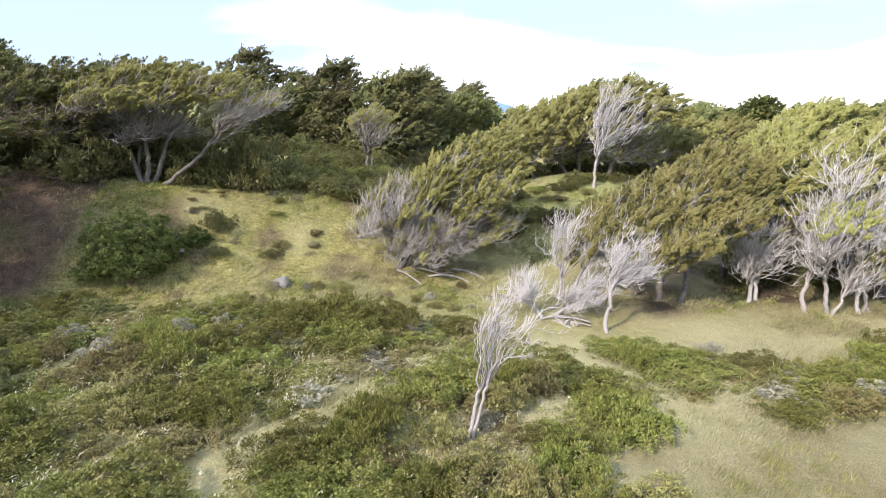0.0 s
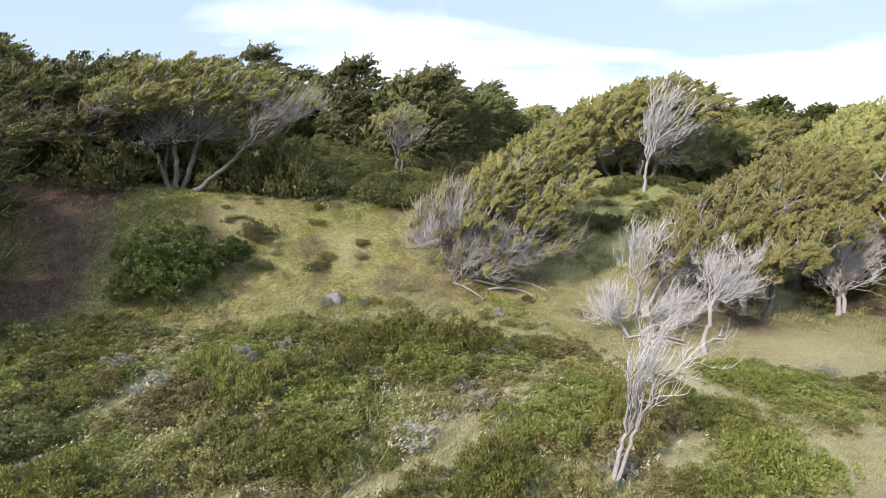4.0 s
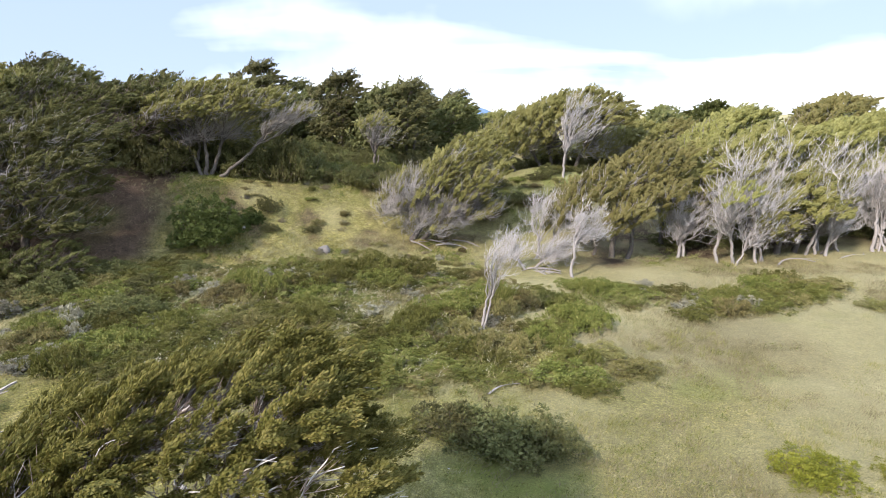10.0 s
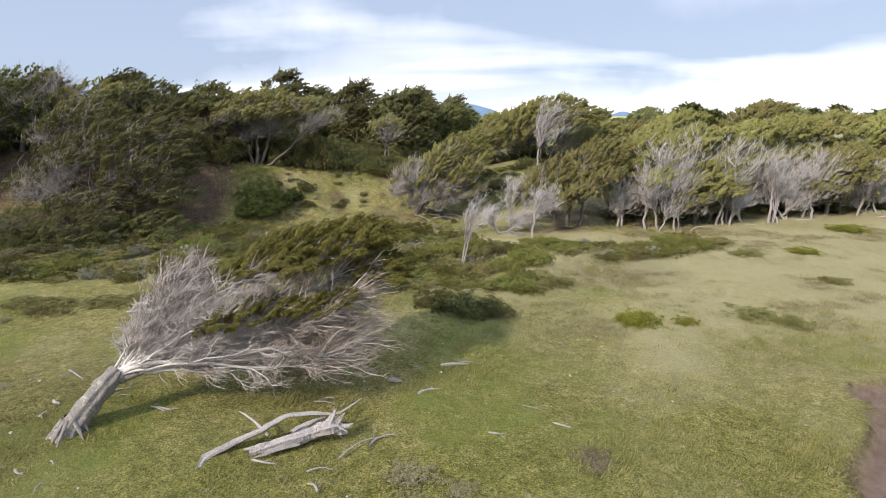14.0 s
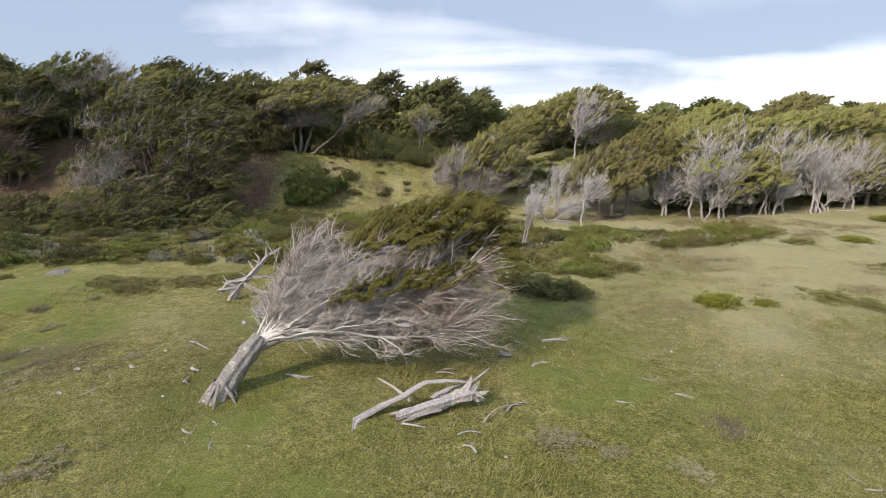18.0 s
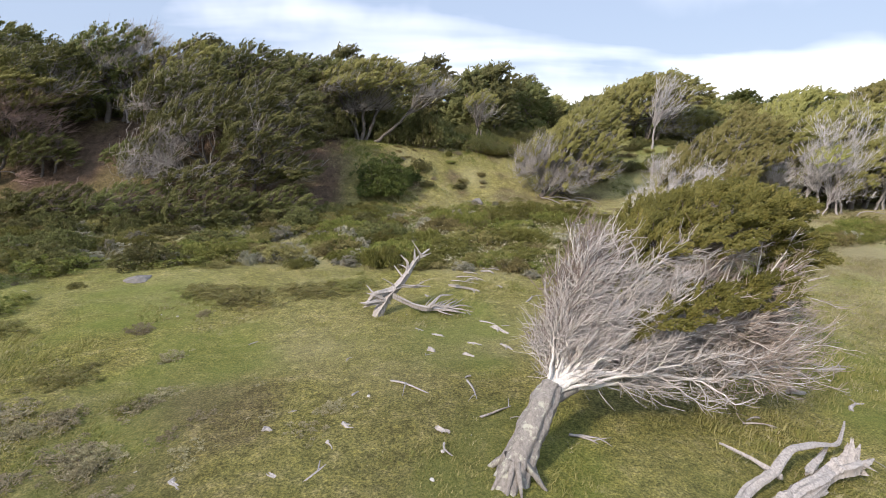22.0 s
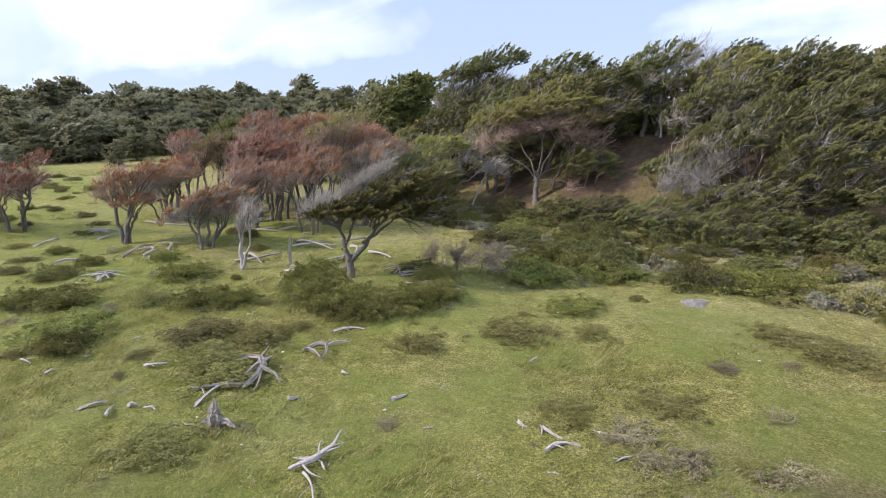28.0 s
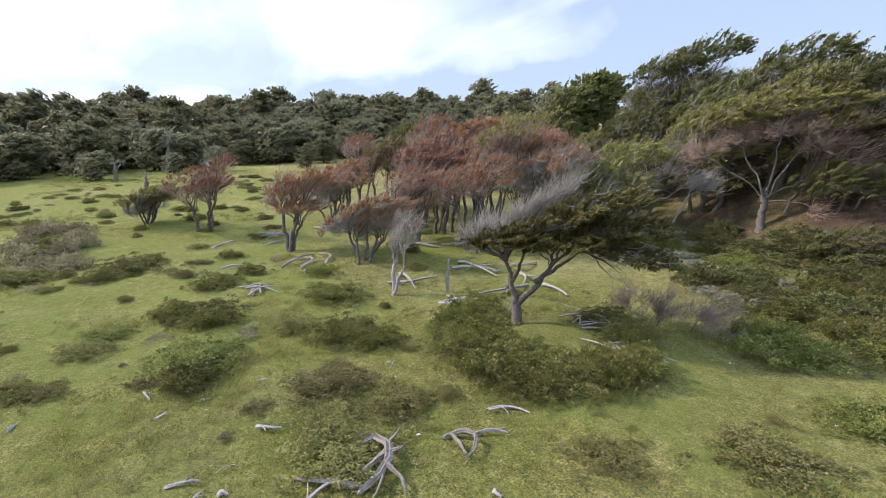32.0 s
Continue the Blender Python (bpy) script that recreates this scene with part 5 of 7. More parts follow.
for x, y, hgt, seed in [(-92.0, -5.6, 6.0, 92), (-86.0, -11.2, 2.4, 93), (-73.0, -8.5, 2.0, 94), (-79.0, -3.0, 2.2, 95), (-84.0, -2.0, 2.0, 96)]:
    grow("dead_tree", on(x, y), [((0, 0, 0), (-0.1, 0.1, hgt * 0.6), 0.24)], [((-0.5, 0.2, hgt * 0.85), (0.8, 0.8, hgt * 0.16), 10, 9, 0, 2, 0, 0)],
         seed, "dark broken snag standing in open pasture", BARK_LIVE, TWIG_GREY, LEAF_OLIVE, pad=0.6, limbs=3, thick=0.02, group="far snags")

# ---- the wood behind: a few trees grown once, then repeated ----
stock = []
for i, (mat, hgt, lean, far) in enumerate([(LEAF_GREEN, 5.4, 12, 0), (LEAF_DARK, 6.0, 6, 0), (LEAF_OLIVE, 5.0, 18, 0), (LEAF_DARK, 6.4, 4, 0), (LEAF_GREEN, 4.8, 16, 0), (LEAF_FAR_HAZED, 6.0, 10, 1), (LEAF_FAR_HAZED, 5.4, 8, 1), (LEAF_GREEN, 5.0, 14, 1)]):
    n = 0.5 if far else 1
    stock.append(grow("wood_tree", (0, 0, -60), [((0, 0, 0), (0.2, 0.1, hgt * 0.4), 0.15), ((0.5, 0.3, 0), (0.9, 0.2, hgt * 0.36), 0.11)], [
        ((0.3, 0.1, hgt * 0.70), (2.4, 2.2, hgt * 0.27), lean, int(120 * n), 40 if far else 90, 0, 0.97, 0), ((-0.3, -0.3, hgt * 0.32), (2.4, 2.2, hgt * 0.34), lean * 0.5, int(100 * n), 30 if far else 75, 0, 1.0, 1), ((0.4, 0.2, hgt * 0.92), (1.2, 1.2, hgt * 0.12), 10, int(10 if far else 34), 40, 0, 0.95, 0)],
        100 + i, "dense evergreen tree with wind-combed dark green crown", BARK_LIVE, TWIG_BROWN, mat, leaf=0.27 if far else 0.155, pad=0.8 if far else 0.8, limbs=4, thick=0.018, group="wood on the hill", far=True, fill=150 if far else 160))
pick = random.Random(4)
places = []


def wood(x0, x1, y0, y1, step, inside, kinds, small=1.0):
    y = y0
    while y < y1:
        x = x0
        while x < x1:
            px, py = x + pick.uniform(-0.42, 0.42) * step, y + pick.uniform(-0.42, 0.42) * step
            if inside(px, py):
                places.append((px, py, pick.choice(kinds), small * pick.uniform(0.72, 1.25)))
            x += step
        y += step


def behind_bank(x, y):
    d = y - float(foot_line(x)) - float(bank_width(x))
    return d > 2.0 and not (-16.5 < x < 13 and y < 41) and math.hypot(x + 27.6, y - 26.4) > 3


wood(-64, -16, 22, 38, 3.5, behind_bank, (0, 1, 2, 4), 0.85)
wood(-18, 3, 42, 58, 4.0, behind_bank, (0, 1, 3, 3), 0.95)
wood(3, 18, 48, 70, 6.0, behind_bank, (0, 2, 4), 0.75)
wood(14, 130, 46, 130, 10.5, lambda x, y: y > 36 + 0.28 * x, (7,), 0.9)
wood(-110, -94, -36, 46, 3.9, lambda x, y: x < -97 + 0.10 * abs(y), (5, 6, 6, 7), 0.84)
wood(-97, -86, -30, 30, 7.5, lambda x, y: pick.random() < 0.4, (5, 6, 7), 0.55)
wood(-146, -110, -36, 74, 5.6, lambda x, y: x < -99 + 0.10 * abs(y), (5, 5, 6, 7), 1.18)
wood(-80, -46, 13, 26, 4.6, lambda x, y: y > 14.5 - (x + 46) * 0.1 and y < float(foot_line(x)) + float(bank_width(x)) + 3, (2, 2, 0, 4), 0.8)
wood(-98, -60, 24, 46, 6.0, lambda x, y: y > 21 - (x + 60) * 0.25, (5, 6, 7), 1.1)


def far_wood(spots, label, leaf_mat):
    """The distant wood, where no tree stands out, as one mesh of crowns and stems."""
    verts, tris, kinds_of, at = [], [], [], 0
    for x, y, k, s in spots:
        a = radians(pick.uniform(-180, 180))
        turn = np.array(((math.cos(a) * 1.25, math.sin(a) * 1.25, 0), (-math.sin(a) * 1.25, math.cos(a) * 1.25, 0), (0, 0, pick.uniform(0.85, 1.2)))) * s
        for ob in stock[k].children:
            if ob.name.startswith("twig"):
                continue
            me = ob.data
            v = np.empty(len(me.vertices) * 3, np.float32)
            me.vertices.foreach_get("co", v)
            q = np.empty(len(me.loops), np.int32)
            me.loops.foreach_get("vertex_index", q)
            q = q.reshape(len(me.polygons), -1)
            if q.shape[1] == 4:
                q = np.concatenate((q[:, :3], q[:, (0, 2, 3)]))
            verts.append(v.reshape(-1, 3) @ turn + np.array((x, y, float(height(x, y)) - 0.1)))
            tris.append(q + at)
            kinds_of.append(np.full(len(q), 1 if ob.name.startswith("trunk") else 0))
            at += len(me.vertices)
    ob = tagged(mesh_object("far_wood", np.concatenate(verts), np.concatenate(tris), leaf_mat), label, "wood", kind="stuff")
    ob.data.materials.append(BARK_LIVE)
    ob.data.polygons.foreach_set("material_index", np.concatenate(kinds_of).astype(np.int32))
    return ob


far_wood([p for p in places if p[2] > 4 and p[0] < -85], "distant evergreen wood of rounded crowns hazed grey-green on a hill", LEAF_FAR_HAZED)
far_wood([p for p in places if p[2] > 4 and p[0] > 30 and p[1] > 46], "distant wood of low rounded crowns beyond the meadow", LEAF_GREEN)
places = [p for p in places if not (p[2] > 4 and (p[0] < -85 or (p[0] > 30 and p[1] > 46)))]
used = set()
for x, y, k, s in places:
    m = pose(x, y, float(height(x, y)) - 0.1, 0, 0, pick.uniform(-18, 18)) @ Matrix.Scale(s, 4)
    if k in used:
        t = copy_thing(stock[k], pose(0, 0, 0))
    else:
        t = stock[k]
        used.add(k)
    t.matrix_basis = m
for k, t in enumerate(stock):
    if k not in used:
        for ob in list(t.children_recursive) + [t]:
            bpy.data.objects.remove(ob)


# ---- shrubs ----
def shrub(name, leaf_mat, seed, label, wide=1.0, tall=0.7, leaves=1500, leaf=0.09, stem_mat=None, stick=0.0, group="", category="shrub"):
    """A low cushion of leafy shoots with an uneven top and thin stems under it."""
    rng = np.random.default_rng(seed)
    root = tagged(new(name), label, category, group)
    tufts = max(14, int(leaves / 62))
    if tall > wide:
        d = pebble(rng, tufts * 3)
        d = d[d[:, 2] > -0.1][:tufts]
    else:
        r, a = np.sqrt(rng.uniform(0, 1, tufts)), rng.uniform(0, 2 * np.pi, tufts)
        d = np.stack((r * np.cos(a), r * np.sin(a), np.sqrt(np.maximum(1 - r * r, 0.02))), -1)
    lump = 1 + 0.22 * np.sin(d[:, 0] * 4 + seed) * np.cos(d[:, 1] * 5 + seed) + 0.12 * rng.normal(size=len(d))
    heart = d * np.array((wide, wide, tall)) * (lump * rng.uniform(0.78, 1.0, len(d)))[:, None]
    some = heart[:: 2]
    stems = bezier(some * np.array((0.25, 0.25, 0)) - UP * 0.1, some * np.array((0.5, 0.5, 0.3)), some * np.array((0.85, 0.85, 0.6)), some * (1.1 + stick), 3)
    v, q = tubes(stems, np.full((len(stems), 1), 0.008) * np.array((1, 0.8, 0.4))[None], 3)
    tagged(mesh_object("stem_mass", v, q, stem_mat or TWIG_BROWN, root), kind="stuff")
    n = leaves // len(heart) + 1
    wide_tuft = np.repeat(rng.uniform(0.11, 0.21, len(heart)) * max(0.75, math.sqrt(wide)), n)[:, None]
    face = unit(d / np.array((wide, wide, tall)))
    o = unit(rng.normal(size=(len(heart) * n, 3)) + np.repeat(face, n, 0) * 0.9 + UP * 0.45)
    at = np.repeat(heart, n, 0) + o * wide_tuft * rng.uniform(0.2, 1, (len(o), 1)) ** 0.6
    along = unit(o * 0.9 + UP * 0.25 + rng.normal(size=o.shape) * 0.5)
    ln = leaf * rng.uniform(0.7, 1.45, len(at))
    v, q = slivers(at, along, unit(o * 0.55 + rng.normal(size=o.shape) * 0.6), ln, ln * rng.uniform(0.45, 0.72, len(at)))
    m = leaves // 4
    inner = heart[rng.integers(0, len(heart), m)] * rng.uniform(0.35, 0.86, (m, 1)) + rng.normal(size=(m, 3)) * np.array((0.12, 0.12, 0.02))
    size = leaf * rng.uniform(1.3, 2.1, m)
    v, q = joined(((v, q), slivers(inner, unit(rng.normal(size=inner.shape)), unit(UP * 0.6 + rng.normal(size=inner.shape) * 0.4), size, size * 0.7)))
    v[:, 2] = np.maximum(v[:, 2], -0.08)
    mesh_object("foliage", v, q, leaf_mat, root)
    return root


kinds = [
    shrub("low_shrub", LEAF_SHRUB, 201, "low dense evergreen shrub with glossy green leaves", 1.25, 0.5, 6200, 0.056, group="heath shrubs"),
    shrub("spreading_shrub", LEAF_SHRUB, 202, "low spreading evergreen shrub on rough turf", 1.0, 0.42, 4600, 0.054, group="heath shrubs"),
    shrub("silver_shrub", LEAF_SILVER, 203, "low shrub with pale silvery leaves", 0.5, 0.45, 1400, 0.06, stick=0.15, group="silvery shrubs", stem_mat=TWIG_GREY),
    shrub("heath_shrub", LEAF_HEATH, 204, "straw-green heath shrub among dry grass", 0.8, 0.45, 2900, 0.056, stick=0.1, group="heath shrubs"),
    shrub("dark_shrub", LEAF_DARK, 205, "dark green low shrub at the bank's foot", 1.1, 0.8, 4800, 0.064, group="dark shrubs"),
    shrub("gorse_bush", LEAF_GORSE, 206, "rounded yellow-green cushion bush on the meadow", 0.95, 0.55, 5600, 0.048, group="cushion bushes"),
    shrub("meadow_bush", LEAF_SHRUB, 207, "rounded dark bush on grazed turf", 1.2, 0.7, 6200, 0.056, group="meadow bushes"),
    shrub("meadow_bush", LEAF_PASTURE, 208, "low twiggy bush of dull green on grazed turf", 1.0, 0.5, 5200, 0.05, stick=0.04, group="meadow bushes"),
    shrub("grey_bush", LEAF_SILVER, 209, "round grey-leaved bush among green shrubs", 0.65, 0.6, 2600, 0.05, stick=0.12, stem_mat=TWIG_GREY),
    shrub("heather_hummock", LEAF_HEATHER, 210, "low grey-brown heather hummock in the turf", 0.6, 0.35, 1800, 0.045, stick=0.12, group="heather hummocks", stem_mat=TWIG_GREY),
]
started = set()


def plant(k, x, y, s=1.0, sz=None, turn=None, sink=0.04):
    m = pose(x, y, float(height(x, y)) - sink, 0, 0, pick.uniform(0, 360) if turn is None else turn) @ Matrix.Diagonal((s, s, sz or s, 1))
    if k in started:
        t = copy_thing(kinds[k], pose(0, 0, 0))
    else:
        t = kinds[k]
        started.add(k)
    t.matrix_basis = m
    return t


HEATH_PATH = ((-10.4, 18.8), (-10.6, 16.4), (-10.9, 15.1), (-10.4, 13.6))
HEATH_STRIP = ((0.2, 15.6), (-0.6, 14.6), (-2.1, 12.7), (-4.6, 10.7), (-6.5, 9.6))


def off_line(x, y, line):
    """Metres from a broken line on the ground."""
    best = 1e9
    for (ax, ay), (bx, by) in zip(line, line[1:]):
        u = max(0.0, min(1.0, ((x - ax) * (bx - ax) + (y - ay) * (by - ay)) / ((bx - ax) ** 2 + (by - ay) ** 2)))
        best = min(best, math.hypot(x - ax - u * (bx - ax), y - ay - u * (by - ay)))
    return best


step = 0.95
yy = 5.0
while yy < 20:
    xx = -42.0
    while xx < 19:
        x, y = xx + pick.uniform(-0.45, 0.45) * step, yy + pick.uniform(-0.45, 0.45) * step
        thick_here = float(heath(x, y)) * (1.0 if x < 3.5 else 0.55)
        gap = float(vnoise(x, y, 2.6, 21))
        trod = min(off_line(x, y, HEATH_PATH) - 0.5, off_line(x, y, HEATH_STRIP) - 0.55)
        if thick_here > 0.35 and trod > 0 and gap > (-0.10 if x > 3.5 else -0.62) and pick.random() < 0.92:
            u = pick.random()
            if x < -20 and u < 0.25:
                k = 4
            elif x < -14 and u < 0.33:
                k = 2
            elif u < 0.56:
                k = 0 if gap > 0.1 else 1
            elif u < 0.86:
                k = 3
            else:
                k = 2
            swell = 0.75 + 0.55 * float(vnoise(x, y, 1.9, 23))
            plant(k, x, y, pick.uniform(0.7, 1.2) if k == 2 else pick.uniform(0.7, 1.25), swell * pick.uniform(0.6, 1.25))
        xx += step
    yy += step
for i in range(44):
    x, y = -17.5 + 6.2 * pick.random(), 11.5 + 6.5 * pick.random()
    plant((0, 1, 4, 0, 2)[i % 5], x, y, pick.uniform(0.8, 1.2), pick.uniform(0.5, 1.0))
# bushes that stand alone
for k, x, y, s, sz in [
        (5, 6.9, 3.2, 0.95, 0.8), (5, 8.6, 3.1, 0.6, 0.4), (7, 11.6, 3.8, 1.1, 0.5), (7, 12.6, 3.0, 0.8, 0.4), (4, 0.2, 4.6, 1.15, 1.05), (4, 1.2, 4.3, 0.9, 0.85), (4, -0.8, 5.1, 0.9, 0.9), (7, 4.8, 8.2, 1.0, 0.7), (6, 3.2, 7.2, 0.7, 0.6), (5, 20.3, 13.4, 1.0, 0.5), (5, 27.0, 18.5, 1.4, 0.7), (7, 16.8, 13.0, 0.9, 0.5), (7, 18.0, 8.0, 0.8, 0.4),
        (7, -14.0, 5.0, 1.2, 0.6), (7, -15.8, 4.6, 1.1, 0.6), (7, -12.6, 5.6, 1.0, 0.6), (6, -33.8, -8.0, 1.3, 1.0), (6, -32.6, -8.4, 0.9, 0.8), (6, -37.4, -7.4, 1.3, 1.1), (6, -38.4, -8.4, 0.9, 0.9), (6, -41.5, -6.6, 1.2, 0.9), (6, -33.4, -4.0, 1.1, 0.9), (6, -32.2, -3.4, 0.8, 0.8), (6, -37.3, -3.0, 1.2, 0.9), (7, -35.2, -5.2, 1.0, 0.8), (7, -30.3, -5.4, 1.3, 0.8), (7, -28.5, -4.4, 1.0, 0.8), (7, -24.7, -1.9, 0.9, 0.6), (7, -23.2, 0.4, 1.3, 0.8), (6, -22.7, 3.5, 1.0, 0.7), (6, -25.4, 5.4, 1.3, 1.2), (6, -26.4, 6.0, 1.1, 1.1), (6, -43.0, -5.0, 0.7, 0.7), (7, -25.3, -8.6, 1.1, 0.6), (7, -18.2, -0.9, 0.9, 0.5), (7, -19.8, -2.3, 0.8, 0.5), (7, -27.4, -6.2, 1.3, 0.8), (7, -28.6, -6.0, 1.1, 0.8),
        (6, -55.7, -13.3, 1.6, 1.0), (6, -53.5, -14.5, 1.3, 0.8), (6, -47.8, -14.0, 1.3, 0.9), (6, -47.4, -9.5, 1.6, 1.0), (6, -45.8, -10.4, 1.1, 0.9), (7, -36.4, -10.8, 1.0, 0.7), (7, -33.8, -11.7, 0.8, 0.6), (7, -21.4, 2.0, 0.8, 0.5), (6, -23.4, 7.6, 1.2, 1.0), (7, -17.4, 5.2, 1.0, 0.5),
        (8, -6.4, 16.0, 1.0, 1.0), (8, -6.6, 21.0, 0.6, 0.6), (8, -0.6, 9.9, 0.5, 0.5), (8, 8.5, 16.2, 0.6, 0.6)]:
    plant(k, x, y, s * (0.9 if x < -18 else 1), sz * (0.72 if x < -18 else 0.8))
for i in range(18):
    a, d = pick.uniform(0, 6.3), 2.6 * pick.random() ** 0.6
    plant(9, -14.7 + 1.3 * d * math.cos(a), -3.4 + 0.7 * d * math.sin(a), pick.uniform(0.45, 0.85), pick.uniform(0.25, 0.5))
for x, y in [(-0.5, -6.4), (0.6, -6.9), (-1.6, -6.0), (-6.2, -8.6), (-17.2, -2.6), (-18.3, -2.2), (-17.9, 2.0), (-16.3, 0.2), (-11.5, -7.2), (2.4, -5.2)]:
    plant(9, x, y, pick.uniform(0.6, 1.2), pick.uniform(0.3, 0.5))
for i in range(14):
    plant(9, -54.0 + 5.0 * math.sin(i * 2.4), -13.6 + 1.3 * math.cos(i * 1.7), pick.uniform(1.3, 2.2), pick.uniform(1.2, 2.4))
for i in range(130):
    x, y = pick.uniform(-82, -33), pick.uniform(-19, 3)
    plant((7, 9, 6, 7)[i % 4], x, y, pick.uniform(0.3, 0.8), pick.uniform(0.25, 0.6))
for i in range(40):
    x, y = pick.uniform(-36, -16), pick.uniform(-10, 6)
    plant((7, 9)[i % 2], x, y, pick.uniform(0.2, 0.45), pick.uniform(0.15, 0.35))
for i in range(46):
    x, y = pick.uniform(-31, -18.5), pick.uniform(7.6, 13.6)
    if y > float(foot_line(x)) - 7.5:
        plant((2, 0, 2, 4, 3)[i % 5], x, y, pick.uniform(0.8, 1.3), pick.uniform(0.5, 1.0))
# ring of shrubs round the flag tree's mound
for i in range(22):
    a = radians(-165 + i * 12)
    wide_by = pick.uniform(0.7, 1.12)
    plant((6, 7, 7)[i % 3], -29.3 + 3.1 * wide_by * math.cos(a) + pick.uniform(-0.3, 0.3), 0.6 + 2.2 * wide_by * math.sin(a), pick.uniform(0.55, 1.05), pick.uniform(0.55, 0.95))
for i in range(9):
    a = radians(-165 + 16 * i)
    plant((7, 6)[i % 2], -29.2 + 2.7 * math.cos(a), 0.4 + 2.3 * math.sin(a), pick.uniform(0.75, 1.0), pick.uniform(0.6, 0.85))
# dark bush with long shoots on the slope, and thicket along the bank
for x, y, wide, tall, count, seed in [(-12.5, 20.6, 1.5, 2.0, 15000, 251), (-11.6, 21.6, 1.0, 1.6, 6000, 252), (-10.6, 22.6, 0.6, 0.75, 2600, 253)]:
    bush = shrub("slope_bush", LEAF_BUSH, seed, "dense rounded green bush with upright shoots on the slope", wide, tall, count, 0.085, group="bushes on the slope", category="bush")
    bush.location = on(x, y, 0.1)
for x, y, s, sz in [(-10.0, 23.6, 0.7, 0.8), (-9.6, 22.4, 0.5, 0.4), (-7.4, 23.0, 0.5, 0.35)]:
    plant(4, x, y, s, sz)
for i in range(90):
    x, y = pick.uniform(-11.5, 3.5), pick.uniform(18.6, 29.5)
    if float(vnoise(x, y, 2.0, 24)) > -0.25 and not (-2.4 < x < 1.5 and 21.8 < y < 25):
        plant((9, 3, 1, 3, 9, 2)[i % 6], x, y, pick.uniform(0.22, 0.62), pick.uniform(0.2, 0.6))
# dark shrubs added on the slope in place of the canopy's shade
for i in range(26):
    x = 1.5 + 0.42 * i
    plant((4, 1, 4, 3)[i % 4], x, 27.2 + 0.28 * x + 1.5 * math.sin(i * 2.3), pick.uniform(0.6, 1.1), pick.uniform(0.4, 0.9))
for i in range(16):
    plant(4, -21.0 + i * 0.8, 27.6 + 0.7 * math.sin(i * 2.1), pick.uniform(1.2, 1.6), pick.uniform(1.8, 2.8))
for i in range(20):
    plant((3, 1, 4)[i % 3], -9.4 + 0.75 * (i % 10) + pick.uniform(-0.3, 0.3), 28.6 + 2.4 * (i // 10) + pick.uniform(-0.8, 0.8), pick.uniform(0.9, 1.3), pick.uniform(0.9, 1.5))
# undergrowth under the wood's edge; shrubs added as shade behind canopy and bleached row
for i in range(17):
    x = 13.0 + i * 1.7
    plant(4, x, 22.6 + 0.13 * max(0, x - 12) + 0.9 * math.sin(i * 2.3), pick.uniform(0.8, 1.3), pick.uniform(0.7, 1.4))
for i in range(22):
    plant(4, 1.0 + i * 1.1, 36.4 + 1.2 * math.sin(i * 1.7), pick.uniform(1.0, 1.6), pick.uniform(1.2, 2.2))
for i in range(30):
    a = -58 + 1.45 * i
    plant(4, a, float(foot_line(a)) + float(bank_width(a)) + 0.6 + 0.8 * math.sin(i * 1.9), pick.uniform(1.2, 1.7), pick.uniform(1.6, 2.6))
for i in range(16):
    plant(1, -12.0 + 0.9 * i, 33.6 + 1.6 * math.sin(i * 2.7) + 0.1 * i, pick.uniform(0.8, 1.3), pick.uniform(0.7, 1.3))
for x, y in [(-36 + 1.25 * i, 15.4 + 0.9 * math.sin(i * 1.9)) for i in range(17)]:
    plant(4, x, y, pick.uniform(1.0, 1.5), pick.uniform(0.6, 1.2))
for x, y in [(-9.0 + 1.5 * i, 38.0 + 1.2 * math.sin(i * 2.1)) for i in range(11)] + [(-14.0 + 1.6 * i, 41.0 + math.sin(i)) for i in range(13)] + [(-11.0 + 1.2 * i, 32.5 + 1.6 * math.sin(i * 1.3)) for i in range(8)]:
    plant(4 if y > 36 else 1, x, y, pick.uniform(1.0, 1.6), pick.uniform(1.0, 1.7))


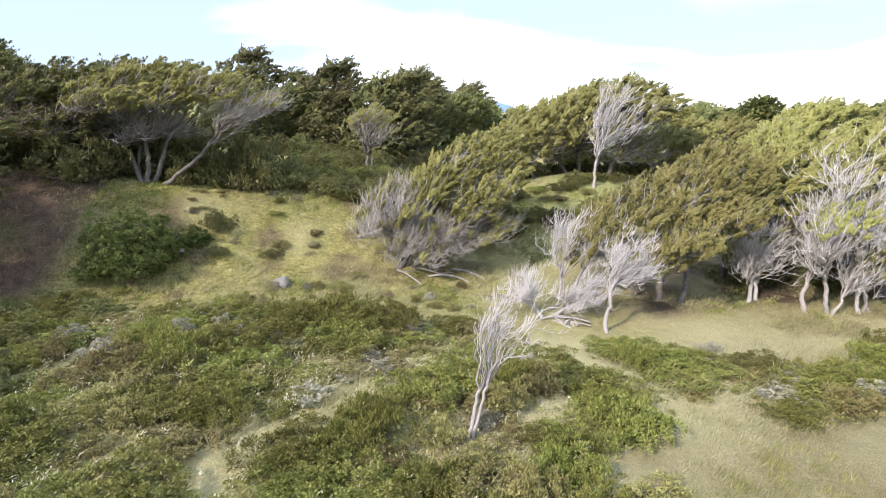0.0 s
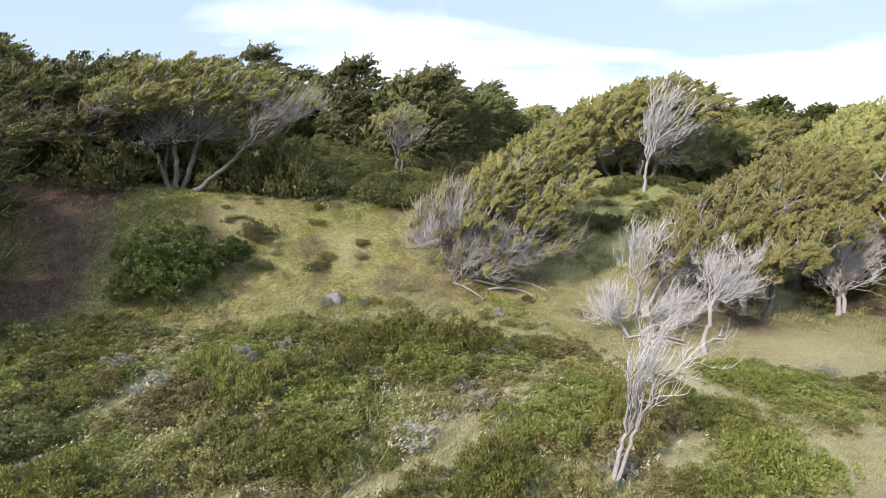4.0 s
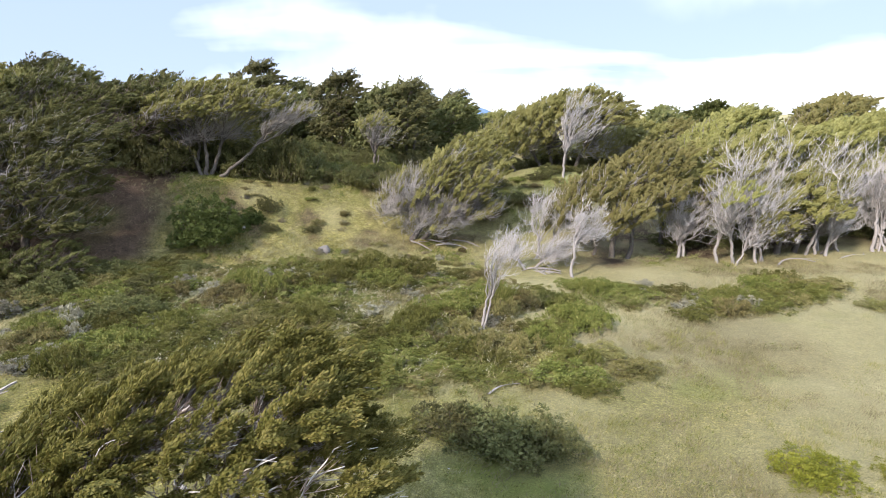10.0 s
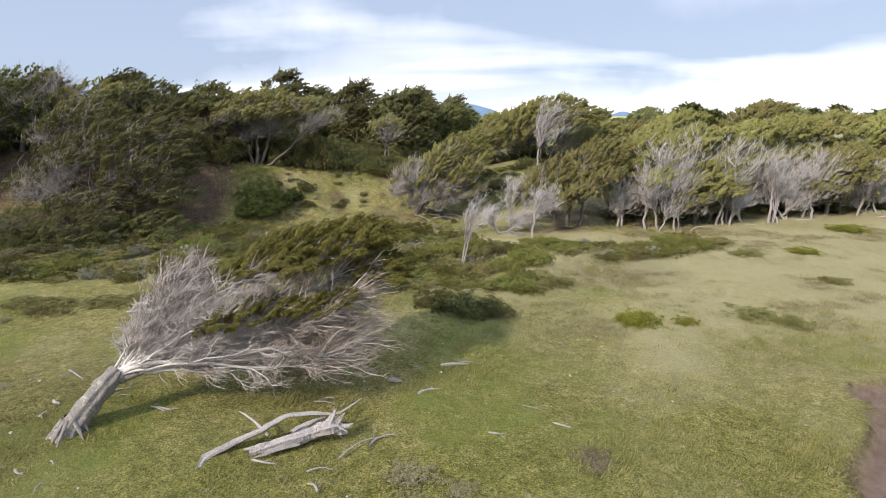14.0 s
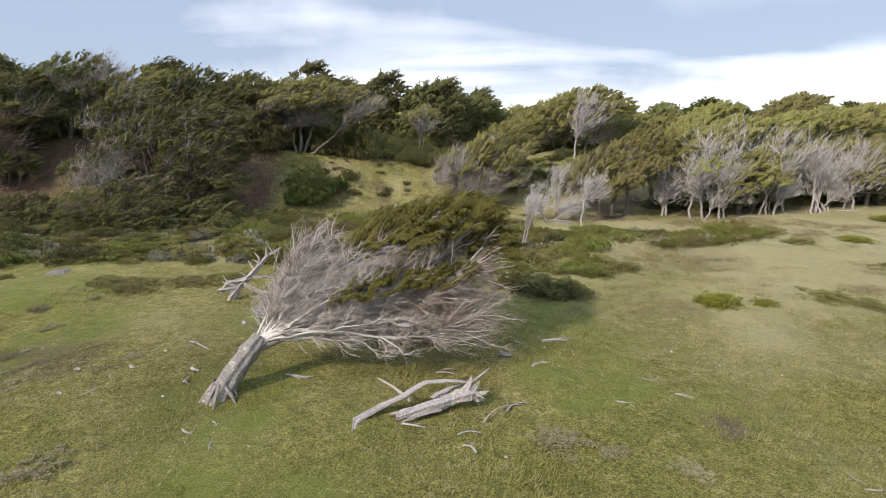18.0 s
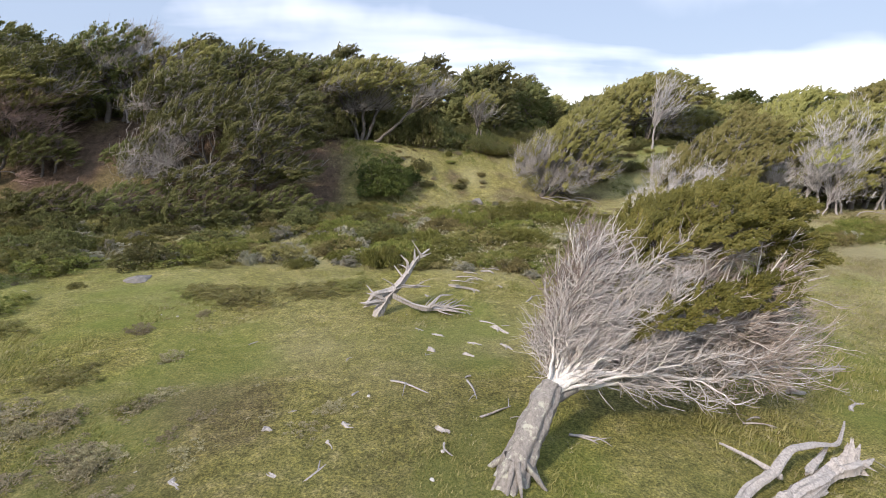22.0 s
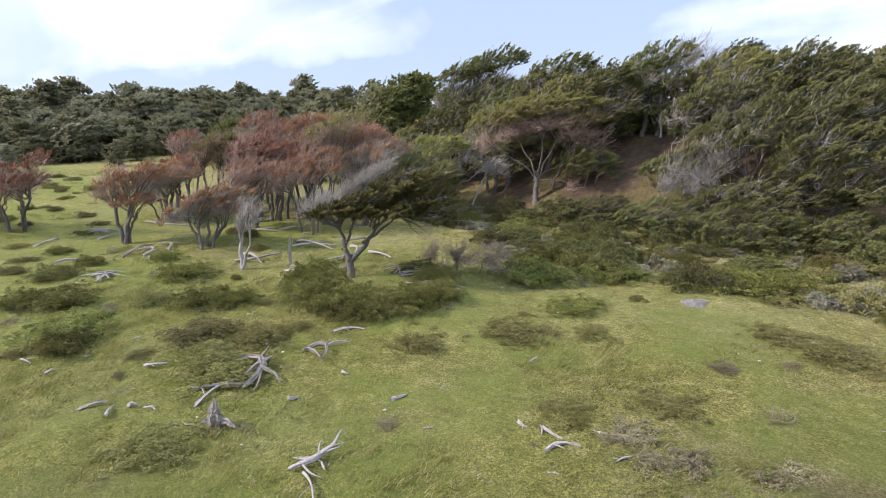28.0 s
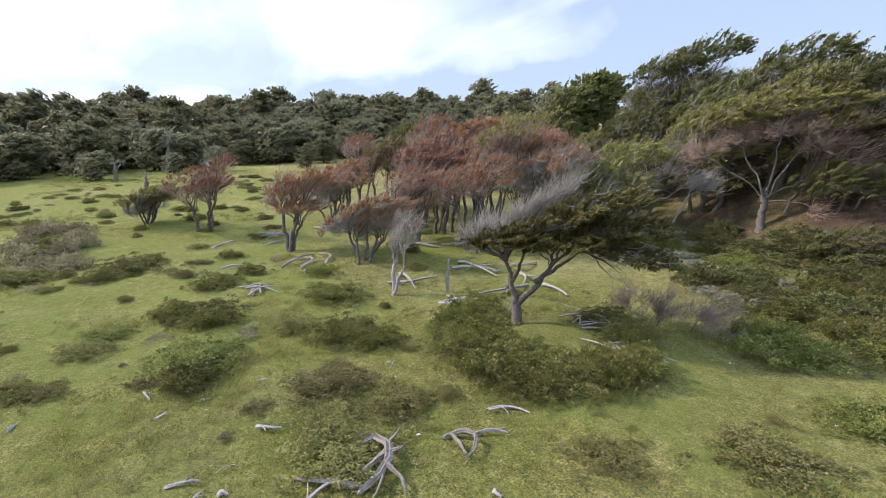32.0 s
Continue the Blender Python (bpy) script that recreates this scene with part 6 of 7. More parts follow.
# ---- dead wood ----
def deadwood(name, base, limbs, label, mat, seed, group="", category="dead wood"):
    """Limbs: lists of (x, y, z, radius) from base; ridged, tapered and broken off at the ends."""
    rng = np.random.default_rng(seed)
    root = tagged(new(name), label, category, group)
    root.location = base
    for limb in limbs:
        a = np.asarray(limb, float)
        big = a[:, 3].max() > 0.04
        n, k = (6 * len(a), 12) if big else (max(5, 2 * len(a)), 5)
        u, uu = np.linspace(0, 1, n), np.linspace(0, 1, len(a))
        p = np.stack([np.interp(u, uu, a[:, i]) for i in range(4)], -1)
        for _ in range(3):
            p[1:-1] = (p[:-2] + 2 * p[1:-1] + p[2:]) / 4
        wander = np.cumsum(rng.normal(size=(n - 2, 3)), 0)
        p[1:-1, :3] += (wander - wander.mean(0)) * p[1:-1, 3:] * 0.07
        v, q = tubes(p[None, :, :3], p[None, :, 3], k)
        line = np.repeat(p[:, :3], k, 0)
        groove = np.tile(rng.uniform(0.5, 1.25, k), n) * (1 + 0.03 * rng.normal(size=n * k)) * (1 + 0.16 * np.sin(np.repeat(u * 9, k) + np.tile(rng.uniform(0, 6.3, k), n)))
        v = line + (v - line) * groove[:, None]
        tan = unit(p[-1, :3] - p[-2, :3])
        v[-k:] += tan * (rng.uniform(-1.0, 2.4, k) * p[-1, 3])[:, None]
        v[:k] -= unit(p[1, :3] - p[0, :3]) * (rng.uniform(-0.5, 1.6, k) * p[0, 3])[:, None]
        tip = np.array([(0, i, i + 1, i + 1) for i in range(1, k - 1)])[:, :3]
        tip4 = np.array([(0, i, i + 1, min(i + 2, k - 1)) for i in range(1, k - 2, 2)])
        mesh_object("limb", v, np.concatenate((q, tip4[:, ::-1], tip4 + (n - 1) * k)), mat, root, smooth=not big)
    return root


def stick(x0, y0, x1, y1, r, seed, group, mat=None):
    """A broken branch lying on the turf from one place to another, with a side twig."""
    rng = random.Random(seed)
    base = on(x0, y0)
    dx, dy = x1 - x0, y1 - y0
    ln = math.hypot(dx, dy)
    nx, ny = -dy / max(ln, 0.01), dx / max(ln, 0.01)
    arch, bow = rng.uniform(0.02, 0.10) * ln, rng.uniform(-0.22, 0.22) * ln
    end = float(height(x1, y1)) - base[2]
    line = [(u * dx + bow * 4 * u * (1 - u) * nx, u * dy + bow * 4 * u * (1 - u) * ny, u * end + r * 0.7 + arch * 4 * u * (1 - u), r * (1.1 - 0.6 * u)) for u in (0, 0.25, 0.5, 0.75, 1.0)]
    limbs = [line]
    k = rng.choice((1, 2, 3))
    x, y, z, rr = line[k]
    s = rng.choice((-1, 1)) * rng.uniform(0.2, 0.4) * ln
    limbs.append([(x, y, z, rr * 0.7), (x + dx * 0.15 + nx * s * 0.5, y + dy * 0.15 + ny * s * 0.5, z + 0.04 * ln, rr * 0.5), (x + dx * 0.28 + nx * s, y + dy * 0.28 + ny * s, max(z - 0.01, r * 0.5), rr * 0.25)])
    return deadwood("fallen_branch", base, limbs, "bleached fallen branch lying on the turf", mat or WOOD_DEAD, seed, group, "branch")


meadow_sticks = [(-11.1, -1.9, -10.3, -2.6), (-9.5, -2.0, -9.4, -2.9), (-9.4, -3.5, -8.7, -3.0), (-7.8, -3.9, -7.1, -4.1), (-7.9, -3.9, -7.4, -4.4), (-12.3, -5.3, -11.7, -4.5), (-12.8, -4.8, -12.5, -5.0), (-13.3, -4.2, -13.1, -4.5), (-12.0, -4.2, -11.9, -4.5), (-10.2, -3.9, -10.0, -4.0), (-9.2, 6.2, -8.3, 5.8), (-8.0, 7.3, -7.6, 7.1), (-7.1, 3.8, -6.7, 4.6), (-8.7, 2.2, -8.2, 1.5), (-9.2, 0.4, -8.9, 0.2), (-7.6, 1.8, -7.3, 1.4), (-14.2, -4.8, -14.0, -5.0), (-12.9, -3.1, -12.7, -3.0)]
for i, s in enumerate(meadow_sticks):
    stick(*s, 0.03 if math.dist(s[:2], s[2:]) > 0.5 else 0.045, 600 + i, "fallen branches on the meadow")
left_sticks = [(-20.3, -3.3, -20.0, -3.4), (-19.9, -3.2, -19.3, -3.3), (-19.3, -3.8, -18.9, -3.3), (-22.7, -6.9, -22.1, -6.8), (-26.3, -7.3, -26.8, -6.1), (-26.6, -3.5, -26.3, -3.0), (-27.2, -2.8, -26.6, -2.2), (-29.4, -7.3, -29.1, -6.9), (-28.2, -9.1, -28.1, -8.6), (-27.4, -8.8, -27.7, -8.6), (-32.6, -9.4, -32.1, -9.3), (-24.9, -5.8, -24.8, -5.6), (-18.9, -2.7, -18.7, -2.6), (-25.0, -4.2, -24.8, -4.2)]
for i, s in enumerate(left_sticks):
    stick(*s, 0.04, 630 + i, "fallen branches on the pasture")
strewn = [(-10.1, -4.3, -10.0, -4.6), (-9.4, -0.4, -9.2, -0.6), (-9.3, 5.5, -8.4, 5.0), (-8.0, -0.4, -7.6, -0.4), (-8.4, 0.3, -8.2, 0.0), (-10.2, -0.1, -10.1, -0.2), (-10.5, 1.7, -10.3, 1.5), (-10.1, 1.1, -9.8, 0.9), (-6.4, 3.0, -6.2, 2.7), (-12.1, -0.6, -12.0, -0.3), (-11.8, -3.6, -11.6, -3.8), (-13.1, -3.6, -13.0, -3.7), (-12.8, -4.4, -12.6, -4.5), (-12.7, -4.1, -12.5, -4.1), (-8.4, 1.6, -8.1, 1.2), (-4.2, -3.0, -3.6, -3.1), (-0.8, -0.5, 0.0, -0.4), (-2.3, -1.6, -2.0, -1.7), (-3.2, -5.4, -2.2, -4.5)]
for i, s in enumerate(strewn):
    stick(*s, 0.022 + 0.02 * (i % 3), 740 + i, "fallen branches on the meadow")
litter = [(-3.8, -5.9, -3.3, -5.8), (-5.0, -5.6, -4.5, -5.7), (-1.5, -2.4, -1.0, -2.1), (-8.9, -6.0, -8.8, -6.1), (-9.4, -6.3, -9.2, -6.4), (0.3, -2.9, 0.5, -3.2), (0.9, -2.9, 1.8, -3.2), (1.9, -3.8, 2.3, -4.0), (0.2, -4.3, 0.7, -4.3), (-0.4, -0.4, 0.3, -0.3), (-2.6, -4.9, -2.1, -4.4), (-23.0, -4.3, -22.9, -4.0), (-25.7, -7.8, -25.4, -7.6), (-27.1, -8.1, -26.8, -8.0), (-27.5, -8.3, -27.4, -8.2), (-25.9, -8.0, -25.8, -7.9), (-31.0, -9.2, -31.2, -9.0), (-32.2, -12.0, -32.5, -11.9), (-28.8, -5.9, -29.0, -5.5), (-22.3, -7.1, -21.4, -7.5)]
for i, s in enumerate(litter):
    stick(*s, 0.02 + 0.012 * (i % 3), 770 + i, "fallen branches on the meadow")
grove_sticks = [(-38.3, 2.8, -36.7, 4.1), (-34.3, 4.4, -32.4, 4.1), (-34.1, -0.2, -32.4, 0.6), (-38.6, 0.3, -36.3, -0.1), (-39.0, 3.5, -36.2, 3.6), (-49.7, -5.8, -50.7, -4.4), (-44.5, -6.0, -44.2, -5.1), (-36.0, 4.6, -34.6, 3.8)]
more = random.Random(77)
for i in range(16):
    x, y, a, ln = more.uniform(-52, -34), more.uniform(-4, 6.5), more.uniform(0, 6.3), more.uniform(0.8, 2.4)
    grove_sticks.append((x, y, x + ln * math.cos(a), y + ln * math.sin(a)))
for i, s in enumerate(grove_sticks):
    stick(*s, 0.06, 650 + i, "fallen branches under the grove")
front_sticks = [(-9.0, 6.6, -8.0, 6.1), (-7.9, 7.7, -7.2, 7.5), (-7.8, 8.4, -6.6, 8.3), (-8.7, 7.2, -8.2, 7.0), (-11.2, 10.6, -10.6, 10.4), (-9.3, 5.7, -9.0, 5.7), (0.3, 6.9, 1.4, 7.5), (-6.0, 7.9, -5.6, 7.9)]
for i, s in enumerate(front_sticks):
    stick(*s, 0.026, 670 + i, "bleached driftwood on the grass")
slope_sticks = [(-2.0, 23.1, -0.9, 21.9), (-1.1, 23.4, 0.4, 22.8), (-0.6, 22.8, 1.1, 22.4), (0.4, 23.6, 1.8, 22.9), (16.4, 18.8, 18.6, 19.2), (20.2, 19.6, 22.4, 19.9), (25.2, 21.4, 27.4, 21.6), (32.2, 22.2, 35.0, 22.0)]
for i, s in enumerate(slope_sticks):
    stick(*s, 0.045, 690 + i, "fallen branches by the slope")
for i in range(70):
    r = random.Random(900 + i)
    x, y = (r.uniform(-36, 4), r.uniform(-9, 7)) if i % 3 else (r.uniform(-50, -30), r.uniform(-9, 6))
    a, ln = r.uniform(0, 6.3), r.uniform(0.12, 0.4) * (1 if i % 3 else 2)
    if float(shore(x, y)) < -0.6 and float(heath(x, y)) < 0.1:
        stick(x, y, x + ln * math.cos(a), y + ln * math.sin(a), r.uniform(0.012, 0.03), 900 + i, "broken twigs on the turf")
# brush heaps: many crossed branches, one heap each
for i, (x, y, wide) in enumerate([(-40.0, -5.2, 1.0), (-33.2, 0.4, 1.1), (-50.6, -2.2, 1.3), (-29.2, 2.4, 1.2), (-27.4, 1.4, 1.0), (4.4, 18.4, 0.9)]):
    r = random.Random(710 + i)
    limbs = []
    for n in range(14):
        a, ln = r.uniform(0, math.pi), r.uniform(0.5, 1.0) * wide
        ox, oy, oz = r.uniform(-0.5, 0.5) * wide, r.uniform(-0.3, 0.3) * wide, r.uniform(0.03, 0.28)
        c, s = math.cos(a) * ln, math.sin(a) * ln * 0.6
        limbs.append([(ox - c, oy - s, oz * 0.5, 0.035), (ox, oy, oz + 0.06, 0.03), (ox + c, oy + s, oz * 0.6, 0.012)])
    deadwood("brush_heap", on(x, y), limbs, "heap of grey broken branches on the turf", WOOD_DEAD, 720 + i, "brush heaps", "brush heap")
deadwood("driftwood_log", on(-27.0, -5.6), [
    [(-0.95, -0.1, 0.03, 0.05), (-0.55, 0.22, 0.14, 0.075), (0.0, 0.3, 0.24, 0.085), (0.45, 0.12, 0.24, 0.08), (0.72, -0.2, 0.14, 0.07), (0.86, -0.6, 0.03, 0.04)],
    [(0.1, 0.3, 0.22, 0.06), (0.3, -0.1, 0.17, 0.05), (0.42, -0.55, 0.04, 0.02)], [(-0.5, 0.2, 0.16, 0.05), (-0.42, -0.2, 0.1, 0.035), (-0.5, -0.55, 0.03, 0.014)], [(0.55, 0.0, 0.2, 0.06), (1.0, 0.12, 0.16, 0.045), (1.35, 0.02, 0.05, 0.015)], [(0.0, 0.3, 0.24, 0.04), (-0.05, 0.5, 0.38, 0.022), (-0.1, 0.6, 0.46, 0.008)],
    [(0.3, 0.2, 0.26, 0.045), (0.42, 0.4, 0.36, 0.018)], [(-0.85, 0.0, 0.08, 0.04), (-1.3, -0.2, 0.05, 0.025), (-1.7, -0.15, 0.03, 0.01)], [(0.7, -0.1, 0.14, 0.04), (1.05, -0.35, 0.08, 0.03), (1.25, -0.6, 0.03, 0.01)]],
    "weathered branching log among twiggy shrubs", WOOD_DARK, 731, category="log")
deadwood("lying_limb", on(-26.6, -6.5), [[(-0.55, -0.55, 0.02, 0.03), (-0.2, -0.2, 0.07, 0.05), (0.1, 0.15, 0.08, 0.055), (0.35, 0.5, 0.05, 0.03)], [(0.0, 0.05, 0.08, 0.03), (0.25, 0.0, 0.09, 0.012)]],
    "grey weathered limb lying beside a branching log", WOOD_DARK, 737, category="branch")
deadwood("arched_branch", on(-26.5, -3.9), [[(-0.38, -0.2, 0.0, 0.05), (-0.2, 0.1, 0.16, 0.06), (0.12, 0.2, 0.2, 0.055), (0.42, -0.02, 0.1, 0.04), (0.5, -0.25, 0.02, 0.02)], [(-0.3, -0.1, 0.06, 0.04), (0.05, -0.14, 0.09, 0.045), (0.36, -0.18, 0.04, 0.025)], [(0.1, 0.2, 0.2, 0.03), (0.2, 0.32, 0.3, 0.01)]],
    "arched grey branch standing on the turf", WOOD_DARK, 732, category="branch")
deadwood("forked_branch", on(-22.4, -6.7), [[(-0.15, -0.5, 0.03, 0.04), (0.0, -0.1, 0.1, 0.045), (0.02, 0.3, 0.2, 0.035), (-0.1, 0.6, 0.34, 0.012)], [(0.0, 0.0, 0.1, 0.035), (-0.3, 0.2, 0.16, 0.022), (-0.45, 0.4, 0.1, 0.008)], [(0.0, 0.1, 0.12, 0.03), (0.22, 0.3, 0.24, 0.014)], [(-0.1, -0.3, 0.06, 0.03), (0.25, -0.4, 0.05, 0.018), (0.5, -0.3, 0.03, 0.008)], [(0.02, 0.25, 0.19, 0.022), (0.12, 0.55, 0.2, 0.008)], [(-0.1, -0.2, 0.07, 0.025), (-0.4, -0.3, 0.04, 0.01)]],
    "forked white branch lying on the turf", WOOD_DEAD, 733, category="branch")
deadwood("dark_stump", on(-25.2, -7.4), [[(0, 0, -0.1, 0.17), (0.02, 0.02, 0.2, 0.14), (0.0, 0.04, 0.36, 0.09), (-0.04, 0.05, 0.56, 0.02)], [(0.06, 0.03, 0.2, 0.09), (0.1, 0.06, 0.4, 0.03)], [(0.08, 0.05, 0.1, 0.09), (0.3, 0.16, 0.12, 0.06), (0.5, 0.2, 0.05, 0.025)], [(-0.1, -0.05, 0.1, 0.08), (-0.2, -0.2, 0.02, 0.03)], [(-0.06, 0.06, 0.15, 0.08), (-0.14, 0.1, 0.42, 0.02)]],
    "dark jagged stump with one root on the turf", WOOD_DARK, 734, category="stump")
deadwood("standing_post", on(-35.4, 0.8), [[(0, 0, -0.1, 0.07), (0.02, 0, 0.6, 0.06), (0.08, 0.03, 1.25, 0.035)], [(0.03, 0, 0.7, 0.04), (0.2, 0.1, 1.1, 0.015)]], "grey broken trunk standing upright on turf", WOOD_DEAD, 735, category="stump")
deadwood("broken_trunk", on(23.6, 21.2), [[(0, 0, -0.1, 0.17), (0.05, 0, 0.7, 0.14), (0.1, 0, 1.2, 0.11), (0.18, 0, 1.6, 0.03)], [(-0.05, 0, 1.0, 0.07), (-0.15, 0, 1.45, 0.02)]], "broken bleached trunk standing by the slope", WOOD_DEAD, 736, category="stump")
deadwood("driftwood_log", on(-4.4, -5.0), [
    [(-1.7, -1.25, 0.02, 0.06), (-1.65, -0.6, 0.12, 0.085), (-1.15, -0.2, 0.2, 0.09), (-0.6, 0.0, 0.36, 0.08), (-0.1, 0.35, 0.55, 0.06), (0.5, 0.55, 0.5, 0.05), (1.0, 0.7, 0.36, 0.035), (1.5, 1.2, 0.5, 0.015)],
    [(-0.72, -0.34, 0.06, 0.07), (-0.4, -0.16, 0.12, 0.12), (0.1, 0.02, 0.14, 0.15), (0.5, 0.26, 0.16, 0.14), (0.8, 0.26, 0.19, 0.17), (1.05, 0.40, 0.22, 0.14)],
    [(0.95, 0.36, 0.3, 0.08), (1.12, 0.44, 0.42, 0.04), (1.2, 0.5, 0.5, 0.01)], [(1.0, 0.3, 0.2, 0.09), (1.25, 0.38, 0.24, 0.05), (1.4, 0.42, 0.28, 0.012)], [(0.9, 0.42, 0.32, 0.06), (0.98, 0.5, 0.52, 0.01)], [(1.0, 0.46, 0.12, 0.09), (1.28, 0.56, 0.12, 0.02)], [(-0.5, -0.2, 0.12, 0.08), (-0.85, -0.3, 0.12, 0.02)], [(0.2, -0.02, 0.1, 0.1), (-0.35, -0.34, 0.06, 0.06), (-0.6, -0.5, 0.04, 0.015)],
    [(0.85, 0.3, 0.25, 0.10), (0.95, 0.4, 0.5, 0.05), (1.0, 0.45, 0.62, 0.02)],
    [(-0.5, 0.05, 0.3, 0.05), (-0.8, 0.3, 0.45, 0.04), (-1.2, 0.5, 0.6, 0.015)],
    [(0.1, 0.2, 0.25, 0.07), (0.5, 0.45, 0.36, 0.05), (0.9, 0.8, 0.3, 0.02)]],
    "broken bleached log with a curved limb on turf", WOOD_DEAD, 301, category="log")
deadwood("dead_snag", on(-11.66, 2.8), [
    [(0, 0, -0.1, 0.16), (0.2, 0.15, 0.35, 0.14), (0.55, 0.4, 0.72, 0.12), (0.9, 0.7, 1.1, 0.09), (1.2, 1.0, 1.45, 0.06), (1.6, 1.4, 1.68, 0.025)],
    [(0.9, 0.7, 1.05, 0.06), (0.95, 0.8, 1.4, 0.035), (0.75, 0.9, 1.6, 0.015)],
    [(1.15, 0.95, 1.4, 0.05), (1.15, 1.1, 1.75, 0.02)],
    [(1.3, 1.1, 1.5, 0.03), (1.65, 1.1, 1.62, 0.01)], [(0.8, 0.6, 1.0, 0.035), (0.55, 0.8, 1.3, 0.012)], [(1.1, 0.5, 0.75, 0.03), (1.4, 0.2, 0.95, 0.01)], [(0.0, 0.1, 0.6, 0.04), (-0.25, 0.3, 0.85, 0.012)],
    [(2.0, 0.4, 0.1, 0.035), (2.4, 0.7, 0.25, 0.012)], [(1.3, 0.9, 0.75, 0.02), (1.75, 0.9, 0.9, 0.008)],
    [(0.55, 0.4, 0.7, 0.10), (0.0, 0.1, 0.65, 0.07), (-0.3, 0.0, 0.4, 0.02)],
    [(0.7, 0.5, 0.8, 0.07), (1.1, 0.5, 0.75, 0.05), (1.6, 0.6, 0.72, 0.015)],
    [(0.5, 0.3, 0.55, 0.09), (1.0, 0.3, 0.25, 0.09), (1.5, 0.25, 0.12, 0.08), (2.0, 0.4, 0.1, 0.05), (2.5, 0.3, 0.1, 0.015)],
    [(1.5, 0.25, 0.12, 0.06), (1.9, 0.7, 0.4, 0.03), (2.3, 0.9, 0.35, 0.01)],
    [(1.7, 0.3, 0.1, 0.05), (2.1, 0.05, 0.15, 0.03), (2.6, 0.0, 0.05, 0.01)]] + [
    [(1.5 + 0.09 * n, 0.3 + 0.05 * (n % 3), 0.1, 0.035), (1.8 + 0.09 * n, 0.3 + 0.4 * math.sin(n * 2.4), 0.16 + 0.08 * math.cos(n * 1.7), 0.02), (2.0 + 0.11 * n, 0.3 + 0.8 * math.sin(n * 2.4), 0.05 + 0.06 * (n % 4), 0.008)] for n in range(9)] + [
    [(0.3, 0.2, 0.4, 0.08), (0.1 - 0.12 * n, 0.15 - 0.1 * n, 0.5 + 0.14 * math.sin(n * 2.0), 0.05), (-0.15 - 0.1 * n, 0.1 + 0.2 * math.sin(n * 3.1), 0.45 + 0.25 * math.sin(n * 2.0), 0.012)] for n in range(4)] + [
    [(0.35 + 0.13 * n, 0.26 + 0.105 * n, 0.5 + 0.13 * n, 0.035), (0.35 + 0.13 * n + 0.22 * math.sin(n * 2.2), 0.26 + 0.105 * n + 0.2 * math.cos(n * 2.2), 0.62 + 0.15 * n, 0.02), (0.35 + 0.13 * n + 0.42 * math.sin(n * 2.2 + 0.4), 0.26 + 0.105 * n + 0.36 * math.cos(n * 2.2 + 0.4), 0.60 + 0.16 * n + 0.1 * math.sin(n), 0.007)] for n in range(9)] + [
    [(1.4 + 0.1 * n, 0.25, 0.12, 0.03), (1.5 + 0.1 * n, 0.3 + 0.25 * math.cos(n * 1.9), 0.26 + 0.05 * (n % 3), 0.018), (1.75 + 0.1 * n, 0.3 + 0.5 * math.cos(n * 1.9), 0.34 - 0.05 * (n % 4), 0.006)] for n in range(8)],
    "fallen white dead tree resting on its broken limbs", WOOD_DEAD, 302, category="dead tree")


def stone(x, y, size, flat, seed, mat, label, group=""):
    bm = bmesh.new()
    bmesh.ops.create_icosphere(bm, subdivisions=2, radius=1)
    for v in bm.verts:
        v.co *= 1 + 0.28 * noise.noise(v.co * 1.3 + Vector((seed, 0, 0))) + 0.1 * noise.noise(v.co * 3.1 + Vector((0, seed, 0)))
        v.co = Vector((v.co.x * size, v.co.y * size * 0.75, v.co.z * size * flat))
    me = bpy.data.meshes.new("stone")
    bm.to_mesh(me)
    bm.free()
    me.materials.append(mat)
    ob = tagged(new("stone", me), label, "stone", group)
    ob.location = on(x, y, -size * flat * 0.3)
    ob.rotation_euler = (0, 0, seed)
    return ob


stone(-20.0, 6.3, 0.5, 0.32, 1.0, STONE, "flat dark grey rock set in the turf")
stone(-6.5, 21.1, 0.42, 0.7, 2.0, STONE, "grey boulder at the edge of the shrubs")
stone(-10.9, 22.0, 0.16, 0.8, 3.0, PALE_STONE, "small pale stone on the bank")
stone(-30.5, 17.0, 0.5, 0.6, 4.0, STONE, "grey rock half buried in the bank")
for i in range(110):
    r = random.Random(800 + i)
    x, y = r.uniform(-33, 12), r.uniform(-9, 5)
    if float(shore(x, y)) < -0.5:
        stone(x, y, r.uniform(0.02, 0.05), 0.4, r.uniform(0, 6), PALE_STONE, "small pale stone in short turf", "pale stones on the meadow")


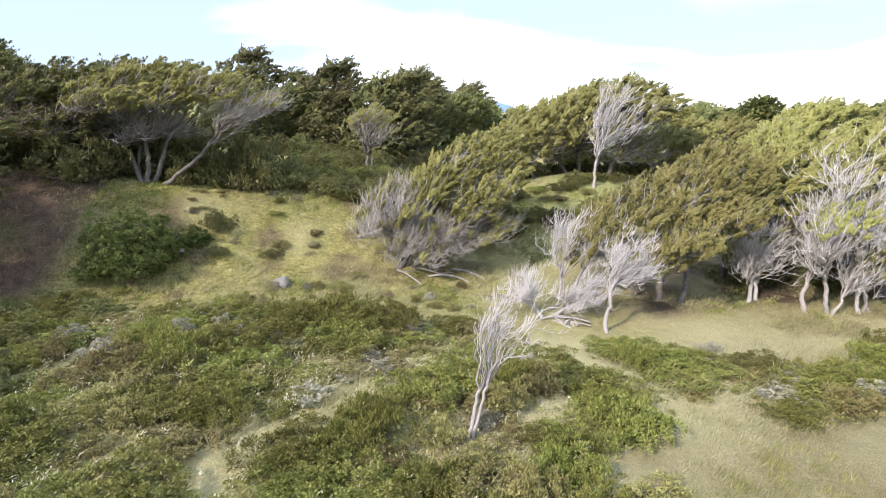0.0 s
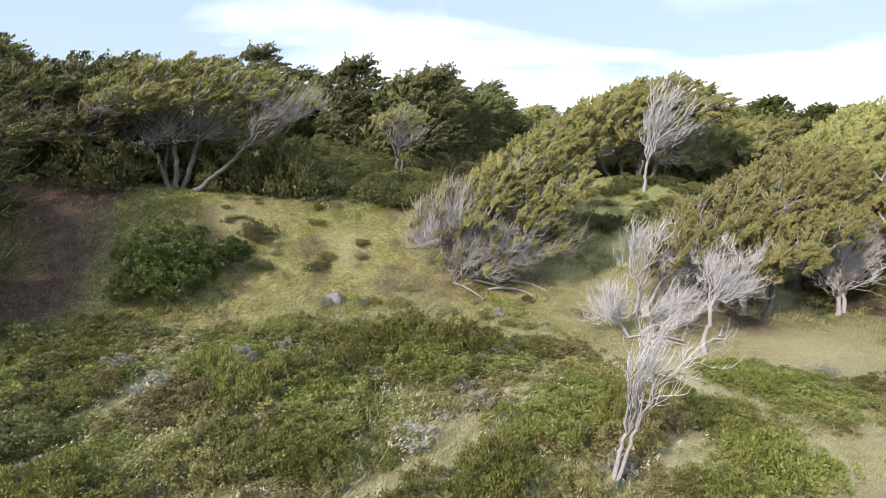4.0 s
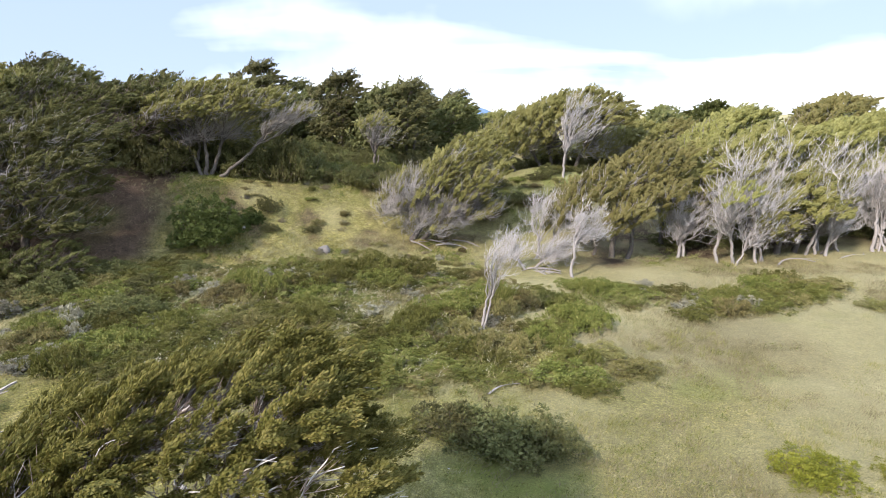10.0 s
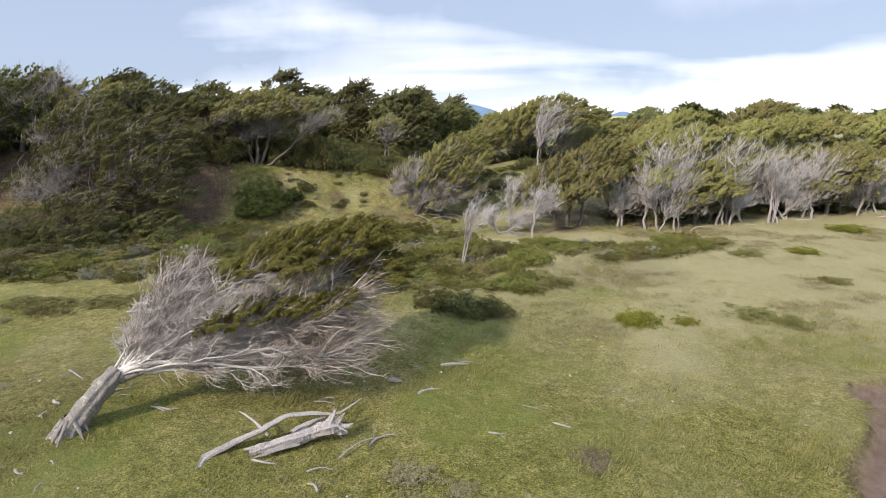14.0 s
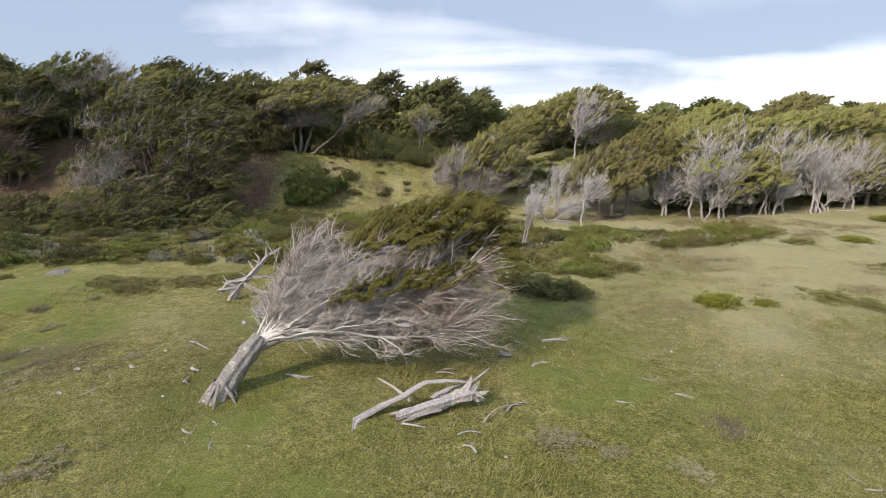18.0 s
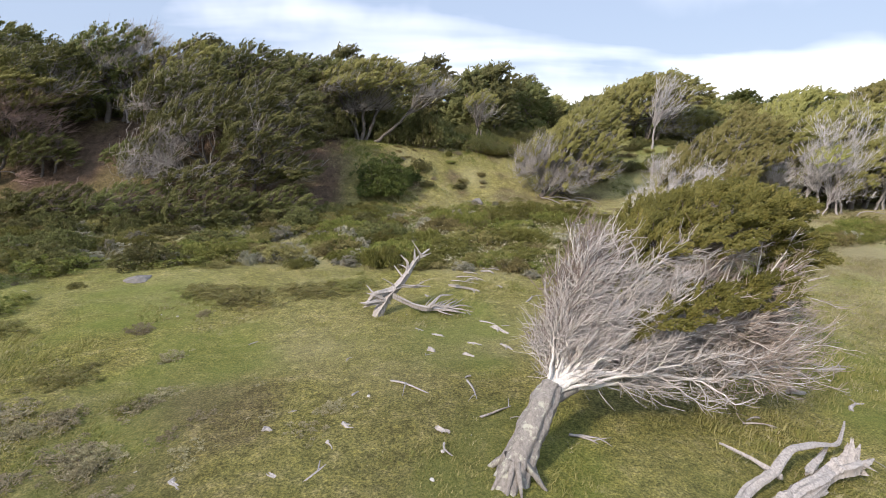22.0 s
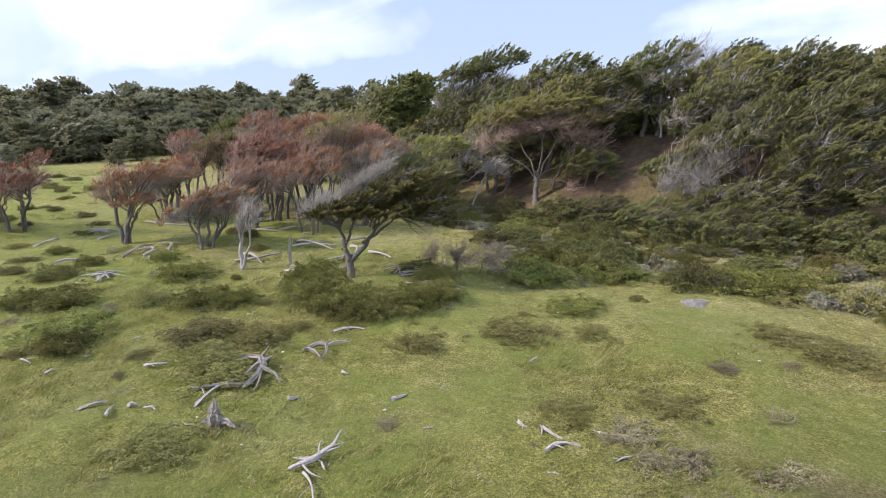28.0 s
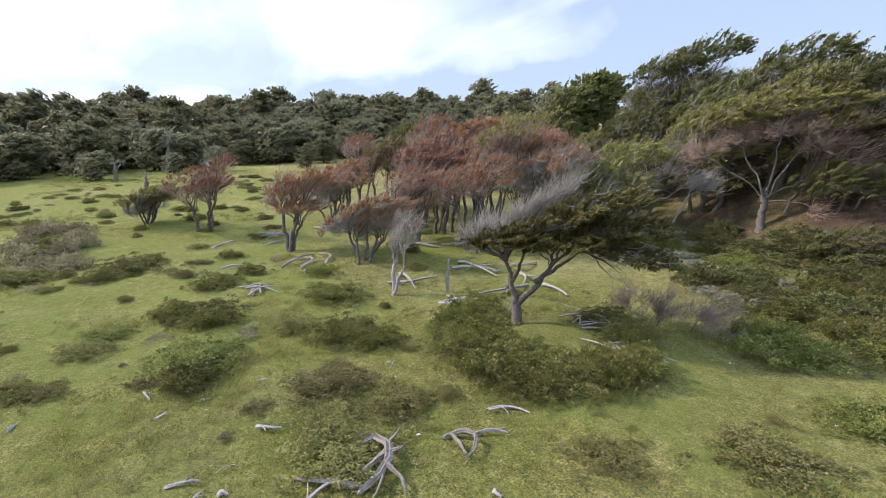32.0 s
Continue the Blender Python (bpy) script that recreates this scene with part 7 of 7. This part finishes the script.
# ---- grass ----
def sward(name, n, x0, x1, y0, y1, keep, tall, mat, seed, label, width=0.012, clump=4, lift=0.0, splay=0.35, patch=0.06):
    rng = np.random.default_rng(seed)
    cx, cy = rng.uniform(x0, x1, n), rng.uniform(y0, y1, n)
    ok = rng.uniform(0, 1, n) < keep(cx, cy)
    cx, cy = np.repeat(cx[ok], clump), np.repeat(cy[ok], clump)
    px, py = cx + rng.normal(size=len(cx)) * patch, cy + rng.normal(size=len(cx)) * patch
    at = np.stack((px, py, height(px, py) - 0.02 + lift * rng.uniform(0.6, 1.2, len(px))), -1)
    d = unit(UP + WIND * 0.35 + rng.normal(size=at.shape) * np.array((splay, splay, 0.05)))
    ln = tall * rng.uniform(0.5, 1.4, len(at))
    side = unit(np.cross(d, rng.normal(size=at.shape))) * (width * rng.uniform(0.7, 1.4, len(at)))[:, None]
    verts = np.stack((at - side, at + side, at + d * ln[:, None] + WIND * (ln * 0.2)[:, None]), 1).reshape(-1, 3)
    return tagged(mesh_object(name, verts, np.arange(len(verts)).reshape(-1, 3), mat, smooth=False), label, "grass", kind="stuff")


sward("meadow_grass", 60000, -34, 14, -12, 9, lambda x, y: (0.3 + 0.7 * sstep(-0.5, 0.5, vnoise(x, y, 1.1, 31))) * (1 - sstep(-0.3, 0, shore(x, y))), 0.06, GRASS_BLADE, 401, "short windblown meadow grass in green and straw tones", 0.008, 5)
sward("tall_grass", 90000, -26, 24, 5, 30, lambda x, y: np.clip(heath(x, y) + 0.35 * sstep(17, 20, y), 0, 1) * (0.35 + 0.65 * sstep(-0.3, 0.4, vnoise(x, y, 1.9, 32))), 0.14, STRAW_BLADE, 402, "tall dry straw-coloured grass between the shrubs", 0.010, 5, 0.0, 0.7)
sward("pale_sprig", 3600, -26, 3.5, 6, 20, lambda x, y: sstep(0.5, 0.95, heath(x, y)) * sstep(-14, -9, x) * (0.25 + 0.75 * sstep(-0.2, 0.5, vnoise(x, y, 1.0, 33))), 0.075, SPRIG, 403, "pale dead sprigs standing above the low shrubs", 0.008, 7, 0.30, 1.1, 0.05)
sward("shrub_grass", 7000, -26, 18, 6, 20, lambda x, y: heath(x, y) * sstep(0.0, 0.6, vnoise(x, y, 1.7, 35)), 0.30, STRAW_BLADE, 405, "long pale grass growing up through the shrubs", 0.009, 6, 0.16, 0.7, 0.10)
sward("slope_tuft", 6000, -15, 14, 18, 38, lambda x, y: sstep(-0.2, 0.5, vnoise(x, y, 1.6, 36)) * sstep(16, 19, y), 0.17, STRAW_BLADE, 406, "small dry tufts scattered over the grassy slope", 0.012, 18, 0.0, 0.6, 0.10)
sward("slope_weed", 5200, -15, 14, 18, 38, lambda x, y: sstep(-0.1, 0.5, vnoise(x, y, 2.1, 37)) * sstep(16, 19, y), 0.12, LEAF_SHRUB, 407, "low dark green weeds dotting the grassy slope", 0.022, 22, 0.0, 0.9, 0.13)
sward("coarse_grass", 15000, 0, 30, 2, 20, lambda x, y: sstep(-0.4, 0.4, vnoise(x, y, 1.2, 38)) * (1 - sstep(-0.3, 0, shore(x, y))), 0.11, STRAW_BLADE, 408, "coarse straw-coloured grass on the dry meadow", 0.010, 14, 0.0, 0.8, 0.14)
sward("tussock_grass", 9000, -90, 16, -18, 12, lambda x, y: sstep(0.0, 0.5, vnoise(x, y, 2.6, 34)) * (1 - sstep(-0.3, 0, shore(x, y))) * (1 - heath(x, y)), 0.16, GRASS_BLADE, 404, "rough grass tussocks scattered over the pasture", 0.010, 34, 0.0, 0.45, 0.13)
sward("turf_tuft", 7000, -40, 12, -11, 10, lambda x, y: (0.25 + 0.75 * sstep(-0.3, 0.5, vnoise(x, y, 1.3, 39))) * (1 - sstep(-0.3, 0, shore(x, y))), 0.08, STRAW_BLADE, 409, "small straw-coloured tufts in the grazed turf", 0.011, 12, 0.0, 0.8, 0.08)
sward("turf_herb", 7000, -40, 12, -11, 10, lambda x, y: (0.2 + 0.8 * sstep(-0.2, 0.5, vnoise(x, y, 1.9, 40))) * (1 - sstep(-0.3, 0, shore(x, y))), 0.06, LEAF_SHRUB, 410, "low dark green herbs in the grazed turf", 0.015, 12, 0.0, 1.0, 0.09)

# ---- the far range ----
rx = np.linspace(-500, 900, 60)
rz = 60 + 45 * np.exp(-((rx - 150) / 120) ** 2) + 12 * vnoise(rx, rx * 0, 70, 41)
ridge = np.stack((rx, np.full_like(rx, 2300.0), rz + 60), -1)
low = np.stack((rx, np.full_like(rx, 2150.0), np.full_like(rx, -20.0)), -1)
k = np.arange(59)
tagged(mesh_object("backdrop", np.concatenate((low, ridge)), np.stack((k, k + 1, k + 61, k + 60), -1), HAZED_RANGE), "mountain ridge on the horizon, coloured blue for haze", "mountains", kind="structure")
